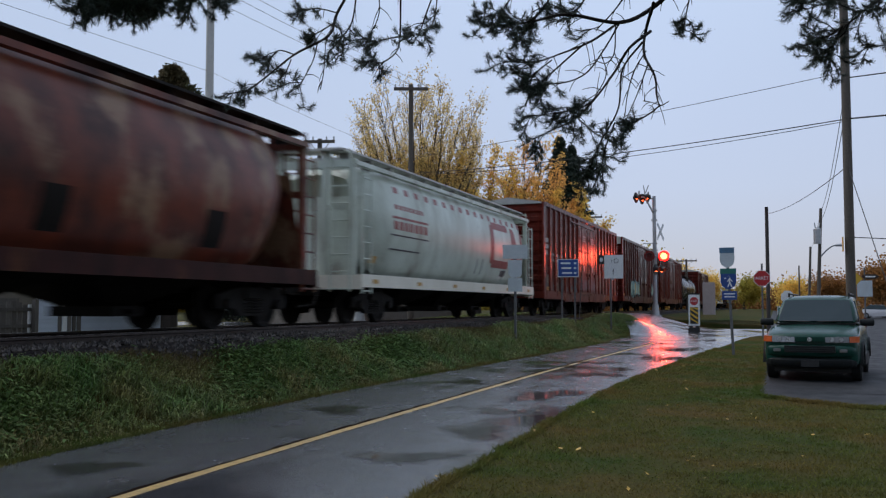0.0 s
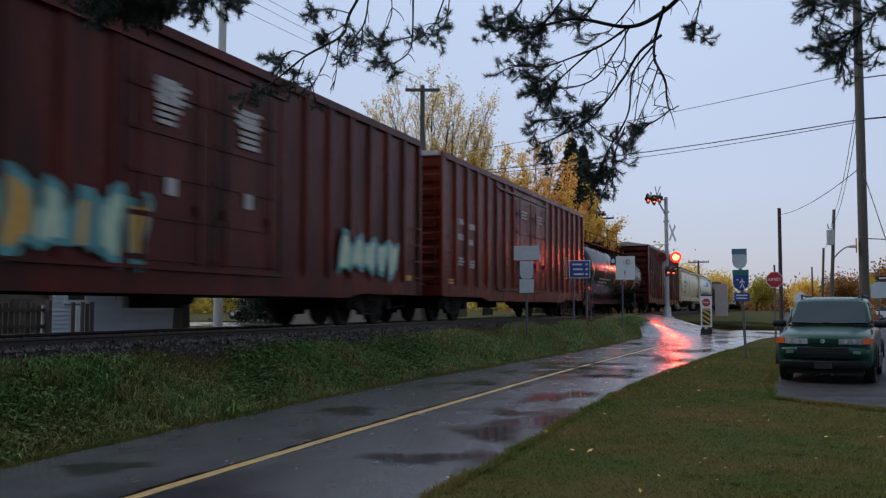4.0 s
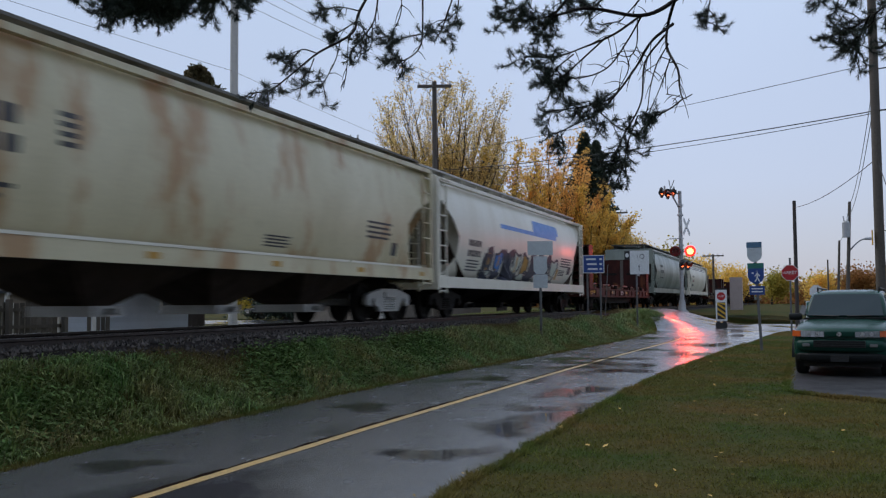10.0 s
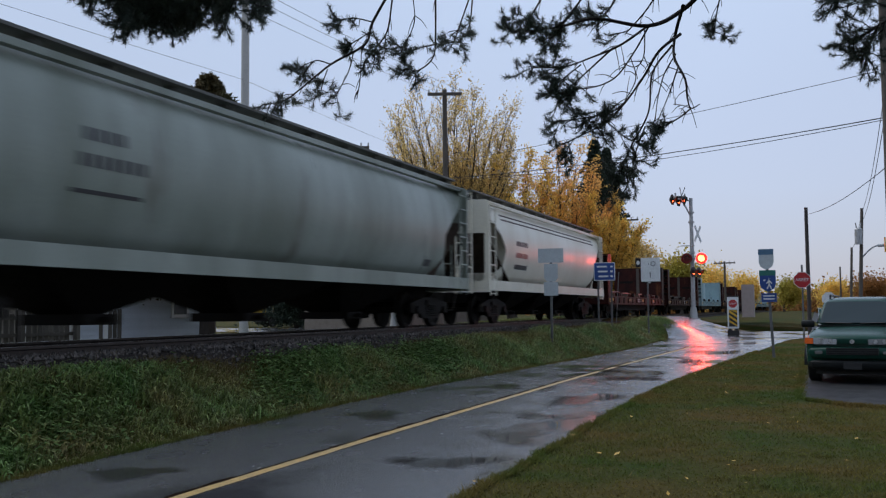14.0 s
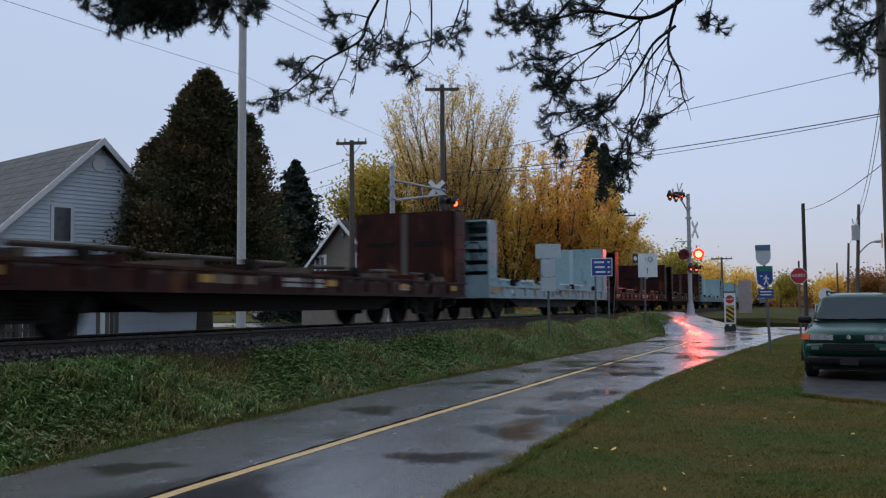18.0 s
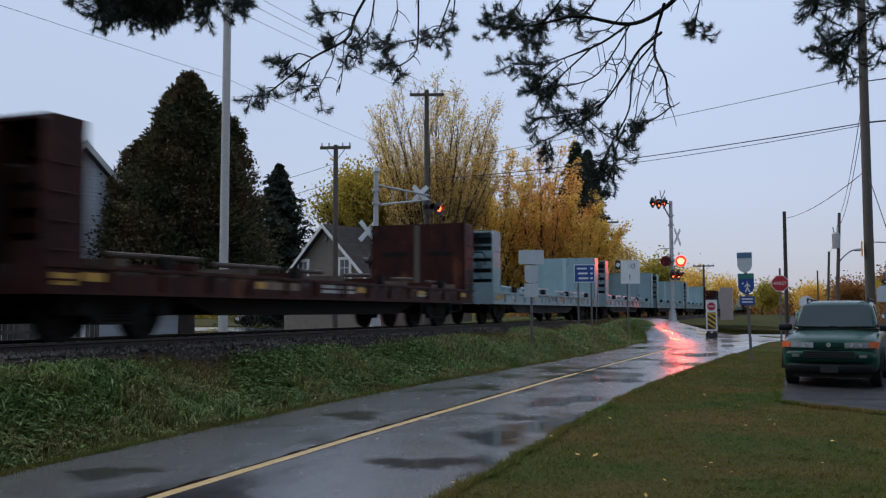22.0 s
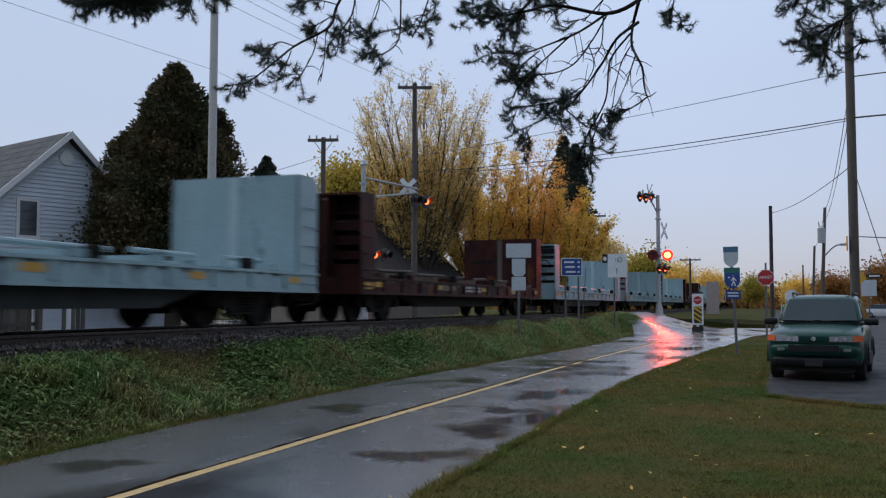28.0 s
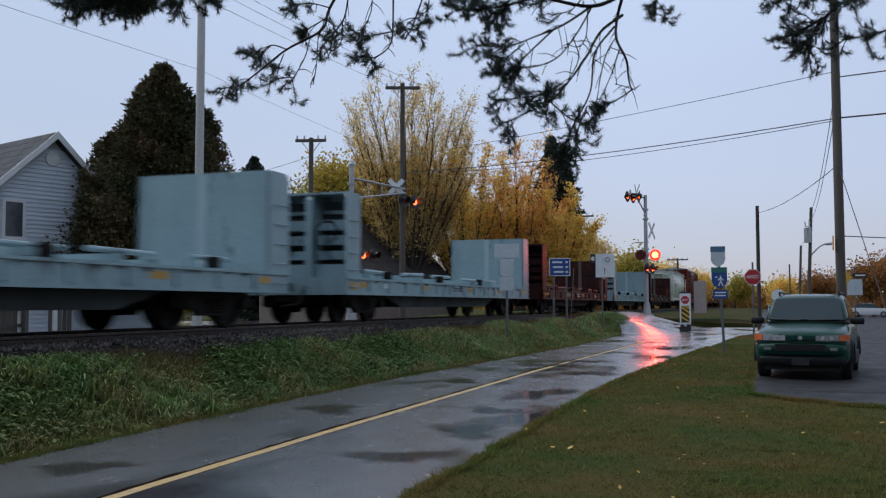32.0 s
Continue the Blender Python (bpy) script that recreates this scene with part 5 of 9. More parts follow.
def bulkhead_flat(name, label, L, paint, deckm, seed=1):
    """Bulkhead flat car: fish-belly side sills with stake pockets, plank deck, tie-down bars, and at each end a bulkhead with a
    smooth sheet inside and posts and beams outside."""
    r = random.Random(seed)
    car = thing(name, label, "flat car", group="cars of the freight train")
    hl, deck, topz, W = L / 2, 1.06, 3.02, 1.50
    for sx in (1, -1):
        bm = bmesh.new()
        out = [(-hl, deck), (-hl, 0.66), (-hl + 3.4, 0.66), (-hl + 4.6, 0.40), (hl - 4.6, 0.40), (hl - 3.4, 0.66), (hl, 0.66), (hl, deck)]
        plate(bm, [(sx * (W - 0.10), a, b) for a, b in out[:2] + [(-hl, 0.66), (hl, 0.66)] + out[-1:]][:2] + [(sx * (W - 0.10), hl, 0.66), (sx * (W - 0.10), hl, deck)], 0.10 * sx, (1, 0, 0))
        s = part("side_sill", bm, paint, car)
        bm = bmesh.new()
        plate(bm, [(sx * (W - 0.55), a, b) for a, b in ((-hl + 3.4, 0.66), (-hl + 4.6, 0.36), (hl - 4.6, 0.36), (hl - 3.4, 0.66))], 0.08 * sx, (1, 0, 0))
        # shade below the deck is put into the sill's darker colour
        part("belly_sill", bm, M["shade_grime"] if paint is M["flat_grey"] else M["steel_dark"], car, "lower sill with underframe shade painted into its colour")
        bm = bmesh.new()
        box(bm, min(sx * (W - 0.12), sx * (W + 0.04)), max(sx * (W - 0.12), sx * (W + 0.04)), -hl, hl, deck - 0.05, deck + 0.0)
        box(bm, min(sx * (W - 0.12), sx * (W + 0.03)), max(sx * (W - 0.12), sx * (W + 0.03)), -hl, hl, 0.66, 0.70)
        part("sill_flange", bm, paint, s)
        for i in range(13):
            yy = -hl + 1.3 + (L - 2.6) * i / 12
            bm = bmesh.new()
            box(bm, min(sx * W, sx * (W + 0.05)), max(sx * W, sx * (W + 0.05)), yy - 0.07, yy + 0.07, 0.74, deck - 0.06)
            part("stake_pocket", bm, paint, s)
    # deck planks
    for i in range(8):
        bm = bmesh.new()
        a = -hl + 0.8 + (L - 1.6) * i / 8
        box(bm, -W + 0.12, W - 0.12, a, a + (L - 1.6) / 8 - 0.015, deck - 0.06, deck + 0.015)
        part("deck_plank", bm, deckm, car)
    # load risers across the deck and winches at the edge
    for i in range(9):
        yy = -hl + 1.6 + (L - 3.2) * i / 8
        bm = bmesh.new()
        box(bm, -W + 0.15, W - 0.05, yy - 0.09, yy + 0.09, deck + 0.015, deck + 0.13)
        part("riser", bm, paint if i % 2 else deckm, car)
    # loose tie-down bars lying along the edge of the deck
    for i in range(6):
        yy = -hl + 1.4 + (L - 4.6) * i / 5 + r.uniform(-0.2, 0.2)
        bm = bmesh.new()
        zz = deck + r.uniform(0.16, 0.20)
        rod(bm, (W - 0.22, yy, zz), (W - 0.26 + r.uniform(-0.06, 0.06), yy + r.uniform(1.2, 2.3), zz + r.uniform(-0.02, 0.05)), 0.045, seg=8)
        part("tie_down_bar", bm, M["flat_grey"] if paint is M["flat_grey"] else M["shade_rust_brown"], car)
    # scuffs and tar along the upper edge of the near sill
    for i in range(26):
        yy = -hl + 0.9 + (L - 2.2) * (i + r.uniform(0, 0.8)) / 26
        bm = bmesh.new()
        w_, h_ = r.uniform(0.10, 0.45), r.uniform(0.03, 0.10)
        ring = [(yy + w_ * q, deck - 0.055 - h_ * f) for q, f in ((0, 0.0), (1.0, 0.0), (0.9, 0.5), (0.65, 0.7), (0.5, r.uniform(0.8, 1.6)), (0.3, 0.6), (0.1, 0.7))]
        loft(bm, [[(W + 0.001, a, b) for a, b in ring], [(W + 0.004, a, b) for a, b in ring]])
        part("scuff", bm, M["shade_grime"] if paint is M["flat_grey"] else M["pole"], car)
    for i in range(4):
        yy = -hl + 2.6 + (L - 5.2) * i / 3
        bm = bmesh.new()
        box(bm, W - 0.14, W + 0.02, yy - 0.1, yy + 0.1, deck, deck + 0.2)
        rod(bm, (W - 0.06, yy - 0.14, deck + 0.12), (W - 0.06, yy + 0.14, deck + 0.12), 0.07, seg=8)
        part("winch", bm, M["steel_dark"], car)
    for sy in (-1, 1):
        inner, outer = sy * (hl - 0.78), sy * hl
        bm = bmesh.new()
        box(bm, -W + 0.02, W - 0.02, min(inner, inner + sy * 0.05), max(inner, inner + sy * 0.05), deck, topz)
        sheetp = part("bulkhead_sheet", bm, paint, car)
        # added thin panel that paints the shade between posts and beams
        bm = bmesh.new()
        box(bm, -W + 0.06, W - 0.06, min(inner + sy * 0.052, inner + sy * 0.058), max(inner + sy * 0.052, inner + sy * 0.058), deck + 0.02, topz - 0.16)
        part("back_panel", bm, M["shade_grime"] if paint is M["flat_grey"] else M["steel_dark"], sheetp, "added dark panel, recess shade in its colour")
        bm = bmesh.new()
        box(bm, -0.09, 0.09, min(inner - sy * 0.012, inner), max(inner - sy * 0.012, inner), deck + 0.05, topz - 0.03)
        part("seam_strip", bm, M["flat_pale"] if paint is M["flat_grey"] else M["pole"], sheetp)
        if paint is M["flat_brown"]:
            for sx in (-0.72, 0.72):
                bm = bmesh.new()
                box(bm, sx - 0.42, sx + 0.42, min(inner - sy * 0.006, inner), max(inner - sy * 0.006, inner), deck + 1.0, deck + 1.14)
                part("slot", bm, M["steel_dark"], sheetp, "dark slot in the sheet")
        # side wings, tapered
        for sx in (1, -1):
            bm = bmesh.new()
            plate(bm, [(sx * (W - 0.05), inner, 0.66), (sx * (W - 0.05), outer, 0.66), (sx * (W - 0.05), outer, topz - 0.12), (sx * (W - 0.05), outer - sy * 0.12, topz), (sx * (W - 0.05), inner, topz)], 0.05 * sx, (1, 0, 0))
            part("bulkhead_wing", bm, paint, car)
            for j in range(5 if sx > 0 else 0):
                zz = 0.85 + j * 0.38
                bm = bmesh.new()
                rod(bm, (sx * (W + 0.05), outer - sy * 0.1, zz), (sx * (W + 0.05), outer - sy * 0.55, zz), 0.016, seg=6)
                part("grab_iron", bm, paint, car)
        # two deep posts, rounded at the top, that run out to the end of the car
        for xx in (-0.52, 0.52):
            bm = bmesh.new()
            plate(bm, [(xx - 0.08, inner + sy * 0.05, deck), (xx - 0.08, outer - sy * 0.02, deck - 0.2), (xx - 0.08, outer - sy * 0.04, topz - 0.16), (xx - 0.08, outer - sy * 0.14, topz - 0.05), (xx - 0.08, inner + sy * 0.05, topz - 0.02)], 0.16, (1, 0, 0))
            part("bulkhead_post", bm, paint, car)
        # broad channels across with dark slots between them, and a plate over the top
        for z0, z1, dd in ((deck - 0.05, deck + 0.30, 0.62), (deck + 0.42, deck + 0.62, 0.42), (deck + 0.76, deck + 0.98, 0.42), (deck + 1.10, deck + 1.34, 0.42), (deck + 1.50, deck + 1.58, 0.20), (topz - 0.05, topz + 0.0, 0.70)):
            bm = bmesh.new()
            box(bm, -W + 0.03, W - 0.03, min(inner + sy * 0.052, inner + sy * dd), max(inner + sy * 0.052, inner + sy * dd), z0, z1)
            part("bulkhead_beam", bm, paint, car)
        # hand brake pipe that loops over the channels
        if sy < 0:
            bm = bmesh.new()
            pipe = [(0.70, outer + 0.06, deck + 0.3), (0.70, outer + 0.06, deck + 1.12), (0.86, outer + 0.06, deck + 1.27), (1.12, outer + 0.06, deck + 1.27), (1.22, outer + 0.06, deck + 1.12), (1.22, outer + 0.06, deck + 0.85)]
            for p, q in zip(pipe, pipe[1:]):
                rod(bm, p, q, 0.022, seg=6)
            part("brake_pipe", bm, M["steel_dark"], car)
        bm = bmesh.new()
        box(bm, -W, W, min(outer, outer - sy * 0.1), max(outer, outer - sy * 0.1), 0.66, deck)
        part("end_sill", bm, paint, car)
        bogie(car, sy * (hl - 2.0))
        coupler(car, sy * hl, sy)
    bm = bmesh.new()
    box(bm, -0.35, 0.35, -hl + 0.1, hl - 0.1, 0.5, deck - 0.06)
    box(bm, -1.1, -0.5, 0.5, 1.6, 0.42, 0.8)
    part("centre_sill", bm, M["steel_dark"], car)
    plates(car, W + 0.004, (-hl + 0.95, -hl + 5.2, -hl + 9.4, hl - 4.2, hl - 0.95), 0.90, 0.42, 0.12)
    plates(car, W + 0.004, (-hl + 0.4,), 0.86, 0.42, 0.16)
    if paint is M["flat_brown"]:
        bars(car, M["white_paint"], W, -0.2, 0.88, 1.6, 0.2, 2, seed=seed, cols=2)
        bars(car, M["spray_beige"], W, -2.6, 0.88, 2.0, 0.22, 1, "worn_patch", seed + 1)
        bars(car, M["white_paint"], W, 4.6, 0.86, 0.9, 0.14, 2, seed=seed + 2)
    else:
        bars(car, M["sign_black"], W, -0.6, 0.88, 1.3, 0.14, 2, seed=seed, cols=3)
        bars(car, M["sign_white"], W, -hl + 2.4, 0.88, 0.3, 0.18, 1, seed=seed)
    return car


# near ends of the cars along the track at the start of the clip
def place(car, a, b):
    TRAIN.append((car, (a + b) / 2))
    car.location = (TRACK_X, (a + b) / 2, RAIL_Z)
    return car


car = place(hopper("covered_hopper", "rust-brown cylindrical covered hopper car with faded patches", 16.6, 3.98, 0.86, M["hop_rust"], "round", M["steel_dark"], M["flat_brown"]), 0.8, 17.3)
for y0 in (-4.6, 0.6, 4.4):
    wrap(car, y0, y0 + 0.55, 1.42, 2.05, M["steel_dark"], "saddle_opening", 0.01)
car = place(hopper("covered_hopper", "pale grey cylindrical covered hopper car with red markings", 16.2, 3.98, 0.86, M["hop_grey"], "round", M["roof_galv"], M["hop_white"]), 19.6, 35.7)
for i in range(17):
    wrap(car, -5.9 + i * 0.75, -5.62 + i * 0.75, 3.28, 3.45, M["red_paint"], slant=0.4)
for i, (a, b, c, d) in enumerate(((-6.2, -3.7, 2.62, 2.68), (-6.3, -3.6, 2.18, 2.22), (-6.3, -4.2, 1.82, 1.86))):
    wrap(car, a, b, c, d, M["black_paint"] if i else M["red_paint"])
for i in range(7):
    wrap(car, -6.1 + i * 0.35, -5.85 + i * 0.35, 2.34, 2.56, M["red_paint"])
    wrap(car, -6.0 + i * 0.30, -5.80 + i * 0.30, 2.86, 2.98, M["red_paint"])
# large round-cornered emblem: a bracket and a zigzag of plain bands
for a, b, c, d, sl in ((2.6, 4.55, 3.02, 3.26, 0), (2.6, 4.6, 1.72, 1.98, 0), (2.35, 2.75, 1.85, 3.15, 0), (4.95, 5.25, 1.80, 3.2, 0), (5.65, 5.98, 1.75, 3.2, -0.42), (6.15, 6.45, 1.80, 3.1, 0)):
    wrap(car, a, b, c, d, M["red_paint"], "emblem", 0.007 + 0.001 * a % 0.003, sl, "faded red emblem band")
wrap(car, 3.9, 4.5, 1.45, 1.66, M["black_paint"], "placard")
wrap(car, 1.0, 1.06, 1.45, 1.95, M["black_paint"], "placard_frame")
wrap(car, 1.6, 1.66, 1.45, 1.95, M["black_paint"], "placard_frame")
wrap(car, -7.3, -6.9, 1.45, 1.62, M["yellow_plate"], "reflector_plate")
wrap(car, 6.2, 6.7, 1.45, 1.62, M["yellow_plate"], "reflector_plate")
car = place(box_car("box_car", "oxide red boxcar with white numbers and faded spray paint", 18.8, 4.72, M["box_red"], 0, 2), 37.65, 56.45)
# faded mural over the lower half of the side, broken by the ribs
r = random.Random(21)
for half in (1, -1):
    for i in range(7):
        y0 = half * (2.32 + i) + 0.14 if half > 0 else -(2.32 + i) - 0.86
        hi = r.uniform(2.0, 2.35) if half > 0 else r.uniform(1.25, 1.85)
        bm = bmesh.new()
        box(bm, HALF - 0.055, HALF - 0.0495, y0, y0 + 0.72, 1.05, hi)
        part("faded_mural", bm, M["spray_beige"] if half > 0 else M["spray_slate"], car)
        for j in range(7 if half > 0 else 4):
            za = 1.05 + (hi - 1.05) * r.uniform(0, 0.85)
            zb = min(hi, za + r.uniform(0.15, 0.55))
            ya = y0 + r.uniform(0, 0.4)
            yb = min(y0 + 0.72, ya + r.uniform(0.2, 0.6))
            lean = r.uniform(-0.08, 0.08)
            bm = bmesh.new()
            off = 0.0012 * j
            loft(bm, [[(HALF - 0.050 + off, ya, za), (HALF - 0.050 + off, yb, za + lean), (HALF - 0.050 + off, yb - 0.04, zb), (HALF - 0.050 + off, ya + 0.05, zb - lean)],
                      [(HALF - 0.046 + off, ya, za), (HALF - 0.046 + off, yb, za + lean), (HALF - 0.046 + off, yb - 0.04, zb), (HALF - 0.046 + off, ya + 0.05, zb - lean)]])
            part("faded_mural", bm, M[r.choice(("spray_beige", "spray_beige", "spray_slate", "spray_faded_teal", "spray_rust"))], car)
        if half > 0:
            bm = bmesh.new()
            z1 = hi + 0.32 - 0.05 * i
            loft(bm, [[(HALF - q, y0, z1), (HALF - q, y0 + 0.72, z1 - 0.05), (HALF - q, y0 + 0.72, z1 + 0.20), (HALF - q, y0, z1 + 0.26)] for q in (0.050, 0.046)])
            part("faded_mural", bm, M["spray_slate"], car)
for y0, y1, z1 in ((-2.0, -0.2, 1.7), (0.2, 2.0, 1.9)):
    bm = bmesh.new()
    box(bm, HALF + 0.015, HALF + 0.019, y0, y1, 1.1, z1)
    part("faded_mural", bm, M["spray_slate"], car)
place(box_car("box_car", "dark brown boxcar with teal and white spray paint", 18.9, 4.72, M["box_brown"], 1, 3), 58.7, 77.6)
place(box_car("box_car", "oxide red boxcar with plug doors", 18.9, 4.72, M["box_red"], 2, 4), 79.3, 98.25)
place(tank_car("tank_car", "glossy black tank car with yellow stripes", 19.4), 99.4, 119.0)
place(box_car("box_car", "dark brown boxcar with white stencils and yellow plates", 18.7, 4.72, M["box_brown"], 2, 5), 120.2, 138.9)
car = place(hopper("covered_hopper", "rust-stained cream four-bay covered hopper car", 18.9, 4.05, 1.02, M["hop_tan"], "flat", M["roof_dark"], M["hop_tan"], pale_truck=True), 140.7, 159.6)
for i in range(5):
    wrap(car, -6.0 + i * 0.36, -5.74 + i * 0.36, 2.66, 2.90, M["black_paint"])
    wrap(car, -5.95 + i * 0.36, -5.70 + i * 0.36, 2.30, 2.52, M["black_paint"])
wrap(car, -6.0, -4.3, 1.86, 1.92, M["black_paint"])
wrap(car, -6.0, -4.5, 1.74, 1.79, M["black_paint"])
for i in range(4):
    wrap(car, -3.6, -3.25, 2.50 + i * 0.13, 2.57 + i * 0.13, M["black_paint"])
    wrap(car, 5.6, 6.9 - 0.12 * (i % 2), 2.22 - i * 0.11, 2.27 - i * 0.11, M["black_paint"])
    wrap(car, 1.5, 2.4 - 0.1 * (i % 2), 1.66 - i * 0.06, 1.69 - i * 0.06, M["black_paint"])
bars(car, M["black_paint"], HALF + 0.002, -7.4, 1.17, 1.2, 0.16, 2, seed=6, cols=2)
wrap(car, 7.0, 7.3, 1.55, 1.85, M["black_paint"], "placard")
# lip in a paler colour than the sill, for its bright edge line
for y0, y1 in ((-8.6, -5.0), (-4.9, -0.2), (-0.1, 4.6), (4.7, 8.6)):
    bm = bmesh.new()
    box(bm, HALF - 0.02, HALF + 0.012, y0, y1, 1.30, 1.345)
    part("sill_lip", bm, M["hop_white"], car, "pale lip along the sill")
car = place(hopper("covered_hopper", "off-white curved-side covered hopper car with a blue stripe and spray paint", 17.4, 4.0, 0.84, M["hop_white"], "curved", M["roof_galv"]), 160.0, 177.3)
wrap(car, -3.1, 1.0, 2.80, 2.94, M["blue_paint"], "stripe", 0.006, 0, "bright blue stripe")
wrap(car, 0.75, 4.05, 2.80, 3.36, M["blue_paint"], "stripe", 0.007, 0.35, "bright blue stripe")
wrap(car, 3.9, 4.42, 2.98, 3.36, M["blue_paint"], "stripe", 0.008, 0.08, "bright blue stripe")
for i in range(5):
    wrap(car, -6.15 + i * 0.23, -5.98 + i * 0.23, 2.08, 2.26, M["black_paint"])
    wrap(car, -6.15 + i * 0.23, -5.98 + i * 0.23, 1.78, 1.96, M["black_paint"])
for i in range(4):
    wrap(car, -6.1, -5.1 + 0.1 * (i % 2), 1.64 - i * 0.09, 1.68 - i * 0.09, M["black_paint"])
    wrap(car, 4.8, 6.5 - 0.1 * (i % 2), 2.12 - i * 0.10, 2.17 - i * 0.10, M["black_paint"])
    wrap(car, 4.7, 5.6 + 0.05 * (i % 2), 1.66 - i * 0.06, 1.69 - i * 0.06, M["black_paint"])
wrap(car, 6.1, 6.55, 1.55, 1.85, M["black_paint"], "placard")
wrap(car, 4.35, 4.6, 1.3, 1.72, M["yellow_plate"], "reflector_plate")
xa = CACHE[car.name]
spray(car, lambda z: xa(z) + 0.004, -0.2, 1.72, 9.0, 0.95, (M["spray_navy"], M["spray_navy"], M["blue_paint"], M["spray_navy"], M["hop_grey"], M["yellow_plate"]), 9, 4)
spray(car, lambda z: xa(z) + 0.004, -0.3, 1.30, 8.8, 0.34, (M["spray_navy"], M["hop_grey"], M["spray_navy"]), 9, 6)
place(bulkhead_flat("bulkhead_flat_car", "empty brown bulkhead flat car with a worn deck", 17.2, M["flat_brown"], M["wood_deck"], 2), 178.75, 195.95)
car = place(hopper("covered_hopper", "mid-grey curved-side covered hopper car", 18.5, 4.0, 1.02, M["hop_dim"], "curved", M["roof_dark"]), 197.8, 216.35)
for i in range(7):
    wrap(car, -5.6 + i * 0.2, -5.46 + i * 0.2, 2.38, 2.56, M["black_paint"])
    if i < 4:
        wrap(car, -5.5 + i * 0.22, -5.34 + i * 0.22, 2.74, 2.92, M["black_paint"])
wrap(car, -5.7, -4.3, 2.02, 2.08, M["black_paint"])
wrap(car, 6.4, 6.85, 1.55, 1.72, M["black_paint"], "placard")
car = place(hopper("covered_hopper", "cream-grey curved-side covered hopper car", 16.0, 3.9, 1.02, M["hop_white"], "curved", M["roof_dark"], M["hop_white"]), 218.1, 234.0)
for i in range(6):
    wrap(car, -5.2 + i * 0.22, -5.04 + i * 0.22, 2.5, 2.66, M["black_paint"])
    wrap(car, -5.2 + i * 0.22, -5.04 + i * 0.22, 2.12, 2.28, M["red_paint"])
for z in (3.22, 3.36):
    wrap(car, -6.5, 6.5, z, z + 0.05, M["flat_brown"], "stripe")
wrap(car, -5.2, -3.8, 1.75, 1.9, M["black_paint"])
brown = bulkhead_flat("bulkhead_flat_car", "empty brown bulkhead flat car with rust streaks", 17.2, M["flat_brown"], M["wood_deck"], 5)
grey = bulkhead_flat("bulkhead_flat_car", "empty blue-grey bulkhead flat car", 17.2, M["flat_grey"], M["flat_grey"], 6)
FLATS = [("b", 235.3), ("b", 254.4), ("g", 273.65), ("b", 293.0), ("b", 312.6), ("g", 331.8), ("g", 351.0), ("g", 370.3), ("g", 389.6), ("b", 409.0), ("g", 428.8),
         ("g", 448.4), ("g", 468.3), ("b", 488.1), ("g", 508.0), ("b", 527.8)]
first = {"b": True, "g": True}
for kind_, a in FLATS:
    src = brown if kind_ == "b" else grey
    ob = src if first[kind_] else copy_thing(src, Matrix.Identity(4))
    first[kind_] = False
    place(ob, a, a + 17.2)
src = TRAIN[1][0]
place(copy_thing(src, Matrix.Identity(4)), 547.5, 563.7)
place(copy_thing(TRAIN[4][0], Matrix.Identity(4)), 565.5, 584.4)
place(copy_thing(TRAIN[7][0], Matrix.Identity(4)), 586.2, 605.1)
for a in range(4):
    place(copy_thing(TRAIN[2 + a % 2][0], Matrix.Identity(4)), 607 + a * 20.6, 625.8 + a * 20.6)

# ---- crossing signals, poles, signs ----
def ground_at(x, y):
    return float(land(x, y))


def lamp_pair(parent, at, facing, lit, spread=0.38, lens_r=0.15):
    """Two flashing lamps on a cross arm, each with a round black backing and a hood. facing: degrees, 0 faces -y."""
    m = pose(*at, 0, 0, facing)
    bm = bmesh.new()
    v0 = len(bm.verts)
    rod(bm, (-spread - 0.05, 0.12, 0), (spread + 0.05, 0.12, 0), 0.04, seg=8)
    rod(bm, (0, 0.12, -0.12), (0, 0.12, 0.12), 0.06, seg=8)
    bmesh.ops.transform(bm, matrix=m, verts=bm.verts[:])
    arm = part("lamp_arm", bm, M["galv"], parent)
    for sx in (-1, 1):
        bm = bmesh.new()
        rod(bm, (sx * spread, 0.06, 0), (sx * spread, 0.02, 0), 0.34, seg=28)
        rod(bm, (sx * spread, 0.06, 0), (sx * spread, 0.20, 0), 0.16, 0.12, seg=16)
        n = 14
        rings = []
        for yy, rr in ((0.02, 0.17), (-0.30, 0.19)):
            rings.append([(sx * spread + rr * math.cos(a), yy + (0.20 * (0.5 - 0.5 * math.sin(a)) if yy < 0 else 0), rr * math.sin(a)) for a in np.linspace(-0.5, math.pi + 0.5, n)])
        loft(bm, rings, close=False)
        bmesh.ops.transform(bm, matrix=m, verts=bm.verts[:])
        part("backing", bm, M["sign_black"], arm)
        bm = bmesh.new()
        rod(bm, (sx * spread, 0.02, 0), (sx * spread, 0.0, 0), lens_r, lens_r * 0.96, seg=20)
        bmesh.ops.transform(bm, matrix=m, verts=bm.verts[:])
        on = lit.get(sx)
        # halo and glare are painted as two glowing discs on a widened lens
        if on == "red_lit":
            core = bmesh.new()
            rod(core, (sx * spread, 0.0, 0), (sx * spread, -0.015, 0), lens_r * 0.62, lens_r * 0.55, seg=20)
            bmesh.ops.transform(core, matrix=m, verts=core.verts[:])
            part("lens_core", core, M["red_lit"], arm, "yellow glare painted on the lit lens")
            on = "red_halo"
        part("lens", bm, M[on] if on else M["lamp_off"], arm, "lit red lens" if on else "unlit red lens")


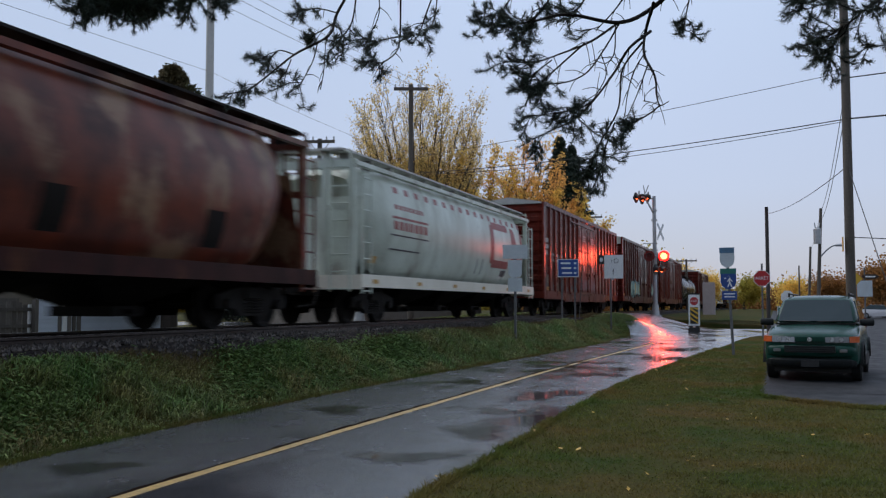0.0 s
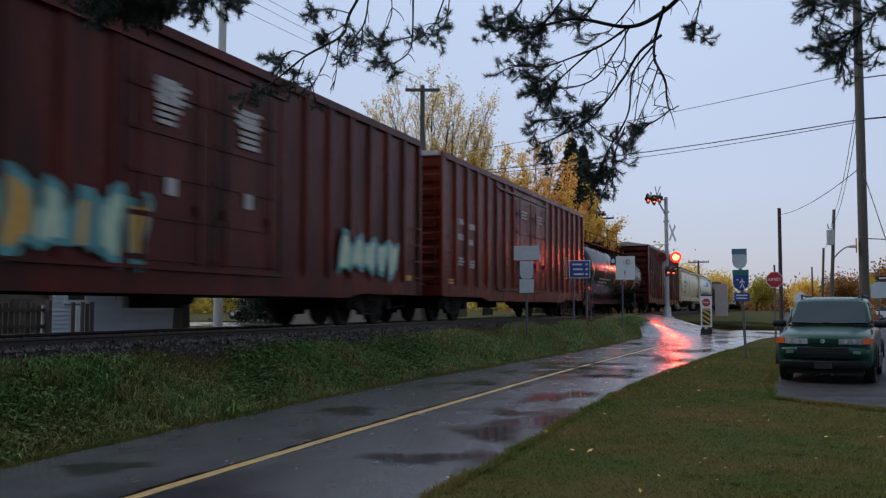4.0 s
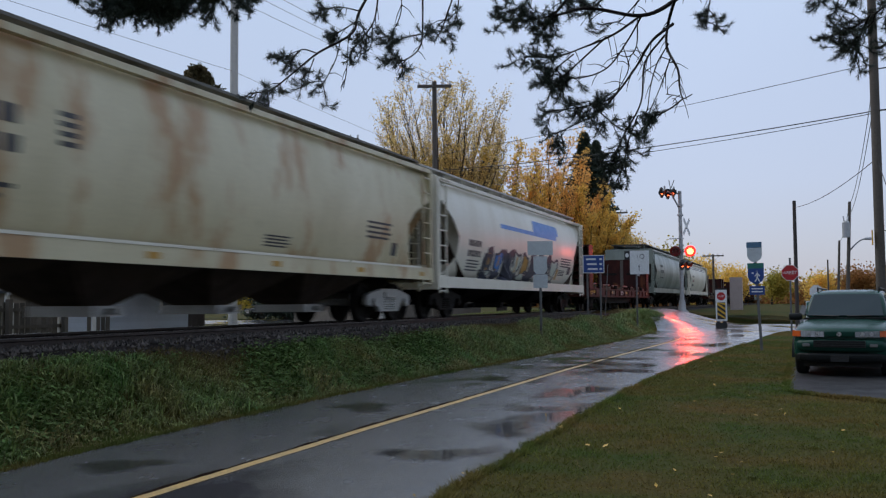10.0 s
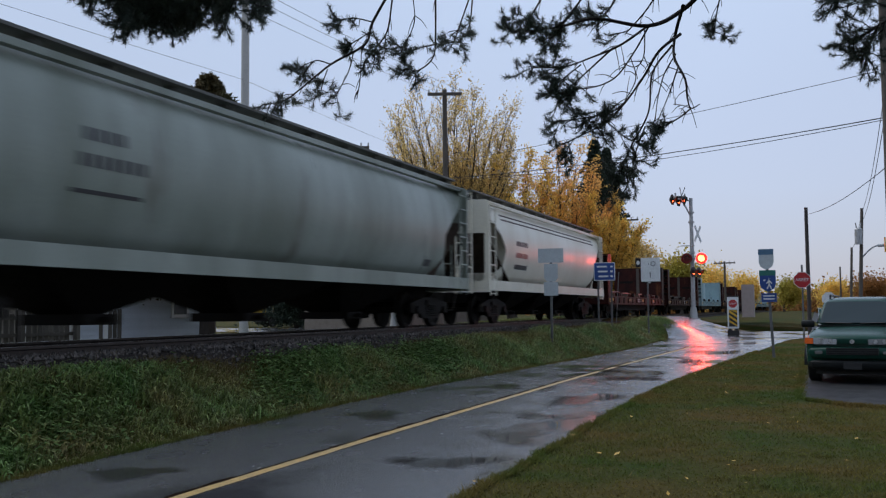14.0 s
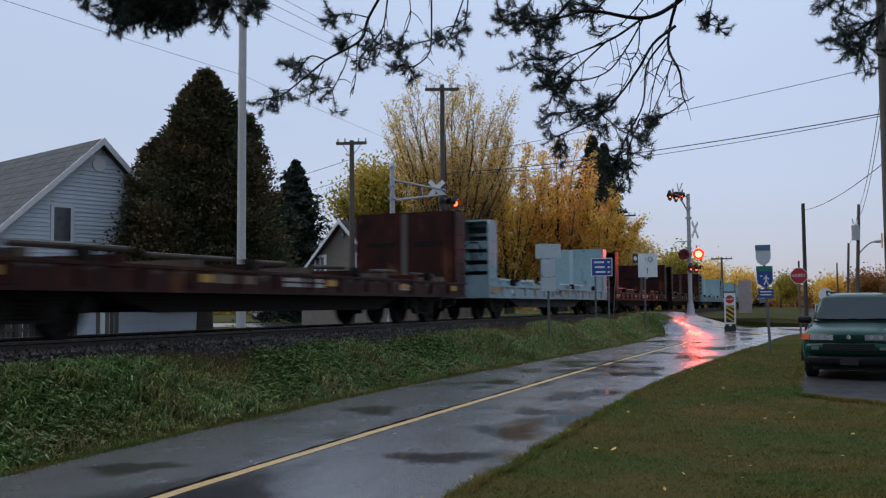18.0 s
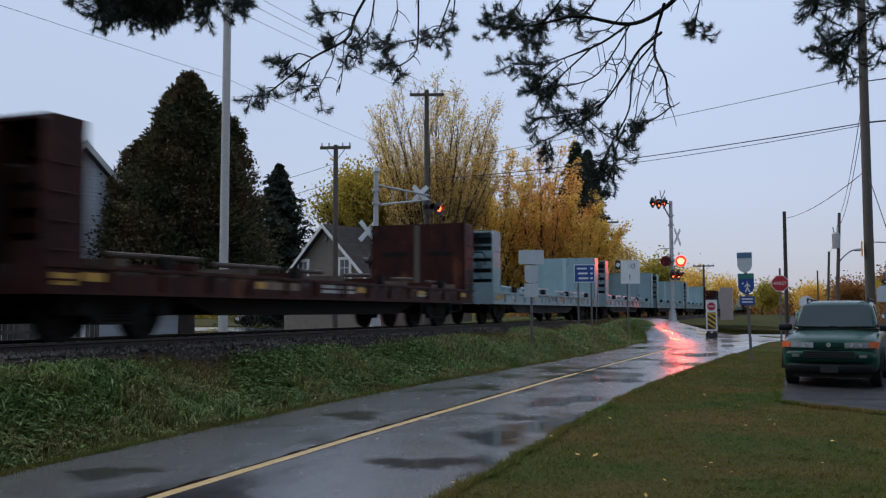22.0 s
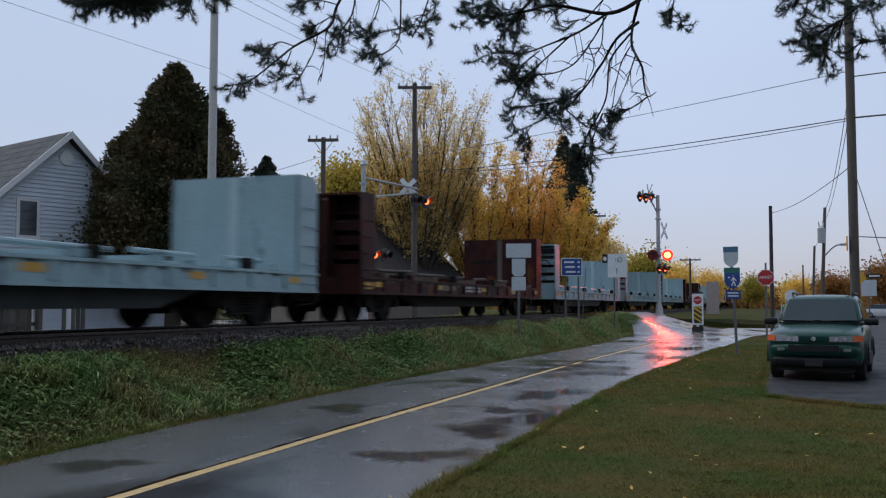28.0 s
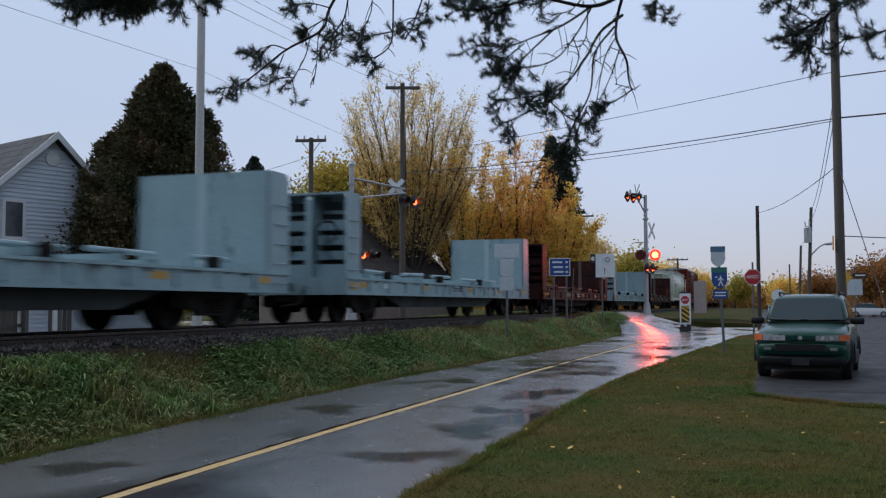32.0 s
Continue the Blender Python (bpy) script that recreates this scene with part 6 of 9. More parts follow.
def cross_buck(parent, at, facing, size=0.62):
    m = pose(*at, 0, 0, facing)
    for a in (45, -45):
        bm = bmesh.new()
        box(bm, -size, size, -0.012 if a > 0 else 0.006, 0.004 if a > 0 else 0.022, -0.11, 0.11, pose(0, 0, 0, 0, a, 0))
        bmesh.ops.transform(bm, matrix=m, verts=bm.verts[:])
        part("cross_arm", bm, M["sign_white"], parent)


def signal_mast(at, height, arm_to, facing, lit_low, lit_high, zl, zh):
    sig = thing("crossing_signal", "grey steel level crossing signal mast with red flashing lamps", "railway signal")
    x, y, z = at
    bm = bmesh.new()
    rod(bm, (x, y, z - 0.3), (x, y, z + 0.12), 0.42, 0.40, 16)
    part("footing", bm, M["galv"], sig, "concrete footing")
    bm = bmesh.new()
    rod(bm, (x, y, z + 0.1), (x, y, z + 0.75), 0.27, 0.19, 16)
    rod(bm, (x, y, z + 0.7), (x, y, z + height), 0.14, 0.11, 14)
    for zz in (0.75, height * 0.55, height * 0.80, height * 0.88):
        rod(bm, (x, y, z + zz - 0.05), (x, y, z + zz + 0.05), 0.19, seg=14)
    part("mast", bm, M["galv"], sig, smooth=True)
    return sig


# street signal on our side of the track
SX, SY = -7.13, 60.5
SZ = 0.78
sig = signal_mast((SX, SY, SZ), 7.7, None, 0, None, None, 0, 0)
lamp_pair(sig, (SX + 0.15, SY - 0.35, SZ + 3.86), 8, {1: "red_lit", -1: None}, 0.45, 0.34)
lamp_pair(sig, (SX + 0.25, SY + 0.1, SZ + 3.0), 70, {1: "red_dim", -1: "red_dim"})
lamp_pair(sig, (SX - 0.85, SY - 0.45, SZ + 7.55), 76, {1: "red_dim", -1: "red_dim"}, 0.5)
lamp_pair(sig, (SX - 0.45, SY + 0.1, SZ + 7.63), -78, {1: "red_dim", -1: "red_dim"}, 0.45)
cross_buck(sig, (SX + 0.4, SY - 0.2, SZ + 5.4), 74, 0.7)
for p0, p1, rr in (
    ((SX, SY, SZ + 6.50), (SX - 0.55, SY - 0.3, SZ + 7.64), 0.05),
    ((SX, SY, SZ + 7.52), (SX - 0.95, SY - 0.4, SZ + 7.69), 0.05),
    ((SX - 0.5, SY - 0.3, SZ + 7.64), (SX - 0.62, SY - 0.3, SZ + 8.38), 0.03),
    ((SX - 0.5, SY - 0.3, SZ + 7.87), (SX - 0.30, SY - 0.3, SZ + 8.38), 0.03),
    ((SX - 0.9, SY - 0.3, SZ + 7.52), (SX - 0.9, SY - 0.3, SZ + 8.04), 0.06),
    ((SX - 0.7, SY - 0.2, SZ + 4.67), (SX + 0.2, SY - 0.2, SZ + 4.67), 0.03),
):
    bm = bmesh.new()
    rod(bm, p0, p1, rr, seg=8)
    part("bracket", bm, M["galv"], sig)
lamp = bpy.data.lights.new("signal_lamp", "SPOT")
lamp.energy, lamp.color, lamp.shadow_soft_size, lamp.spot_size, lamp.spot_blend = 800, (1.0, 0.07, 0.03), 0.22, radians(165), 0.5
red = new("signal_lamp", lamp)
red.matrix_world = look((SX + 0.62, SY - 0.75, SZ + 3.88), (SX + 1.0, SY - 12, SZ + 1.6))

# the other signal, beyond the track, with a truss arm over the street
FX, FY = -17.9, 39.1
FZ = ground_at(FX, FY)
far_sig = signal_mast((FX, FY, FZ), 7.3, None, 0, None, None, 0, 0)
bm = bmesh.new()
tip = Vector((FX + 1.4, FY + 3.2, FZ + 6.45))
for z0, z1 in ((6.7, 6.5), (5.75, 6.3)):
    rod(bm, (FX, FY, FZ + z0), tip + Vector((0, 0, z1 - 6.45)), 0.05, seg=8)
for f in (0.3, 0.55, 0.8):
    a = Vector((FX, FY, FZ + 6.7)).lerp(tip + Vector((0, 0, 0.05)), f)
    b = Vector((FX, FY, FZ + 5.75)).lerp(tip + Vector((0, 0, -0.15)), f)
    rod(bm, a, b, 0.03, seg=6)
part("truss_arm", bm, M["galv"], far_sig)
lamp_pair(far_sig, (tip.x + 0.2, tip.y + 0.1, tip.z - 0.55), 68, {1: "red_dim", -1: None})
lamp_pair(far_sig, (tip.x - 0.2, tip.y + 0.4, tip.z - 0.5), -75, {1: None, -1: None})
lamp_pair(far_sig, (FX + 0.85, FY + 0.1, FZ + 3.1), 72, {-1: "red_dim", 1: None})
lamp_pair(far_sig, (FX - 0.35, FY + 0.2, FZ + 3.15), -75, {1: None, -1: None})
cross_buck(far_sig, (FX - 0.35, FY - 0.1, FZ + 4.55), 60)
cross_buck(far_sig, (tip.x - 0.4, tip.y - 0.2, tip.z + 0.15), 30, 0.5)
bm = bmesh.new()
rod(bm, (FX, FY, FZ + 7.3), (FX, FY, FZ + 7.5), 0.2, 0.1, 10)
part("bell", bm, M["galv"], far_sig)


def pole(name, label, x, y, top, r0, r1, mat, arms=(), lean=0.0):
    z = ground_at(x, y)
    p = thing(name, label, "utility pole")
    bm = bmesh.new()
    k = 6
    rings = []
    for i in range(k + 1):
        f = i / k
        rr = r0 + (r1 - r0) * f
        rings.append([(x + lean * f + rr * math.cos(a), y + rr * math.sin(a), z - 0.3 + (top - z + 0.3) * f) for a in np.linspace(0, 2 * math.pi, 14, endpoint=False)])
    loft(bm, rings)
    part("shaft", bm, mat, p, smooth=True)
    for za, half, ang in arms:
        c, s = math.cos(radians(ang)), math.sin(radians(ang))
        bm = bmesh.new()
        box(bm, -half, half, -0.16, -0.04, za - 0.07, za + 0.07, pose(x + lean, y, 0, 0, 0, ang))
        arm = part("crossarm", bm, mat, p)
        for f in (-0.92, -0.45, 0.45, 0.92):
            bm = bmesh.new()
            rod(bm, (x + lean + c * half * f, y + s * half * f, za + 0.06), (x + lean + c * half * f, y + s * half * f, za + 0.26), 0.05, 0.035, 8)
            part("insulator", bm, M["galv"], arm)
        bm = bmesh.new()
        for sgn in (-1, 1):
            rod(bm, (x + lean + c * half * 0.6 * sgn, y + s * half * 0.6 * sgn, za - 0.06), (x + lean, y, za - 0.65), 0.02, seg=6)
        part("brace", bm, M["galv"], p)
    return p


pole("utility_pole", "tall pale grey utility pole beyond the track", -17.2, 25.8, 14.5, 0.15, 0.12, M["pole_pale"])
pole("utility_pole", "weathered utility pole with a crossarm before the yellow tree", -16.88, 42.9, 12.52, 0.16, 0.11, M["pole"], ((12.27, 0.85, 20),))
pole("utility_pole", "shorter grey utility pole with a crossarm by the brown house", -20.7, 40.5, 9.6, 0.15, 0.11, M["pole"], ((9.45, 0.75, 15),))
big = pole("utility_pole", "tall dark wooden utility pole behind the parked car", 2.0, 28.2, 12.8, 0.135, 0.11, M["pole"])
bm = bmesh.new()
box(bm, 1.80, 1.83, 28.0, 28.18, 3.0, 3.4)
part("notice", bm, M["sign_yellow"], big)
pole("utility_pole", "slim dark steel pole", -0.30, 50.5, 6.55, 0.105, 0.085, M["pole_dark"])
pole("utility_pole", "grey pole with a transformer down the street", 2.45, 62.0, 7.5, 0.125, 0.09, M["pole"], lean=0.35)
pole("utility_pole", "distant utility pole down the street", 2.9, 92.0, 6.9, 0.13, 0.10, M["pole"], lean=0.3)
pole("utility_pole", "distant utility pole down the street", 3.3, 140.0, 7.1, 0.14, 0.10, M["pole"])
pole("utility_pole", "distant utility pole with a crossarm along the track", -14.9, 80.0, 9.3, 0.13, 0.10, M["pole"], ((9.1, 1.1, 0),))
pole("utility_pole", "utility pole with a crossarm by the golden trees", -19.0, 80.0, 10.8, 0.15, 0.11, M["pole"], ((10.6, 1.1, 5),))
pole("utility_pole", "distant utility pole with a crossarm beyond the crossing", -9.6, 112.0, 6.9, 0.15, 0.11, M["pole"], ((6.7, 1.2, 0),))
tr = thing("transformer", "grey can transformer on a pole", "transformer")
bm = bmesh.new()
rod(bm, (2.55, 61.75, 5.3), (2.55, 61.75, 6.2), 0.22, 0.22, 14)
rod(bm, (2.55, 61.75, 6.2), (2.55, 61.75, 6.32), 0.22, 0.1, 14)
part("can", bm, M["galv"], tr)
bm = bmesh.new()
rod(bm, (2.45, 61.7, 6.28), (2.40, 61.7, 6.6), 0.04, 0.03, 8)
rod(bm, (2.66, 61.8, 6.28), (2.70, 61.8, 6.6), 0.04, 0.03, 8)
part("bushing", bm, M["galv"], tr)
sl = thing("street_lamp", "curved grey street lamp arm on a pole", "street lamp")
bm = bmesh.new()
pts = [Vector((2.68 + 0.95 * f, 62.0, 4.45 + 0.75 * math.sin(f * math.pi / 2))) for f in np.linspace(0, 1, 8)]
rings = []
for i, p in enumerate(pts):
    d = (pts[min(i + 1, 7)] - pts[max(i - 1, 0)]).normalized()
    up = Vector((-d.z, 0, d.x))
    rings.append([p + (up * math.cos(q) + Vector((0, 1, 0)) * math.sin(q)) * 0.045 for q in np.linspace(0, 2 * math.pi, 8, endpoint=False)])
loft(bm, rings)
part("arm", bm, M["galv"], sl)
bm = bmesh.new()
rod(bm, (3.6, 62.0, 5.2), (4.05, 62.0, 5.22), 0.08, 0.10, 10)
part("lantern", bm, M["galv"], sl)


def cable(name, a, b, sag, r=0.012, label="thin black cable between utility poles"):
    a, b = Vector(a), Vector(b)
    pts = [a.lerp(b, f) - Vector((0, 0, 4 * sag * f * (1 - f))) for f in np.linspace(0, 1, 15)]
    bm = bmesh.new()
    n = 5
    rings = []
    for p in pts:
        d = (b - a).normalized()
        u = d.cross(Vector((0, 0, 1))).normalized()
        w = u.cross(d)
        rings.append([p + (u * math.cos(2 * math.pi * i / n) + w * math.sin(2 * math.pi * i / n)) * r for i in range(n)])
    loft(bm, rings)
    return solid(name, bm, M["wire"], label, "cable")


P1 = (2.0, 28.2)
cable("cable", (*P1, 8.05), (-16.88, 42.9, 8.8), 0.1, 0.010)
cable("cable", (*P1, 6.72), (-16.88, 42.9, 8.05), 0.22, 0.016)
cable("cable", (*P1, 6.66), (-16.88, 42.9, 8.00), 0.34, 0.011)
cable("cable", (*P1, 7.88), (16, 20, 8.4), 0.4, 0.018)
cable("cable", (*P1, 6.72), (16, 20, 7.2), 0.4, 0.024)
cable("cable", (*P1, 5.4), (-0.30, 50.5, 6.2), 0.25, 0.012)
cable("cable", (*P1, 5.4), (2.9, 24, 0.5), 0.0, 0.012)
cable("cable", (2.0, 28.2, 7.7), (2.78, 62.0, 7.3), 0.6, 0.012)
cable("cable", (2.0, 28.2, 7.1), (2.76, 62.0, 6.7), 0.6, 0.012)
cable("cable", (2.78, 62.0, 7.3), (3.15, 92.0, 6.7), 0.5, 0.012)
cable("cable", (2.0, 28.2, 3.4), (30, 60, 6.0), 0.6, 0.014)
for dx in (-0.75, 0.1, 0.72):
    cable("cable", (-16.88 + dx, 42.9 + dx * 0.36, 12.45), (-17.2 + dx, -20, 12.7), 0.9, 0.008)
cable("cable", (-17.2, 25.8, 9.12), (-17.2, 3.0, 8.1), 0.05, 0.006)
cable("cable", (-17.2, 25.8, 9.12), (-16.88, 42.9, 8.75), 0.1, 0.006)
for dz in (0, -0.9, -1.3):
    cable("cable", (-20.7, 40.5, 8.7 + dz), (-38, 44, 7.4 + dz), 0.5, 0.012)


def sign_post(x, y, z0, z1, r=0.035, lean=0.0, mat=None):
    bm = bmesh.new()
    m = pose(x, y, z0, 0, lean, 0)
    box(bm, -r, r, -r * 0.6, r * 0.6, -0.2, z1 - z0, m)
    return bm


def facing_plate(bm, x, y, z, w, h, turn, off=0.05, thick=0.006, shape=None, z_shift=0.0):
    """An upright plate that faces -y, turned about the post; shape: outline in units of half width and half height."""
    shape = shape or ((-1, -1), (1, -1), (1, 1), (-1, 1))
    m = pose(x, y, z, 0, 0, turn)
    pts = [(a * w / 2, -off, b * h / 2 + z_shift) for a, b in shape]
    loft(bm, [[m @ Vector(p) for p in pts], [m @ (Vector(p) + Vector((0, -thick, 0))) for p in pts]])


OCT = tuple((math.cos(math.pi / 8 + i * math.pi / 4) / math.cos(math.pi / 8), math.sin(math.pi / 8 + i * math.pi / 4) / math.cos(math.pi / 8)) for i in range(8))
SHIELD = ((-1, 1), (1, 1), (1, -0.3), (0.8, -0.7), (0.3, -0.95), (0, -1), (-0.3, -0.95), (-0.8, -0.7), (-1, -0.3))

# back of a road sign group on the bank
x, y = -7.6, 28.2
z = ground_at(x, y)
s = thing("road_sign", "backs of three grey road signs on one steel post", "road sign")
part("post", sign_post(x, y, z, z + 2.95), M["post"], s)
for zz, w, h, sh in ((2.75, 0.78, 0.44, None), (2.22, 0.42, 0.55, ((-1, -0.6), (-0.6, -1), (0.6, -1), (1, -0.6), (1, 1), (-1, 1))), (1.72, 0.44, 0.42, None)):
    bm = bmesh.new()
    facing_plate(bm, x, y, z + zz, w, h, 14, shape=sh)
    part("sign_back", bm, M["sign_grey"], s)

# blue guide sign on two posts
x, y = -8.15, 38.0
z = ground_at(x, y)
s = thing("guide_sign", "small blue guide sign with white lines on two posts", "road sign")
for dx in (-0.1, 0.42):
    part("post", sign_post(x + dx, y + dx * 0.2, z, z + 2.55), M["post"], s)
bm = bmesh.new()
facing_plate(bm, x + 0.16, y, z + 2.25, 0.80, 0.68, 12)
board = part("board", bm, M["sign_blue"], s)
for i in range(3):
    for w, dx in ((0.40, -0.1 + 0.03 * i), (0.10, 0.28)):
        bm = bmesh.new()
        facing_plate(bm, x + 0.16, y, z + 2.45 - i * 0.2, w, 0.07, 12, off=0.0585)
        bmesh.ops.translate(bm, vec=(dx, dx * 0.2, 0), verts=bm.verts[:])
        part("line_of_text", bm, M["sign_white"], board)
bm = bmesh.new()
facing_plate(bm, x + 0.16, y, z + 2.25, 0.86, 0.74, 12, off=0.046)
part("border", bm, M["sign_white"], s)

# white bicycle sign with a black tab
x, y = -7.1, 43.2
z = 0.74
s = thing("road_sign", "white square bicycle sign with a black tab beside it", "road sign")
part("post", sign_post(x, y, z - 0.75, z + 3.0), M["post"], s)
bm = bmesh.new()
facing_plate(bm, x + 0.14, y, z + 2.55, 0.86, 1.08, 10)
b = part("board", bm, M["sign_white"], s)
bm = bmesh.new()
facing_plate(bm, x - 0.42, y, z + 2.88, 0.24, 0.40, 10)
t2 = part("tab", bm, M["sign_black"], s)
bm = bmesh.new()
facing_plate(bm, x - 0.42, y, z + 2.88, 0.16, 0.2, 10, off=0.0575, shape=tuple((math.cos(a), math.sin(a)) for a in np.linspace(0, 6.283, 14, endpoint=False)))
part("symbol", bm, M["sign_white"], t2)
for dx in (-0.15, 0.15):
    ring = [(0.10 * math.cos(a), 0.10 * math.sin(a)) for a in np.linspace(0, 2 * math.pi, 15)]
    bm = bmesh.new()
    for (a, c), (a2, c2) in zip(ring, ring[1:]):
        rod(bm, (x + 0.12 + dx + a, y - 0.062, z + 2.82 + c), (x + 0.12 + dx + a2, y - 0.062, z + 2.82 + c2), 0.014, seg=4)
    part("bicycle_symbol", bm, M["sign_black"], b)
bm = bmesh.new()
facing_plate(bm, x + 0.12, y, z + 2.32, 0.07, 0.3, 10, off=0.0585, shape=((-0.4, -1), (0.4, -1), (0.4, 0.1), (1, 0.1), (0, 1), (-1, 0.1), (-0.4, 0.1)))
part("arrow_symbol", bm, M["sign_black"], b)
bm = bmesh.new()
rod(bm, (x + 0.1, y - 0.1, z + 1.98), (x + 0.1, y - 0.06, z + 1.98), 0.06, seg=8)
part("clamp", bm, M["galv"], s)

# leaning thin rod by the crossing
bm = bmesh.new()
rod(bm, (-8.0, 40.3, 0.9), (-7.85, 40.3, 3.1), 0.02, seg=6)
solid("marker_rod", bm, M["post"], "thin dark marker rod in the grass", "marker")

# cycle route post at the lawn's tip
x, y = -1.2, 29.7
z = ground_at(x, y)
s = thing("route_sign", "leaning post with pale shield, blue walking sign and plate", "road sign")
part("post", sign_post(x, y, z, z + 3.2, 0.04, -2.6), M["post"], s)
top = lambda zz: x - math.tan(radians(2.6)) * zz
bm = bmesh.new()
facing_plate(bm, top(2.95), y, z + 2.95, 0.43, 0.62, -4, shape=SHIELD)
sh = part("shield", bm, M["sign_grey"], s)
bm = bmesh.new()
facing_plate(bm, top(3.17), y, z + 3.17, 0.43, 0.16, -4, off=0.058)
part("band", bm, M["sign_faded"], sh, "faded blue band")
bm = bmesh.new()
facing_plate(bm, top(2.32), y, z + 2.30, 0.46, 0.62, -4, shape=SHIELD)
w = part("walking_board", bm, M["sign_blue"], s)
bm = bmesh.new()
facing_plate(bm, top(2.54), y, z + 2.54, 0.46, 0.16, -4, off=0.058)
part("band", bm, M["sign_green"], w)
for pts in (((0, 0.16), (0, 0.16)),):
    bm = bmesh.new()
    cx, cz = top(2.25) + 0.03, z + 2.22
    yy = y - 0.066
    rod(bm, (cx, yy, cz + 0.15), (cx + 0.001, yy, cz + 0.155), 0.03, seg=8)
    for a, c, a2, c2 in ((0, 0.12, 0, -0.02), (0, -0.02, 0.06, -0.16), (0, -0.02, -0.06, -0.16), (0, 0.09, 0.08, 0.0), (0, 0.09, -0.07, 0.0)):
        rod(bm, (cx + a, yy, cz + c), (cx + a2, yy, cz + c2), 0.018, seg=6)
    box(bm, cx - 0.16, cx - 0.10, yy - 0.003, yy + 0.003, cz + 0.08, cz + 0.12)
    part("walking_symbol", bm, M["sign_white"], w)
bm = bmesh.new()
facing_plate(bm, top(1.80), y, z + 1.80, 0.44, 0.26, -4)
pl = part("plate", bm, M["sign_blue"], s)
for i in range(2):
    bm = bmesh.new()
    facing_plate(bm, top(1.8), y, z + 1.85 - 0.09 * i, 0.32, 0.035, -4, off=0.0585)
    part("line_of_text", bm, M["sign_white"], pl)


def stop_board(parent, x, y, z, w, turn, word=True):
    bm = bmesh.new()
    facing_plate(bm, x, y, z, w, w, turn, shape=OCT, off=0.05)
    rim = part("rim", bm, M["sign_white"], parent)
    bm = bmesh.new()
    facing_plate(bm, x, y, z, w * 0.93, w * 0.93, turn, shape=OCT, off=0.057)
    part("octagon", bm, M["sign_red"], parent)
    if word:
        writing("word", "ARRÊT", w * 0.27, M["sign_white"], parent, pose(x, y, z, 0, 0, turn) @ pose(0, -0.066, 0, 90, 0, 0), "white word")


x, y = -0.51, 44.0
z = ground_at(x, y)
s = thing("stop_sign", "red octagonal stop sign on a grey post", "road sign")
part("post", sign_post(x, y, z, z + 3.28, 0.04), M["post"], s)
stop_board(s, x, y, z + 2.62, 0.70, -2)

# striped marker in the middle of the path's end
x, y = -3.79, 48.2
z = ground_at(x, y) + 0.025
s = thing("hazard_marker", "white marker board with stop disc and black and yellow stripes", "road sign")
bm = bmesh.new()
box(bm, x - 0.276, x + 0.276, y - 0.172, y + 0.172, z, z + 0.253)
box(bm, x - 0.230, x - 0.069, y - 0.138, y + 0.138, z + 0.230, z + 0.345)
box(bm, x + 0.069, x + 0.230, y - 0.138, y + 0.138, z + 0.230, z + 0.345)
part("base", bm, M["sign_black"], s, bevel=0.02)
bm = bmesh.new()
box(bm, x - 0.270, x + 0.270, y - 0.034, y + 0.034, z + 0.345, z + 1.932)
board = part("board", bm, M["sign_white"], s, bevel=0.008)
bm = bmesh.new()
box(bm, x - 0.276, x + 0.276, y - 0.040, y + 0.040, z + 1.886, z + 1.955)
part("cap", bm, M["sign_black"], s)
bm = bmesh.new()
box(bm, x - 0.196, x + 0.196, y - 0.046, y - 0.036, z + 0.437, z + 1.265)
stripes = part("stripe_panel", bm, M["sign_black"], board)
for i in range(4):
    bm = bmesh.new()
    z0 = z + 0.414 + i * 0.2415
    pts = [(x - 0.196, min(max(z0 + 0.253, z + 0.437), z + 1.265)), (x - 0.196, min(max(z0 + 0.368, z + 0.437), z + 1.265)), (x + 0.196, min(max(z0 + 0.092, z + 0.437), z + 1.265)), (x + 0.196, min(max(z0 - 0.023, z + 0.437), z + 1.265))]
    loft(bm, [[(a, y - 0.048, b) for a, b in pts], [(a, y - 0.053, b) for a, b in pts]])
    part("stripe", bm, M["sign_yellow"], stripes)
stop_board(s, x, y + 0.023, z + 1.564, 0.42, 0, True)

# signal cabinet and small signs down the street
bm = bmesh.new()
box(bm, -5.25, -4.35, 75.0, 76.0, 0.6, 3.3)
solid("relay_cabinet", bm, M["wood_light"], "pale grey signal relay cabinet", "cabinet", bevel=0.03)
s = thing("road_sign", "back of an octagonal sign on a thin post", "road sign")
part("post", sign_post(0.57, 46.0, 0.10, 2.2), M["post"], s)
bm = bmesh.new()
facing_plate(bm, 0.57, 46.0, 1.9, 0.58, 0.58, 0, shape=OCT)
part("board", bm, M["sign_white"], s)
s = thing("billboard", "small green and white information board", "sign board")
bm = bmesh.new()
for dx in (-0.22, 0.22):
    box(bm, 0.40 + dx - 0.04, 0.35 + dx + 0.04, 43.95, 44.05, 0.08, 0.6)
part("legs", bm, M["post"], s)
bm = bmesh.new()
box(bm, 0.10, 0.70, 43.95, 44.05, 0.45, 1.46)
b = part("board", bm, M["sign_white"], s)
bm = bmesh.new()
box(bm, 0.14, 0.66, 43.935, 43.945, 1.12, 1.42)
part("heading", bm, M["sign_green"], b)
bm = bmesh.new()
box(bm, 0.24, 0.56, 43.935, 43.945, 0.6, 0.95)
part("picture", bm, M["sign_red"], b)
s = thing("street_sign", "pale disc and dark oval sign on a post beyond the car", "road sign")
part("post", sign_post(4.0, 48.0, 0.10, 3.3), M["post"], s)
bm = bmesh.new()
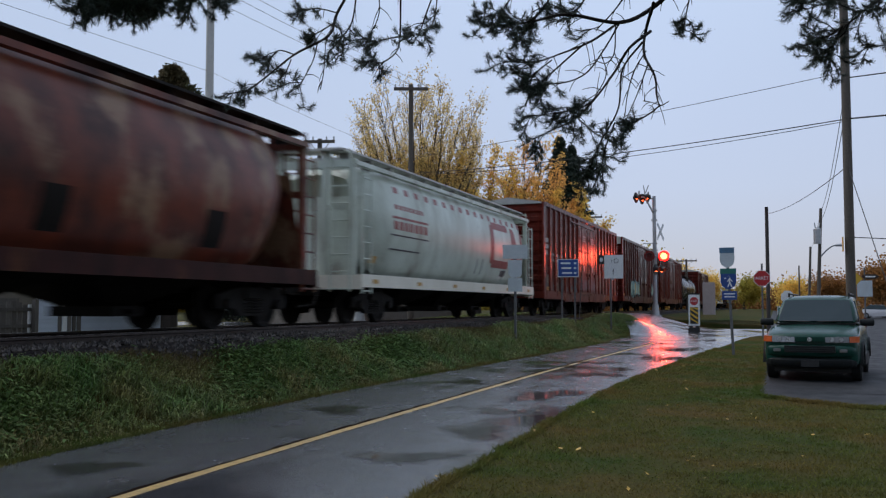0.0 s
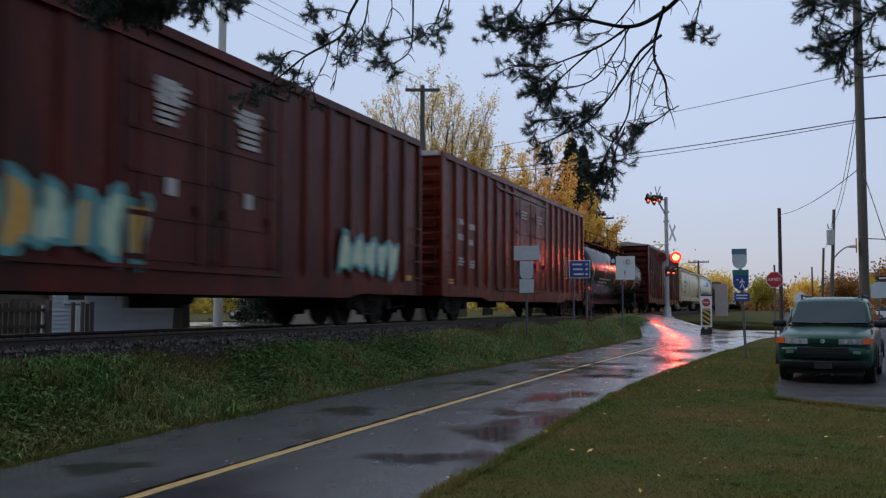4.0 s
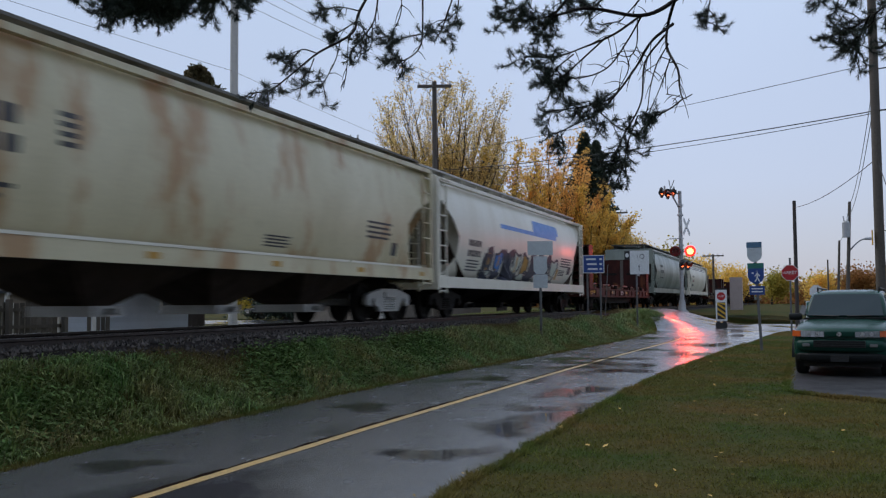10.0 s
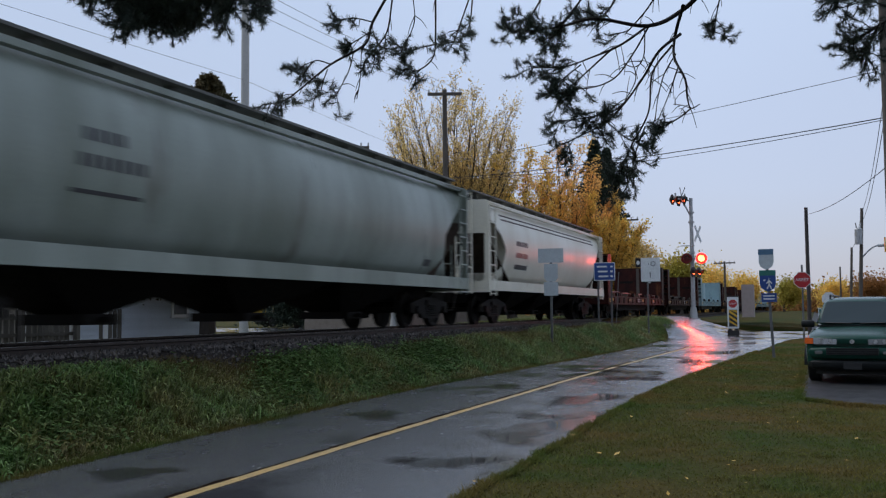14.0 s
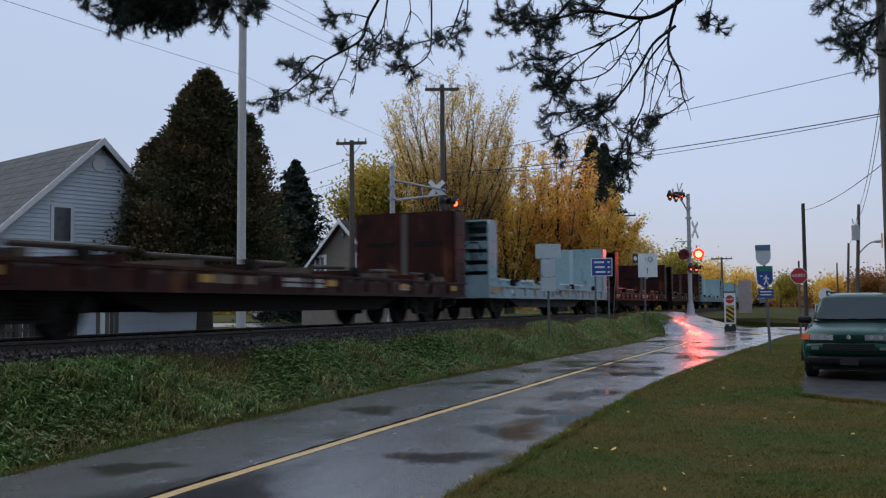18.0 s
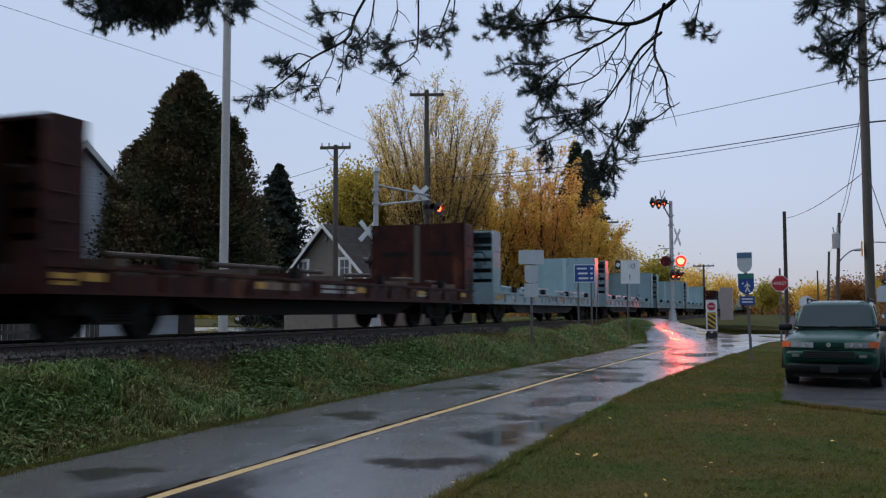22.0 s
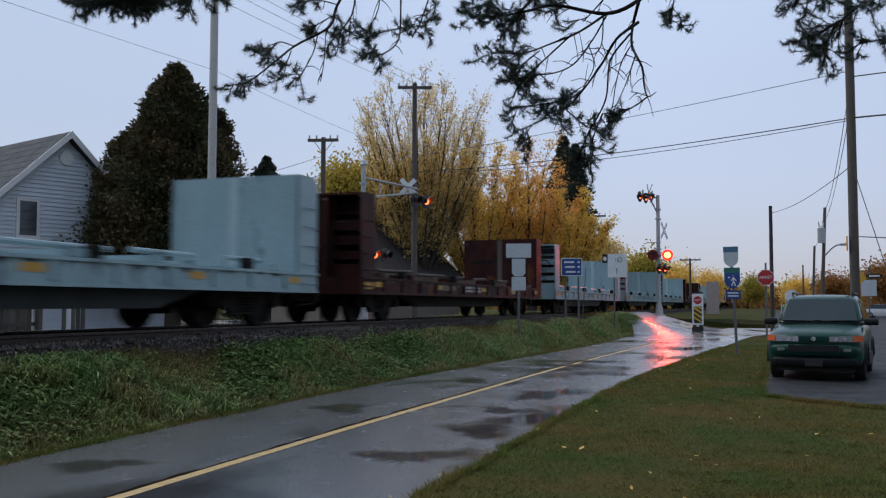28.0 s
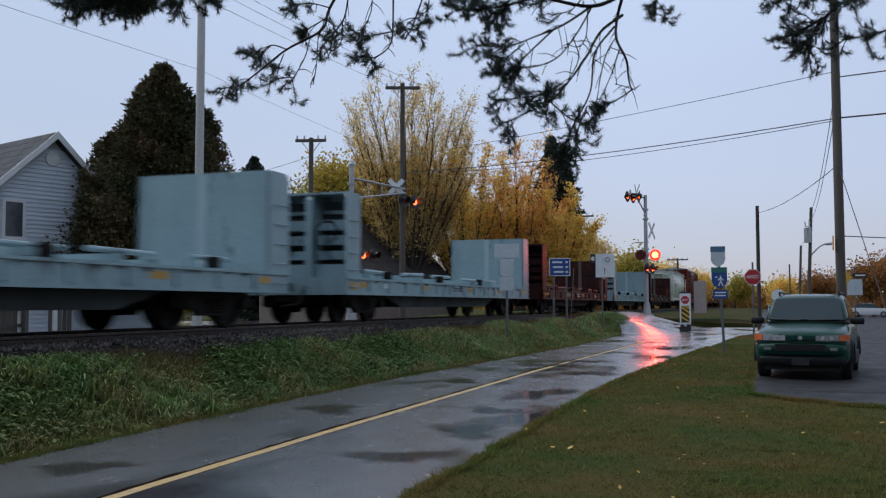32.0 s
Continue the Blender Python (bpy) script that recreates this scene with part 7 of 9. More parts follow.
facing_plate(bm, 4.0, 48.0, 2.30, 0.66, 0.75, -5)
part("disc", bm, M["sign_grey"], s)
bm = bmesh.new()
OVAL = tuple((math.cos(a), math.sin(a)) for a in np.linspace(0, 6.283, 22, endpoint=False))
facing_plate(bm, 4.25, 48.0, 2.86, 0.74, 0.25, -5, off=0.06, shape=OVAL)
ov = part("oval", bm, M["shade_rust_brown"], s, "dark oval board")
bm = bmesh.new()
facing_plate(bm, 4.25, 48.0, 2.86, 0.44, 0.06, -5, off=0.068)
part("line_of_text", bm, M["sign_white"], ov)
s = thing("warning_sign", "yellow diamond warning sign on a thin post", "road sign")
part("post", sign_post(2.96, 40.0, 0.10, 2.9), M["post"], s)
bm = bmesh.new()
facing_plate(bm, 2.96, 40.0, 2.55, 0.62, 0.62, -5, shape=((0, -1), (1, 0), (0, 1), (-1, 0)))
part("board", bm, M["sign_yellow"], s)

# ---- houses and yards beyond the track ----
def gable_house(name, label, peak, turn, half, depth, rise, base_z, wall_mat, roof_mat, windows, courses, vent=True):
    """A gabled house. Local frame: gable wall in the plane y=0 facing -y, ridge along +y, x across; origin under the peak on the ground."""
    px, py, pz = peak
    h = thing(name, label, "house", (px, py, base_z), turn)
    H = pz - base_z
    eave = H - rise

    def half_at(z):
        return half if z < eave else half * (H - z) / rise
    bm = bmesh.new()
    ring = [(-half, 0), (half, 0), (half, eave), (0, H - 0.02), (-half, eave)]
    loft(bm, [[(x, y, z) for x, z in ring] for y in (0.03, depth)])
    part("wall", bm, wall_mat, h)
    if courses:
        n = int((H - 0.3) / courses)
        for i in range(n):
            z0, z1 = i * courses, (i + 1) * courses
            a, b = half_at(z0) - 0.02, half_at(min(z1, H - 0.05)) - 0.02
            if b < 0.1:
                break
            bm = bmesh.new()
            vs = [(-a, -0.034, z0), (a, -0.034, z0), (b, 0.0, z1), (-b, 0.0, z1), (-a, 0.03, z0), (a, 0.03, z0)]
            v = [bm.verts.new(p) for p in vs]
            bm.faces.new((v[0], v[1], v[2], v[3]))
            bm.faces.new((v[4], v[5], v[1], v[0]))
            part("clapboard", bm, wall_mat, h)
    # roof slabs with rows of shingles
    sl = math.hypot(half, rise)
    ov = 0.35
    for sx in (-1, 1):
        bm = bmesh.new()
        ex, ez = sx * (half + ov * half / sl), eave - ov * rise / sl
        loft(bm, [[(0, y, H), (ex, y, ez), (ex, y, ez + 0.16), (0, y, H + 0.18)] for y in (-0.35, depth + 0.3)])
        r = part("roof", bm, roof_mat, h)
        nrow = 16
        for i in range(nrow):
            f0, f1 = i / nrow, (i + 1) / nrow
            bm = bmesh.new()
            p0 = Vector((ex * f0, 0, H + 0.185 + (ez + 0.165 - H - 0.185) * f0))
            p1 = Vector((ex * f1, 0, H + 0.185 + (ez + 0.165 - H - 0.185) * f1))
            loft(bm, [[(p0.x, y, p0.z), (p1.x, y, p1.z + 0.010), (p1.x, y, p1.z - 0.005), (p0.x, y, p0.z - 0.02)] for y in (-0.36, depth + 0.31)])
            part("shingle_course", bm, roof_mat, r)
        bm = bmesh.new()
        loft(bm, [[(0, y, H + 0.20), (ex, y, ez + 0.18), (ex, y, ez - 0.06), (0, y, H - 0.06)] for y in (-0.40, -0.36)])
        part("rake_board", bm, M["trim"], h)
    for wx, wz, ww, wh, panes in windows:
        bm = bmesh.new()
        rim = 0.17 if panes > 1 else 0.09
        box(bm, wx - ww / 2 - rim, wx + ww / 2 + rim, -0.06, 0.02, wz - rim, wz + wh + rim)
        win = part("window", bm, M["trim"], h, "white framed window")
        for i in range(panes):
            bm = bmesh.new()
            a = wx - ww / 2 + ww * i / panes + 0.035
            box(bm, a, a + ww / panes - 0.07, -0.075, -0.05, wz, wz + wh)
            part("pane", bm, M["pane"], win)
        if panes > 1:
            bm = bmesh.new()
            box(bm, wx - ww / 2, wx + ww / 2, -0.085, -0.07, wz + wh * 0.55, wz + wh * 0.55 + 0.04)
            part("glazing_bar", bm, M["trim"], win)
        bm = bmesh.new()
        box(bm, wx - ww / 2 - 0.12, wx + ww / 2 + 0.12, -0.12, 0.0, wz - 0.14, wz - 0.08)
        part("sill", bm, M["trim"], win)
    if vent:
        bm = bmesh.new()
        rod(bm, (0, -0.07, H - 0.75), (0, 0.0, H - 0.75), 0.26 if courses else 0.14, seg=18)
        part("gable_vent", bm, M["trim"] if courses else M["pane"], h)
    return h


gable_house("house", "white clapboard house with a grey gable roof", (-23.92, 26.72, 7.45), 71, 4.72, 11.0, 4.4, 0.28, M["siding"], M["shingle"],
            ((-1.35, 3.58, 0.66, 1.18, 1), (0.15, 1.45, 0.68, 1.25, 1), (3.34, 1.16, 0.62, 1.32, 1)), 0.15)
gable_house("house", "brown stucco house with white trim and a dark roof", (-27.2, 52.0, 6.75), -20, 4.0, 9.5, 3.5, 0.28, M["stucco"], M["shingle_b"],
            ((-2.1, 3.22, 0.80, 1.15, 2), (1.72, 3.22, 0.80, 1.15, 2)), 0)
pl = thing("porch_lamp", "small lit lamp on the brown house wall", "lamp", (-27.2, 52.0, 0.28), -20)
bm = bmesh.new()
box(bm, 3.45, 3.6, -0.22, -0.02, 2.75, 3.15)
part("lantern", bm, M["headlight_glow"], pl)
fence = thing("fence", "weathered grey upright board fence", "fence", kind="structure")
rng = random.Random(12)
for i in range(72):
    yy = 8.0 + i * 0.176
    if 18.95 < yy < 19.75:
        continue
    bm = bmesh.new()
    box(bm, -17.72, -17.69, yy, yy + rng.uniform(0.11, 0.14), 0.72, 1.56 + rng.uniform(-0.06, 0.06))
    part("board", bm, M["trim"] if i in (52, 61, 66, 68) else M["fence"], fence)
for i in range(7):
    yy = 8.0 + i * 1.8
    bm = bmesh.new()
    box(bm, -17.66, -17.54, yy, yy + 0.12, 0.72, 1.66)
    part("fence_post", bm, M["fence"], fence)
for zz in (0.95, 1.36):
    bm = bmesh.new()
    box(bm, -17.69, -17.66, 8.0, 18.9, zz, zz + 0.09)
    part("fence_rail", bm, M["fence"], fence)
# small garden shed behind the fence
sh = thing("shed", "small grey garden shed with a gabled roof and pale trim", "shed", (-19.5, 19.9, 0.5), 90)
bm = bmesh.new()
loft(bm, [[(-1.05, q, 0), (1.05, q, 0), (1.05, q, 1.38), (0, q, 1.78), (-1.05, q, 1.38)] for q in (0.0, 1.8)])
part("wall", bm, M["stucco"], sh)
for sx in (-1, 1):
    bm = bmesh.new()
    loft(bm, [[(0, q, 1.80), (sx * 1.22, q, 1.33), (sx * 1.22, q, 1.40), (0, q, 1.88)] for q in (-0.15, 1.95)])
    part("roof", bm, M["shingle"], sh)
    bm = bmesh.new()
    loft(bm, [[(0, q, 1.72), (sx * 1.24, q, 1.25), (sx * 1.24, q, 1.39), (0, q, 1.87)] for q in (-0.19, -0.155)])
    part("rake_board", bm, M["trim"], sh)
    bm = bmesh.new()
    box(bm, sx * 1.06 - 0.05, sx * 1.06 + 0.05, -0.03, 0.05, 0, 1.36)
    part("corner_board", bm, M["trim"], sh)
bm = bmesh.new()
box(bm, -0.35, 0.35, -0.04, 0.01, 0.05, 1.2)
part("door", bm, M["fence"], sh, "weathered plank door")


# ---- trees ----
def limbs(bm, base, height, spread, r0, rng, levels=4, forks=3, up=0.75, start=0.25, seg=6):
    """Tapering limbs that fork; returns the tips."""
    tips = []

    def grow(p, d, length, r, level):
        n = 3
        q = p
        for i in range(n):
            d = (d + Vector((rng.uniform(-0.16, 0.16), rng.uniform(-0.16, 0.16), rng.uniform(-0.02, 0.12)))).normalized()
            nq = q + d * length / n
            rod(bm, q, nq, r * (1 - 0.22 * i), r * (1 - 0.22 * (i + 1)), max(3, seg - level), caps=False)
            if level >= levels - 2:
                tips.append((nq.copy(), d.copy()))
            q = nq
        if level < levels:
            for _ in range(forks):
                a = Vector((rng.uniform(-1, 1), rng.uniform(-1, 1), rng.uniform(-0.1, 0.6)))
                nd = (d * up + a * spread).normalized()
                grow(q, nd, length * rng.uniform(0.62, 0.82), r * 0.52, level + 1)
    grow(Vector(base), Vector((0, 0, 1)), height * start, r0, 0)
    return tips


def leaves(points, size, rng, k_each, scatter):
    """Loose leaf-sized triangles round the given points."""
    p = np.array([tuple(q) for q in points])
    rs = np.random.RandomState(rng.randrange(9999))
    c = np.repeat(p, k_each, 0) + rs.normal(0, scatter, (len(p) * k_each, 3))
    n = len(c)
    a = rs.normal(0, 1, (n, 3))
    a /= np.linalg.norm(a, axis=1, keepdims=True)
    b = np.cross(a, rs.normal(0, 1, (n, 3)))
    b /= np.linalg.norm(b, axis=1, keepdims=True) + 1e-9
    s = size * rs.uniform(0.6, 1.3, (n, 1))
    quad = np.stack([c - a * s * 0.5, c + b * s * 0.32, c + a * s * 0.5, c - b * s * 0.32], 1)
    return np.concatenate([quad[:, [0, 1, 2]], quad[:, [0, 2, 3]]], 0)


def bend_line(p, d, length, rng, k, wander, rise):
    """A wandering line of k steps that slowly turns upward."""
    out = [p]
    for _ in range(k):
        d = (d + Vector((rng.uniform(-wander, wander), rng.uniform(-wander, wander), rng.uniform(-wander, wander) * 0.6 + rise))).normalized()
        out.append(out[-1] + d * length / k)
    return out


def fan_tree(name, label, x, y, height, half, leaf, size, k_each, seed, mains=16, fork_z=1.6, waist=0.58):
    """A many-stemmed tree: limbs that radiate from a low fork like a fan, with fine twigs and sparse leaves."""
    rng = random.Random(seed)
    t = thing(name, label, "tree", (x, y, ground_at(x, y)))
    bm, tips = bmesh.new(), []
    rod(bm, (0, 0, -0.2), (0, 0, fork_z), 0.42, 0.34, 10, caps=False)

    def run(line, r0, r1, seg):
        n = len(line) - 1
        for i in range(n):
            rod(bm, line[i], line[i + 1], r0 + (r1 - r0) * i / n, r0 + (r1 - r0) * (i + 1) / n, seg, caps=False)
    for i in range(mains):
        a = 2.4 * i
        f = math.sqrt((i + 0.6) / mains)
        tilt = f * math.atan2(half, (waist * height - fork_z) * 0.80)
        d = Vector((math.sin(tilt) * math.cos(a), math.sin(tilt) * math.sin(a), math.cos(tilt)))
        # out to an egg-shaped crown
        cz, ax, az = waist * height, half, (1 - waist) * height
        qa, qb, qc = (math.sin(tilt) / ax) ** 2 + (math.cos(tilt) / az) ** 2, 2 * math.cos(tilt) * (fork_z - cz) / az ** 2, ((fork_z - cz) / az) ** 2 - 1
        L = (-qb + math.sqrt(max(0.0, qb * qb - 4 * qa * qc))) / (2 * qa) * rng.uniform(0.86, 1.0)
        line = bend_line(Vector((0, 0, fork_z)), d, L, rng, 9, 0.05, 0.055 * f)
        run(line, 0.155, 0.012, 6)
        for j in range(2, 10):
            for _ in range(3 if j < 7 else 2):
                side = Vector((rng.uniform(-1, 1), rng.uniform(-1, 1), rng.uniform(-0.2, 0.5)))
                dd = ((line[j] - line[j - 1]).normalized() + side * 0.6).normalized()
                sub_l = L * rng.uniform(0.12, 0.28) * (1.15 - 0.07 * j)
                tw = bend_line(line[j], dd, sub_l, rng, 4, 0.12, 0.13)
                run(tw, 0.042 - 0.0028 * j, 0.008, 4)
                tips += tw[2:]
                for _ in range(3):
                    q = tw[rng.randrange(1, 5)]
                    side = Vector((rng.uniform(-1, 1), rng.uniform(-1, 1), rng.uniform(-0.2, 0.6)))
                    t2 = bend_line(q, (dd + side * 0.6).normalized(), sub_l * 0.5, rng, 2, 0.15, 0.05)
                    run(t2, 0.014, 0.006, 3)
                    tips += t2[1:]
    part("trunk", bm, M["bark"], t)
    part("crown", tris(leaves(tips, size, rng, k_each, 0.16)), M[leaf], t)
    return t


def broadleaf(name, label, x, y, height, spread, leaf, size, k_each, seed, levels=4, forks=3, r0=0.3, scatter=0.35, start=0.25, wide=1.0, z=None):
    rng = random.Random(seed)
    z = ground_at(x, y) if z is None else z
    t = thing(name, label, "tree", (x, y, z))
    bm = bmesh.new()
    tips = limbs(bm, (0, 0, -0.1), height, spread, r0, rng, levels, forks, start=start)
    zm = max(p.z for p, _ in tips)
    f = height / zm
    for v in bm.verts:
        v.co = Vector((v.co.x * f * wide, v.co.y * f * wide, v.co.z * f))
    part("trunk", bm, M["bark"], t)
    pts = [Vector((p.x * f * wide, p.y * f * wide, p.z * f)) for p, _ in tips]
    if k_each:
        part("crown", tris(leaves(pts, size, rng, k_each, scatter)), M[leaf], t)
    return t


def conifer(name, label, x, y, height, radius, mat, seed, kind_="cedar", lean=0.0, z=None):
    """A conical evergreen: trunk and tiers of short drooping sprays with gaps."""
    rs = np.random.RandomState(seed)
    z = ground_at(x, y) if z is None else z
    t = thing(name, label, "tree", (x, y, z))
    bm = bmesh.new()
    rod(bm, (0, 0, -0.1), (0, 0, height * 0.96), radius * 0.07 + 0.05, 0.03, 8)
    part("trunk", bm, M["bark"], t)
    n = int((1250 if kind_ == "cedar" else 620) * height * radius / 10)
    f = rs.uniform(0.0, 1.0, n) ** 0.8
    ang = rs.uniform(0, 2 * math.pi, n)
    hh, cx, cy = np.full(n, height), np.zeros(n), np.zeros(n)
    if kind_ == "cedar":
        # several leaders of differing height grown together, each a ragged cone
        lead = rs.choice(9, n, p=[0.22, 0.12, 0.11, 0.10, 0.10, 0.10, 0.09, 0.08, 0.08])
        la = rs.uniform(0, 2 * math.pi, 9)
        lr = np.array([0.0, 0.15, 0.22, 0.30, 0.35, 0.38, 0.43, 0.46, 0.48]) * radius
        lh = np.array([1.0, 0.95, 0.89, 0.83, 0.78, 0.85, 0.70, 0.66, 0.74])
        hh, cx, cy = height * lh[lead], (lr * np.cos(la))[lead], (lr * np.sin(la))[lead]
        rr = radius * np.where(lead == 0, 0.76, 0.56) * (1 - f) ** 0.60 * (0.80 + 0.22 * np.sin(ang * 3 + f * 9 + lead) + 0.20 * np.sin(f * 31 + lead * 2 + ang * 2))
    else:
        # drooping tiers with gaps of sky between
        tier = np.floor(f * height / 0.62)
        fr = f * height / 0.62 - tier
        rr = radius * (1 - f) ** 0.72 * (1.15 - 0.62 * fr) * (0.72 + 0.34 * np.sin(ang * 4 + tier * 2.1) + 0.18 * np.sin(ang * 9 + tier * 4.7))
    rad = rr * rs.uniform(0.30 if kind_ != "cedar" else 0.55, 1.02, n)
    foot = 2.1 if kind_ == "cedar" else 0.25
    c = np.stack([cx + rad * np.cos(ang), cy + rad * np.sin(ang), foot + f * (hh - foot - 0.05)], -1)
    k = 44 if kind_ == "cedar" else 30
    cc = np.repeat(c, k, 0) + rs.normal(0, 1, (n * k, 3)) * np.array([0.20, 0.20, 0.24 if kind_ == "cedar" else 0.12]) * (0.35 + 0.9 * np.repeat(1 - f, k)[:, None])
    out = np.repeat(np.stack([np.cos(ang), np.sin(ang), np.full(n, 0.35 if kind_ == "cedar" else -0.35)], -1), k, 0)
    out = out + rs.normal(0, 0.55, out.shape)
    out /= np.linalg.norm(out, axis=1, keepdims=True)
    b = np.cross(out, rs.normal(0, 1, out.shape))
    b /= np.linalg.norm(b, axis=1, keepdims=True) + 1e-9
    s = rs.uniform(0.10, 0.26, (n * k, 1)) * (0.55 if kind_ == "cedar" else 0.8) * (0.7 + radius / 8)
    part("crown", tris(np.stack([cc - b * s * 0.35, cc + b * s * 0.35, cc + out * s], 1)), mat, t)
    return t


conifer("cedar_tree", "large dense dark cedar beside the white house", -20.9, 29.0, 9.95, 3.85, M["cedar"], 3)
conifer("spruce_tree", "ragged dark spruce behind the brown house", -35.3, 60.0, 12.0, 4.4, M["spruce"], 5, "spruce")
conifer("spruce_tree", "dark spruce by the level crossing", -15.3, 70.0, 13.6, 3.3, M["spruce"], 8, "spruce")
conifer("spruce_tree", "dark spruce with a narrow top by the level crossing", -14.5, 70.6, 13.0, 2.9, M["spruce"], 9, "spruce")
fan_tree("maple_tree", "large half-bare maple with pale yellow leaves", -22.0, 57.5, 15.8, 5.3, "leaf_pale", 0.125, 8, 11, 46, 2.4, 0.68)
fan_tree("maple_tree", "golden maple beside the crossing", -19.2, 61.0, 12.2, 4.3, "leaf_gold", 0.17, 8, 12, 15, 0.8)
fan_tree("maple_tree", "orange-topped golden maple beside the crossing", -15.9, 62.5, 12.2, 3.9, "leaf_amber", 0.17, 8, 13, 15, 0.6)
fan_tree("maple_tree", "small golden maple beside the crossing", -13.7, 63.0, 8.6, 3.2, "leaf_gold", 0.17, 11, 17, 16, 0.5)
fan_tree("maple_tree", "low pale maple beside the crossing", -12.6, 66.0, 6.2, 2.4, "leaf_pale", 0.15, 5, 19, 12, 0.4)
fan_tree("maple_tree", "golden maple beyond the crossing", -19.5, 73.0, 11.6, 5.0, "leaf_gold", 0.2, 10, 18, 15, 0.6)
broadleaf("maple_tree", "pale bare-topped tree by the crossing", -14.6, 82.0, 7.0, 0.55, "leaf_pale", 0.2, 4, 14, levels=5, forks=3, r0=0.2, scatter=0.4, start=0.15)
broadleaf("maple_tree", "olive-yellow maple behind the brown house", -30.5, 61.0, 11.0, 0.7, "leaf_olive", 0.24, 22, 15, levels=4, forks=4, r0=0.3, scatter=0.65, start=0.16)
broadleaf("maple_tree", "olive-yellow maple behind the brown house", -26.5, 66.0, 11.4, 0.7, "leaf_olive", 0.24, 22, 16, levels=4, forks=4, r0=0.3, scatter=0.65, start=0.16)
far = [(-9.0, 150, 4.6, "leaf_gold"), (-5.0, 170, 4.4, "leaf_olive"), (3, 165, 4.6, "leaf_gold"), (-13.5, 105, 5.0, "leaf_olive"), (-12.5, 125, 5.0, "leaf_gold"), (12, 120, 5.0, "leaf_rust"), (16, 135, 7.0, "leaf_rust"), (20, 118, 8.0, "leaf_gold"), (25, 140, 9.5, "leaf_gold"), (30, 125, 9, "leaf_olive"), (36, 140, 10, "leaf_gold"), (42, 130, 10, "leaf_gold"), (48, 150, 11, "leaf_olive"), (8, 150, 4.8, "leaf_rust"), (54, 150, 11, "leaf_gold"), (62, 160, 12, "leaf_olive")]
for i, (x, y, hh, lf) in enumerate(far):
    broadleaf("maple_tree", "distant autumn tree with " + {"leaf_gold": "golden", "leaf_olive": "olive-yellow", "leaf_rust": "rust-brown"}[lf] + " leaves", x, y, hh, 0.85, lf, 0.36, 24, 40 + i, levels=3, forks=4, r0=0.22, scatter=0.9, start=0.3)
rsf = np.random.RandomState(9)
for nm, lf, y0, x0, x1, hh in (("far_wood", "leaf_rust", 210, -60, 160, 6.0), ("far_wood", "leaf_olive", 240, -300, 300, 7.0), ("far_wood", "leaf_olive", 140, -200, -50, 6.0)):
    k = int((x1 - x0) * 9)
    bx = rsf.uniform(x0, x1, k)
    top = hh * (0.6 + 0.25 * np.sin(bx * 0.21) + 0.15 * np.sin(bx * 0.57 + 1))
    c = np.stack([bx, y0 + rsf.uniform(-8, 8, k), 0.3 + top * rsf.uniform(0, 1, k) ** 0.7], -1)
    pts = [Vector(q) for q in c]
    solid(nm, tris(leaves(pts, 1.1, random.Random(5), 10, 0.8)), M[lf], "distant belt of autumn trees", "trees", "stuff")
# trees beside the lawn and behind the eye, unseen, added to darken the train's reflections
k = 5200
u = rsf.uniform(0, 1, k)
bx = np.where(u < 0.55, rsf.uniform(27, 34, k), rsf.uniform(-70, 34, k))
by = np.where(u < 0.55, rsf.uniform(-60, 12, k), rsf.uniform(-62, -50, k))
top = 8.0 * (0.65 + 0.2 * np.sin(bx * 0.4 + by * 0.31) + 0.15 * np.sin(bx * 0.9 + by * 0.8 + 1))
c = np.stack([bx, by, 0.1 + top * rsf.uniform(0, 1, k) ** 0.8], -1)
solid("woods", tris(leaves([Vector(q) for q in c], 0.9, random.Random(6), 12, 0.7)), M["leaf_olive"], "unseen belt of trees added to darken reflections", "trees", "stuff")
# ---- parked sport utility vehicle and other vehicles ----
def wheel_part(parent, x, y, r, w):
    bm = bmesh.new()
    seg = 28
    prof = [(-w / 2, r * 0.62), (-w / 2, r * 0.93), (-w / 2 + 0.03, r), (w / 2 - 0.03, r), (w / 2, r * 0.93), (w / 2, r * 0.62)]
    rings = [[(x + a, y + q * math.cos(2 * math.pi * i / seg), r + q * math.sin(2 * math.pi * i / seg)) for a, q in prof] for i in range(seg)]
    loft(bm, rings + [rings[0]], close=False)
    bmesh.ops.remove_doubles(bm, verts=bm.verts[:], dist=1e-4)
    wh = part("wheel", bm, M["tyre"], parent, "black tyre", smooth=True)
    bm = bmesh.new()
    rod(bm, (x - w * 0.42, y, r), (x + w * 0.42, y, r), r * 0.63, seg=24)
    part("rim", bm, M["alloy"], wh)
    return wh


def mirror_x(pts):
    return pts + [(-x, y, z) for x, y, z in pts[::-1]]


def rounded(ob, levels=2):
    """Pressed sheet without hard edges."""
    ob.modifiers.new("rounding", "SUBSURF").levels = levels
    ob.modifiers["rounding"].render_levels = levels
    for e in ob.data.edges:
        e.use_edge_sharp = False
    return ob


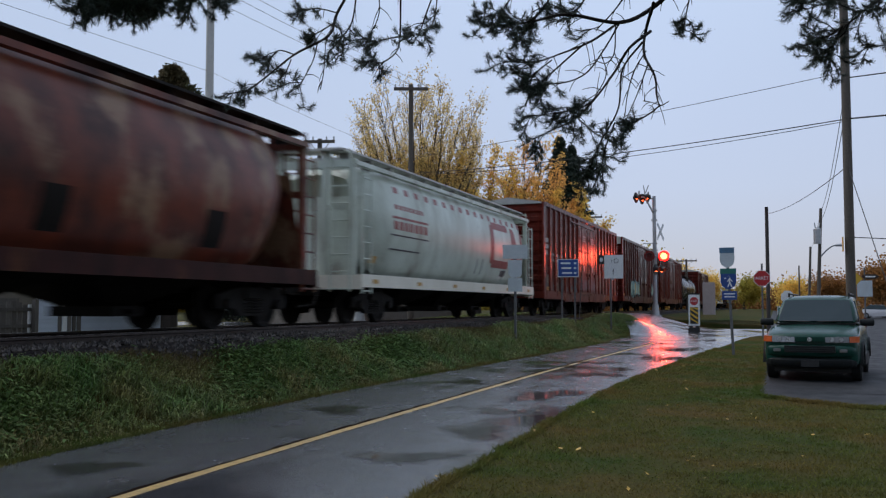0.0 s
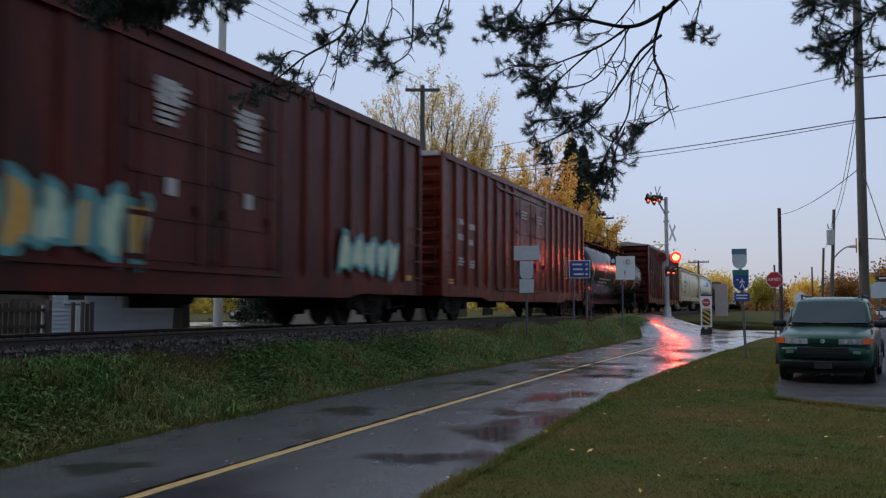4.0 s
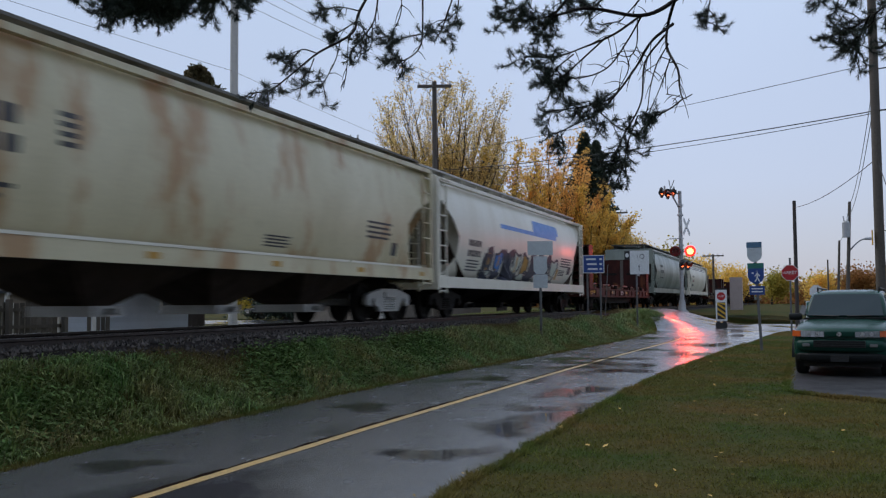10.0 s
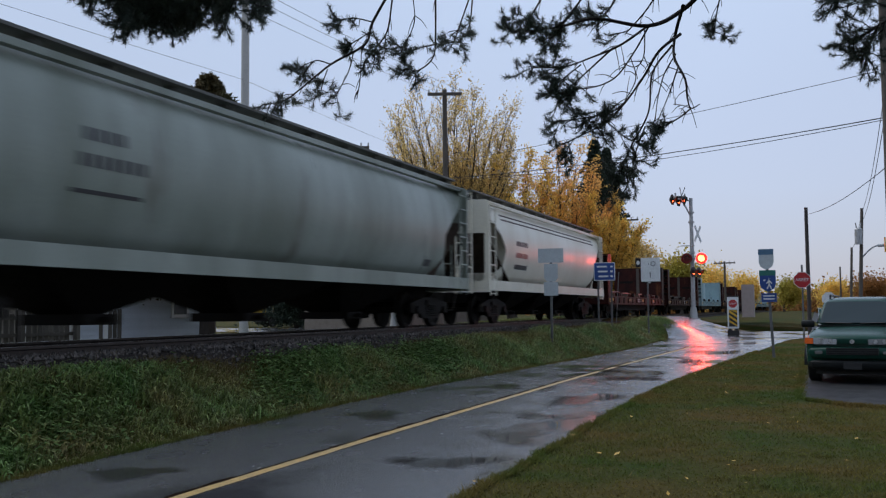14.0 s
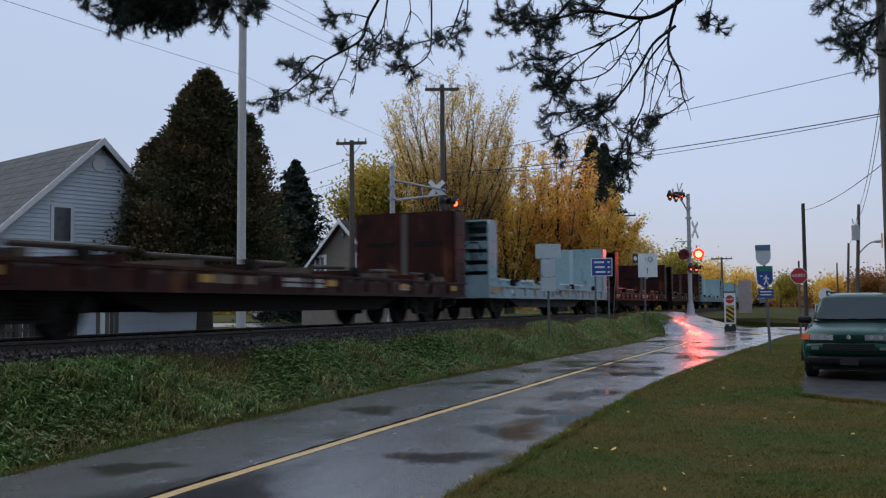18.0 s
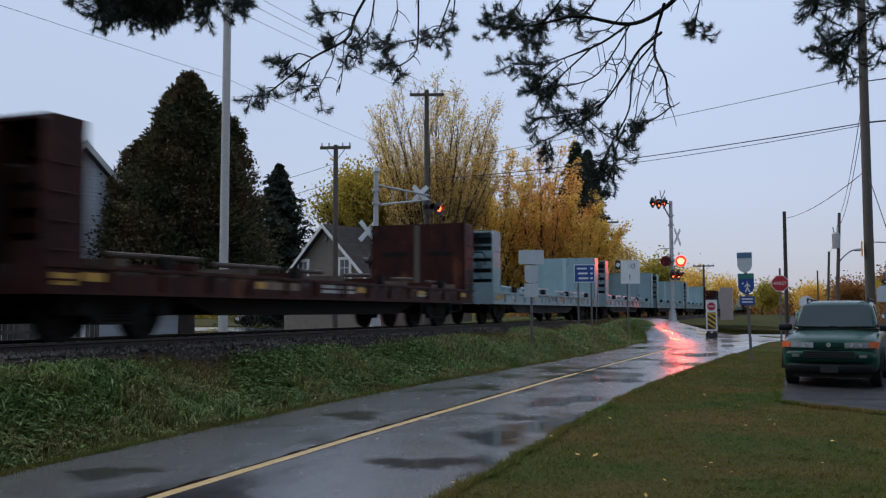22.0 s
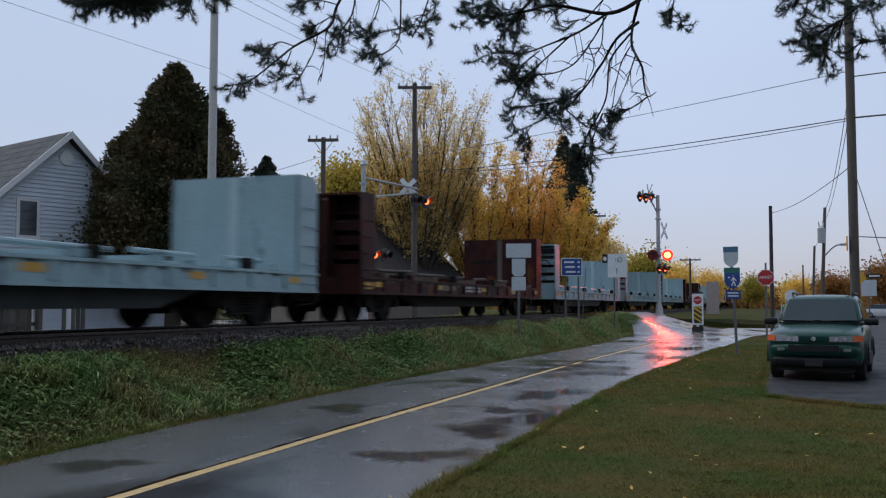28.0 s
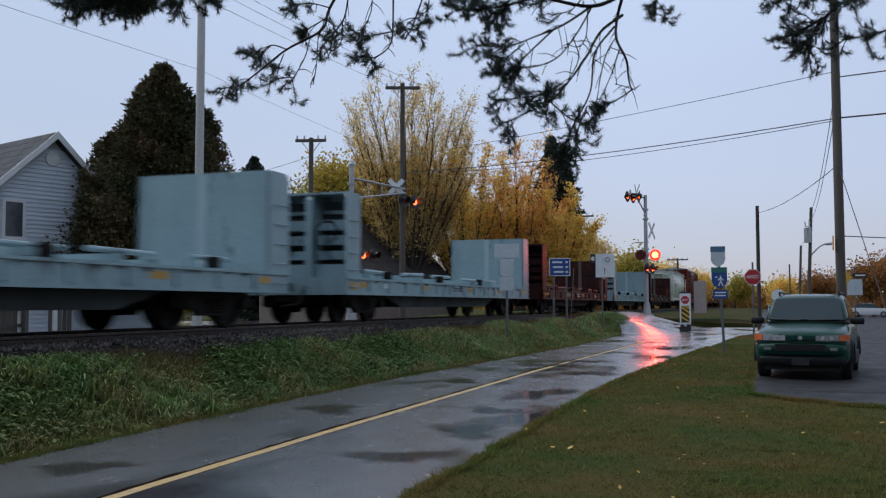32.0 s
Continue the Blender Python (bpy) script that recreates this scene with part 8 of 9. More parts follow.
def suv(at, turn):
    """Local frame: front faces -y, origin on the ground at the middle of the car."""
    car = thing("car", "dark green compact sport utility vehicle parked on wet asphalt", "car", at, turn)
    W = 0.90
    # lower body: rounded sections from nose to tail
    secs = [(-2.19, 0.70, 0.34, 0.84), (-2.13, 0.81, 0.28, 0.905), (-2.02, 0.865, 0.26, 0.95), (-1.75, 0.895, 0.26, 1.01), (-1.05, 0.90, 0.26, 1.11), (0.0, 0.90, 0.26, 1.09), (1.2, 0.90, 0.26, 1.10), (1.85, 0.88, 0.28, 1.08), (2.12, 0.82, 0.34, 1.00), (2.20, 0.74, 0.42, 0.92)]
    bm = bmesh.new()
    rings = []
    for y, w, z0, z1 in secs:
        zm = (z0 + z1) / 2
        r = [(w * 0.90, y, z0), (w, y, z0 + 0.12), (w * 1.0, y, zm), (w * 0.985, y, z1 - 0.10), (w * 0.90, y, z1 - 0.015), (w * 0.5, y, z1 + 0.015)]
        rings.append(mirror_x(r))
    loft(bm, rings)
    body = rounded(part("body", bm, M["car_green"], car, "dark green painted body", smooth=True))
    # cabin
    bm = bmesh.new()
    cab = [(-1.04, 0.80, 1.08, 1.10), (-0.44, 0.71, 1.06, 1.60), (-0.22, 0.68, 1.06, 1.665), (0.4, 0.67, 1.06, 1.70), (1.3, 0.67, 1.06, 1.69), (1.85, 0.67, 1.06, 1.62), (2.10, 0.74, 1.04, 1.10)]
    rings = []
    for y, wt, z0, z1 in cab:
        wb = 0.83
        r = [(wb, y, z0), (wb * 0.6 + wt * 0.4, y, z0 + (z1 - z0) * 0.45), (wt + 0.01, y, z1 - 0.05), (wt * 0.92, y, z1 - 0.01), (wt * 0.5, y, z1 + 0.012)]
        rings.append(mirror_x(r))
    loft(bm, rings)
    rounded(part("cabin", bm, M["car_green"], car, smooth=True))
    # cowl before the windscreen
    bm = bmesh.new()
    box(bm, -0.76, 0.76, -1.13, -1.03, 1.085, 1.125)
    part("cowl", bm, M["car_grey"], car, bevel=0.01)
    # windscreen
    bm = bmesh.new()
    ws = [(0.30, -1.00, 1.14), (0.72, -0.985, 1.14), (0.625, -0.475, 1.565), (0.3, -0.465, 1.575)]
    pts = [(x, y - 0.022, z + 0.026) for x, y, z in ws]
    loft(bm, [mirror_x(pts), mirror_x([(x, y + 0.02, z - 0.02) for x, y, z in pts])])
    part("windscreen", bm, M["windscreen"], car, "dark sloping windscreen")
    for sx in (-1, 1):
        bm = bmesh.new()
        rod(bm, (sx * 0.10 if sx < 0 else 0.05, -1.06, 1.155), (sx * 0.55 - 0.05, -1.03, 1.165), 0.012, seg=6)
        part("wiper", bm, M["sign_black"], car)
        # side windows
        for y0, y1 in ((-0.62, 0.28), (0.36, 1.15), (1.22, 1.75)):
            bm = bmesh.new()
            lo = lambda y: (sx * 0.832, y, 1.15)
            hi = lambda y: (sx * 0.722, y, 1.58)
            a = [lo(y0), lo(y1), hi(y1 - 0.05), hi(max(y0, -0.18) + 0.05)]
            loft(bm, [a, [(x - sx * 0.02, y, z) for x, y, z in a]])
            part("side_window", bm, M["windscreen"], car)
        # mirrors, roof rails, cladding, arches
        bm = bmesh.new()
        loft(bm, [[(sx * (0.83 + d), -0.80 + e, 1.13 + f) for e, f in ((-q, -0.07), (q, -0.07), (q, 0.09), (-q, 0.09))] for d, q in ((0.0, 0.03), (0.06, 0.05), (0.24, 0.075), (0.28, 0.04))])
        rounded(part("mirror", bm, M["car_grey"], car, "black door mirror", smooth=True))
        bm = bmesh.new()
        rod(bm, (sx * 0.60, -0.05, 1.735), (sx * 0.60, 1.7, 1.725), 0.02, seg=8)
        for yy in (-0.05, 0.8, 1.7):
            rod(bm, (sx * 0.60, yy, 1.66), (sx * 0.60, yy, 1.735), 0.02, seg=6)
        part("roof_rail", bm, M["sign_black"], car)
        bm = bmesh.new()
        box(bm, min(sx * 0.86, sx * 0.925), max(sx * 0.86, sx * 0.925), -0.95, 0.98, 0.27, 0.50)
        part("side_cladding", bm, M["car_grey"], car, bevel=0.01)
        for yc in (-1.36, 1.34):
            bm = bmesh.new()
            n = 12
            rings = []
            for i in range(n + 1):
                a = math.pi * i / n
                rings.append([(sx * 0.80, yc + q * math.cos(a), 0.34 + q * math.sin(a)) for q in (0.37, 0.45)] + [(sx * 0.93, yc + q * math.cos(a), 0.34 + q * math.sin(a)) for q in (0.45, 0.37)])
            loft(bm, rings)
            part("wheel_arch", bm, M["car_grey"], car)
            wheel_part(car, sx * 0.78, yc, 0.345, 0.21)
        # lamps
        bm = bmesh.new()
        pts = [(0.28, -2.245, 0.77), (0.70, -2.205, 0.77), (0.70, -2.185, 0.885), (0.28, -2.225, 0.87)]
        loft(bm, [[(sx * x, y, z) for x, y, z in pts], [(sx * x, y + 0.08, z) for x, y, z in pts]])
        hl = part("headlamp", bm, M["headlamp"], car, "clear rectangular headlamp")
        for q in (0.40, 0.56):
            bm = bmesh.new()
            rod(bm, (sx * q, -2.25 + 0.04 * q, 0.825), (sx * q, -2.21, 0.825), 0.04, 0.03, 10)
            part("reflector", bm, M["silver"], hl)
        bm = bmesh.new()
        pts = [(0.71, -2.215, 0.775), (0.875, -2.07, 0.775), (0.875, -2.05, 0.885), (0.71, -2.19, 0.885)]
        loft(bm, [[(sx * x, y, z) for x, y, z in pts], [(sx * x * 0.97, y + 0.06, z) for x, y, z in pts]])
        part("turn_signal", bm, M["amber"], car, "amber corner lamp")
        bm = bmesh.new()
        box(bm, sx * 0.60 - 0.07, sx * 0.60 + 0.07, -2.30, -2.22, 0.585, 0.645)
        part("fog_lamp", bm, M["headlamp"], car, bevel=0.01)
        bm = bmesh.new()
        box(bm, min(sx * 0.70, sx * 0.84), max(sx * 0.70, sx * 0.84), 2.10, 2.18, 0.85, 1.2)
        part("tail_lamp", bm, M["lamp_off"], car)
    # grille, bumper, plate, badge
    bm = bmesh.new()
    box(bm, -0.26, 0.26, -2.295, -2.20, 0.785, 0.87)
    part("upper_grille", bm, M["car_green"], car, bevel=0.008)
    bm = bmesh.new()
    rod(bm, (0, -2.31, 0.828), (0, -2.29, 0.828), 0.042, seg=14)
    part("badge", bm, M["silver"], car)
    bm = bmesh.new()
    rings = []
    for z, d in ((0.26, 0.06), (0.32, 0.0), (0.44, -0.015), (0.47, 0.02)):
        rings.append([(-0.88, -1.98 + d, z), (-0.78, -2.20 + d, z), (-0.4, -2.30 + d, z), (0.4, -2.30 + d, z), (0.78, -2.20 + d, z), (0.88, -1.98 + d, z), (0.6, -1.9, z), (-0.6, -1.9, z)])
    loft(bm, rings)
    rounded(part("lower_bumper", bm, M["car_grey"], car, "dark plastic bumper"), 1)
    bm = bmesh.new()
    rings = []
    for z, d in ((0.47, 0.02), (0.52, -0.02), (0.66, -0.03), (0.74, 0.0)):
        rings.append([(-0.88, -1.98 + d, z), (-0.78, -2.20 + d, z), (-0.4, -2.285 + d, z), (0.4, -2.285 + d, z), (0.78, -2.20 + d, z), (0.88, -1.98 + d, z), (0.6, -1.9, z), (-0.6, -1.9, z)])
    loft(bm, rings)
    rounded(part("upper_bumper", bm, M["car_green"], car, smooth=True), 1)
    bm = bmesh.new()
    box(bm, -0.46, 0.46, -2.325, -2.28, 0.575, 0.705)
    g = part("lower_grille", bm, M["sign_black"], car, "black slotted grille")
    for i in range(3):
        bm = bmesh.new()
        box(bm, -0.46, 0.46, -2.335, -2.32, 0.59 + i * 0.042, 0.605 + i * 0.042)
        part("slat", bm, M["car_grey"], g)
    bm = bmesh.new()
    box(bm, -0.16, 0.16, -2.325, -2.30, 0.30, 0.42)
    part("plate_holder", bm, M["sign_black"], car)
    bm = bmesh.new()
    box(bm, -0.7, 0.7, -1.9, 1.9, 0.18, 0.30)
    part("underbody", bm, M["sign_black"], car)
    bm = bmesh.new()
    box(bm, -0.84, 0.84, 2.0, 2.27, 0.34, 0.62)
    part("rear_bumper", bm, M["car_grey"], car, bevel=0.04)
    return car


suv((0.90, 21.75, 0.022), -7)


def small_car(name, label, at, turn, mat, high=1.45, long=4.4):
    car = thing(name, label, "car", at, turn)
    hl = long / 2
    bm = bmesh.new()
    rings = []
    for y, w, z0, z1 in ((-hl, 0.7, 0.35, 0.65), (-hl + 0.2, 0.85, 0.25, 0.85), (-hl * 0.5, 0.88, 0.25, 0.95), (hl * 0.6, 0.88, 0.25, 0.98), (hl - 0.15, 0.85, 0.28, 0.95), (hl, 0.75, 0.4, 0.85)):
        rings.append(mirror_x([(w * 0.92, y, z0), (w, y, (z0 + z1) / 2), (w * 0.93, y, z1)]))
    loft(bm, rings)
    part("body", bm, mat, car, smooth=True)
    bm = bmesh.new()
    rings = []
    for y, z1 in ((-hl * 0.42, 0.95), (-hl * 0.12, high - 0.03), (hl * 0.45, high), (hl * 0.85, 0.97)):
        rings.append(mirror_x([(0.80, y, 0.93), (0.66, y, z1)]))
    loft(bm, rings)
    part("cabin", bm, M["windscreen"], car, smooth=True)
    bm = bmesh.new()
    box(bm, -0.62, 0.62, -hl * 0.10, hl * 0.46, high - 0.005, high + 0.03)
    part("roof", bm, mat, car)
    bm = bmesh.new()
    box(bm, -0.42, 0.42, -hl - 0.02, -hl + 0.1, 0.5, 0.74)
    part("grille", bm, M["silver"], car)
    for sx in (-1, 1):
        bm = bmesh.new()
        box(bm, sx * 0.62 - 0.14, sx * 0.62 + 0.14, -hl + 0.0, -hl + 0.12, 0.60, 0.78)
        part("headlamp", bm, M["headlamp"], car)
        for yc in (-hl * 0.62, hl * 0.62):
            wheel_part(car, sx * 0.78, yc, 0.32, 0.2)
    return car


small_car("car", "white car crossing far down the wet street", (10.7, 110.0, 0.13), 75, M["car_white"])
small_car("pickup_truck", "dark pickup parked in a yard beyond the track", (-39.2, 65.0, 0.30), -38, M["steel_dark"], 1.8, 5.0)

# ---- pine boughs over the camera ----
def aim(yaw, up, d):
    """A point d metres from the eye; yaw in degrees left of the track's direction, up above level."""
    a, e = radians(yaw), radians(up)
    return Vector((-math.sin(a) * math.cos(e) * d, math.cos(a) * math.cos(e) * d, EYE[2] + math.sin(e) * d))


def smooth_line(pts, k=5):
    """Catmull-Rom through the points."""
    p = [pts[0] * 2 - pts[1]] + list(pts) + [pts[-1] * 2 - pts[-2]]
    out = []
    for i in range(1, len(p) - 2):
        for j in range(k):
            t = j / k
            out.append(0.5 * ((2 * p[i]) + (p[i + 1] - p[i - 1]) * t + (2 * p[i - 1] - 5 * p[i] + 4 * p[i + 1] - p[i + 2]) * t * t + (3 * p[i] - p[i - 1] - 3 * p[i + 1] + p[i + 2]) * t ** 3))
    return out + [pts[-1]]


def stem(bm, line, r0, r1):
    n = len(line)
    for i in range(n - 1):
        rod(bm, line[i], line[i + 1], r0 + (r1 - r0) * i / (n - 1), r0 + (r1 - r0) * (i + 1) / (n - 1), 6, caps=False)


def tufts(line, rs, per_m, length, spread, start=0.0):
    """Needles all round a twig, pointing forwards along it."""
    out = []
    for i in range(len(line) - 1):
        if i < start * len(line):
            continue
        a, b = line[i], line[i + 1]
        n = max(1, int((b - a).length * per_m))
        d = (b - a).normalized()
        f = rs.uniform(0, 1, (n, 1))
        base = np.array(a) + f * np.array(b - a)
        v = rs.normal(0, 1, (n, 3)) * spread + np.array(d)
        v /= np.linalg.norm(v, axis=1, keepdims=True)
        w = np.cross(v, rs.normal(0, 1, (n, 3)))
        w /= np.linalg.norm(w, axis=1, keepdims=True) + 1e-9
        L = length * rs.uniform(0.6, 1.1, (n, 1))
        out.append(np.stack([base - w * 0.0013, base + w * 0.0013, base + v * L], 1))
    return np.concatenate(out, 0)


def bough(tree, name, label, mains, seed, d, root, tuft_twigs, bare_twigs, twig):
    """A limb that reaches from the trunk into view and forks along the given courses of (yaw, up). Needled twigs leave a course
    past its tuft_from share, bare ones before it. Returns the part that sways."""
    rs = np.random.RandomState(seed)
    top = None
    for mi, (pts, r0, tuft_from) in enumerate(mains):
        bm, needles = bmesh.new(), []
        line = smooth_line([aim(a, e, d + 0.12 * math.sin(i * 1.7 + mi * 2.3)) for i, (a, e) in enumerate(pts)], 6)
        stem(bm, line, r0 * 0.8, 0.0028)
        if top is None:
            stem(bm, smooth_line([Vector(root), (Vector(root) + line[0]) / 2 + Vector((0, 0, 0.5)), line[0]], 5), 0.07, r0 * 0.8)
        n = len(line)
        if tuft_from < 1:
            needles.append(tufts(line[int(n * tuft_from):], rs, 600, 0.042, 0.95))
        length = sum((b - a).length for a, b in zip(line, line[1:]))
        for kind_, count in (("tuft", 1.5 * tuft_twigs * (1 - tuft_from)), ("bare", 1.6 * bare_twigs * tuft_from)):
            for q in range(int(round(count * length))):
                f = rs.uniform(tuft_from, 0.99) if kind_ == "tuft" else rs.uniform(0.1, min(0.95, tuft_from))
                i = min(n - 2, int(f * n))
                p, dr = line[i], (line[i + 1] - line[i]).normalized()
                side = Vector(rs.normal(0, 1, 3))
                side.y *= 0.6
                v = (dr * 0.8 + side * 0.5 + Vector((0, 0, -0.12))).normalized()
                L = twig * rs.uniform(0.4, 1.0)
                tw = smooth_line([p, p + v * L * 0.5, p + (v + Vector((0, 0, -0.2))).normalized() * L], 4)
                stem(bm, tw, 0.0028, 0.0014)
                if kind_ == "tuft":
                    needles.append(tufts(tw, rs, 1050, 0.040, 0.95, 0.3))
                    for _ in range(4):
                        j = rs.randint(2, len(tw))
                        v2 = (v + Vector(rs.normal(0, 0.7, 3))).normalized()
                        tw2 = [tw[j], tw[j] + v2 * L * 0.2, tw[j] + v2 * L * 0.4, tw[j] + (v2 + Vector((0, 0, 0.15))) * L * 0.55]
                        stem(bm, tw2, 0.0022, 0.0014)
                        needles.append(tufts(tw2, rs, 1400, 0.038, 1.0, 0.2))
        if top is None:
            top = part(name, bm, M["pine_bark"], tree, label)
        else:
            part("limb", bm, M["pine_bark"], top)
        if needles:
            part("needles", tris(np.concatenate(needles, 0)), M["needle"], top)
    return top


PINE = thing("pine_tree", "tall dark pine with drooping boughs over the lawn", "tree")
bm = bmesh.new()
TX, TY = 2.4, -2.6
loft(bm, [[(TX + 0.05 * math.sin(z) + r * math.cos(a), TY + r * math.sin(a), z) for a in np.linspace(0, 2 * math.pi, 14, endpoint=False)] for z, r in ((-0.1, 0.36), (0.4, 0.29), (3, 0.26), (7, 0.2), (11, 0.12), (14.5, 0.04))])
part("trunk", bm, M["bark"], PINE, "scaly brown trunk", smooth=True)
# crown above and behind, out of view, added to block skylight
rs = np.random.RandomState(77)
bm, crown = bmesh.new(), []
for i in range(46):
    z = 5.2 + 9.0 * (i / 46)
    a = i * 2.4
    reach = (4.6 * (1 - (z - 5.2) / 11.0)) * rs.uniform(0.7, 1.0)
    if math.sin(a) > 0.3 and z < 8:
        reach *= 0.6
    p0 = Vector((TX, TY, z))
    p1 = p0 + Vector((math.cos(a) * reach, math.sin(a) * reach, 0.3))
    stem(bm, [p0, (p0 + p1) / 2 + Vector((0, 0, 0.25)), p1], 0.05, 0.01)
    c = np.array(p0)[None] + rs.uniform(0.25, 1.05, (260, 1)) * np.array(p1 - p0)[None] + rs.normal(0, 0.32, (260, 3))
    crown.append(leaves([Vector(q) for q in c], 0.30, random.Random(i), 2, 0.1))
part("upper_limbs", bm, M["pine_bark"], PINE)
part("crown", tris(np.concatenate(crown, 0)), M["needle"], PINE)
LIMBS_Aa = (
    (((32.3, 20.4), (35, 18.8), (37.3, 18.2), (39.2, 17.8), (41, 17.2)), .016, .1),
    (((37.3, 20.2), (38.3, 18.5), (38.6, 17.7), (38.6, 17.2)), .012, .1),
    (((39.6, 20.0), (41.4, 18.6), (43, 18.3)), .012, .1),
    (((34, 20.3), (33.5, 19.0), (33.1, 18.2)), .008, .3),
    (((33.3, 20.3), (34.5, 18.7), (35.1, 18.1)), .010, .25),
    (((36.1, 20.3), (36.5, 18.5), (37, 17.8)), .010, .1),
    (((39.9, 19.8), (39.5, 18.2), (40.2, 16.9)), .010, .3),
    (((38.3, 19.9), (39.9, 18.5), (40.7, 17.9)), .010, .1),
)
LIMBS_Ab = (
    (((35, 20.3), (36, 18.9), (37.3, 18.0)), .010, .1),
    (((36.6, 20.2), (37.9, 19.0), (39.5, 18.0), (39.9, 17.6)), .010, .1),
)
BOUGH_A = bough(PINE, "bough", "dense dark bough hanging over the track", LIMBS_Aa + LIMBS_Ab, 31, 5.0, (2.3, -2.5, 6.2), 50, 3, 0.15)
LIMBS_Ba = (
    (((24.6, 20.2), (26.2, 17.6), (26.7, 16.3), (28.8, 15.1), (30.4, 13.8), (31.6, 12.9), (32.9, 12.6)), .011, .76),
    (((28.8, 15.1), (29.7, 15.3), (30.2, 14.9), (30.7, 14.3)), .005, .45),
    (((29, 14.8), (29.3, 14.1), (29.8, 13.5)), .004, .5),
    (((27.4, 15.8), (27.7, 14.7), (28.3, 13.6), (28.6, 13.1)), .004, .6),
    (((26.9, 16.2), (27, 14.3), (27.2, 13.1)), .003, 1),
    (((25, 18.9), (25.3, 17.1), (26, 16.1), (26.8, 15.2)), .006, .35),
    (((26.2, 17.6), (27.4, 17.8), (28.7, 17.6)), .005, .45),
)
LIMBS_Bb = (
    (((26.4, 17), (27.6, 16.3), (28.1, 16)), .004, .4),
    (((22.3, 20.2), (22.3, 16.7), (22.5, 15.5), (23.4, 14.8), (24, 14.9)), .007, .7),
    (((22.4, 16.3), (23.4, 16.1), (24.4, 15.7)), .005, .3),
    (((19.7, 20.2), (20.6, 17.9), (21.1, 16.6), (21.5, 16)), .006, .6),
    (((19.9, 19.9), (20.1, 17.8), (20.4, 16.8)), .006, .5),
    (((23.9, 20.2), (23.6, 18), (23.9, 16.8)), .004, .9),
)
BOUGH_B = bough(PINE, "bough", "slender drooping bough with tufted tips", LIMBS_Ba + LIMBS_Bb, 32, 5.2, (2.3, -2.5, 5.6), 16, 6, 0.13)
LIMBS_Ca = (
    (((5, 19.2), (7, 17.6), (9, 16.9), (12.1, 17.5), (14.1, 17.2), (15.9, 17), (17.4, 17)), .018, .62),
    (((9, 16.9), (10.7, 15.9), (12.4, 15.3), (14.2, 14.8), (16.3, 14.9)), .009, .6),
    (((11.1, 15.8), (12.8, 14.4), (13.9, 13.5), (14.9, 13)), .007, .4),
    (((9, 16.8), (9.9, 15.4), (11.1, 14), (12.8, 13.5), (14.2, 13.8)), .007, .75),
    (((7.1, 16.3), (8.4, 15.4), (9.4, 13.9), (10.8, 12.3), (12.5, 11.8), (14.8, 11.6)), .011, .55),
)
LIMBS_Cb = (
    (((9.4, 13.9), (10.5, 12.5), (11.7, 11.4), (13.2, 10.7), (14.3, 10.2)), .007, .5),
    (((7.6, 15.7), (8.8, 14.2), (9.1, 11.9), (10.2, 9.9), (10.9, 8.3), (11.7, 7.2)), .008, .62),
    (((9.3, 11.1), (9.9, 9.6), (10.1, 8.6), (10.5, 7.5)), .006, .35),
    (((6.9, 17.9), (7.4, 16.3), (7.5, 15), (6.9, 13.7), (6.8, 12.6), (6.6, 12), (6.1, 12.2)), .012, 1),
    (((6.6, 12), (7.3, 11.5), (8.2, 11.1), (9.2, 11.1)), .006, .45),
    (((7.4, 15.2), (8.1, 14.1), (8.5, 12.8), (8.7, 11.5)), .005, 1),
)
LIMBS_Cc = (
    (((7.3, 14.4), (7.9, 12.8), (8.6, 11.3)), .005, 1),
    (((9.2, 16.8), (9.3, 15.2), (9.8, 14.6), (10.5, 14.8)), .005, 1),
    (((10.1, 15.2), (9.8, 13.9), (10.5, 12.6)), .004, 1),
    (((6.6, 12), (7.1, 12.2), (7.6, 12.3)), .003, 1),
    (((4.5, 19.2), (5, 17.2), (5.2, 16.1)), .006, .5),
    (((12, 19.8), (13.8, 17.7), (14.7, 16.6), (15.2, 16.1)), .009, .3),
    (((14.8, 20), (16, 18), (17.1, 17.5)), .008, .4),
    (((10.3, 19.7), (11.4, 17.9), (12.8, 17)), .009, .3),
)
LIMBS_Cd = (
    (((12.2, 12), (11.3, 11.2), (10.5, 10.5), (9.7, 10.1)), .005, .3),
    (((7.9, 19.5), (9, 17.9), (10.4, 16.5)), .008, .9),
    (((13.1, 14.9), (14.2, 14.1), (14.7, 13.7)), .005, .2),
)
BOUGH_C = bough(PINE, "bough", "large spreading bough with bare curving twigs", LIMBS_Ca + LIMBS_Cb + LIMBS_Cc + LIMBS_Cd, 33, 5.4, (2.3, -2.5, 6.6), 18, 7, 0.15)
LIMBS_Da = (
    (((-8.3, 18.6), (-5.9, 17), (-4.1, 15.7), (-2.9, 15.1), (-1.6, 14.7)), .010, .35),
    (((-4.7, 16.2), (-3.3, 16.9), (-1.8, 16.7)), .006, .2),
    (((-3.8, 15.6), (-3.2, 14.4), (-3, 13.2)), .006, .3),
    (((-7.2, 19.3), (-4.8, 18.1), (-2.7, 17.8), (-1.7, 17.4)), .008, .35),
    (((-8.7, 14.8), (-6.4, 14.4), (-4.9, 14.3)), .008, .3),
    (((-4, 15.3), (-2.6, 14.2), (-1.8, 14.5)), .005, .2),
    (((-8.8, 16.8), (-6.8, 17), (-5.3, 16.6)), .008, .3),
)
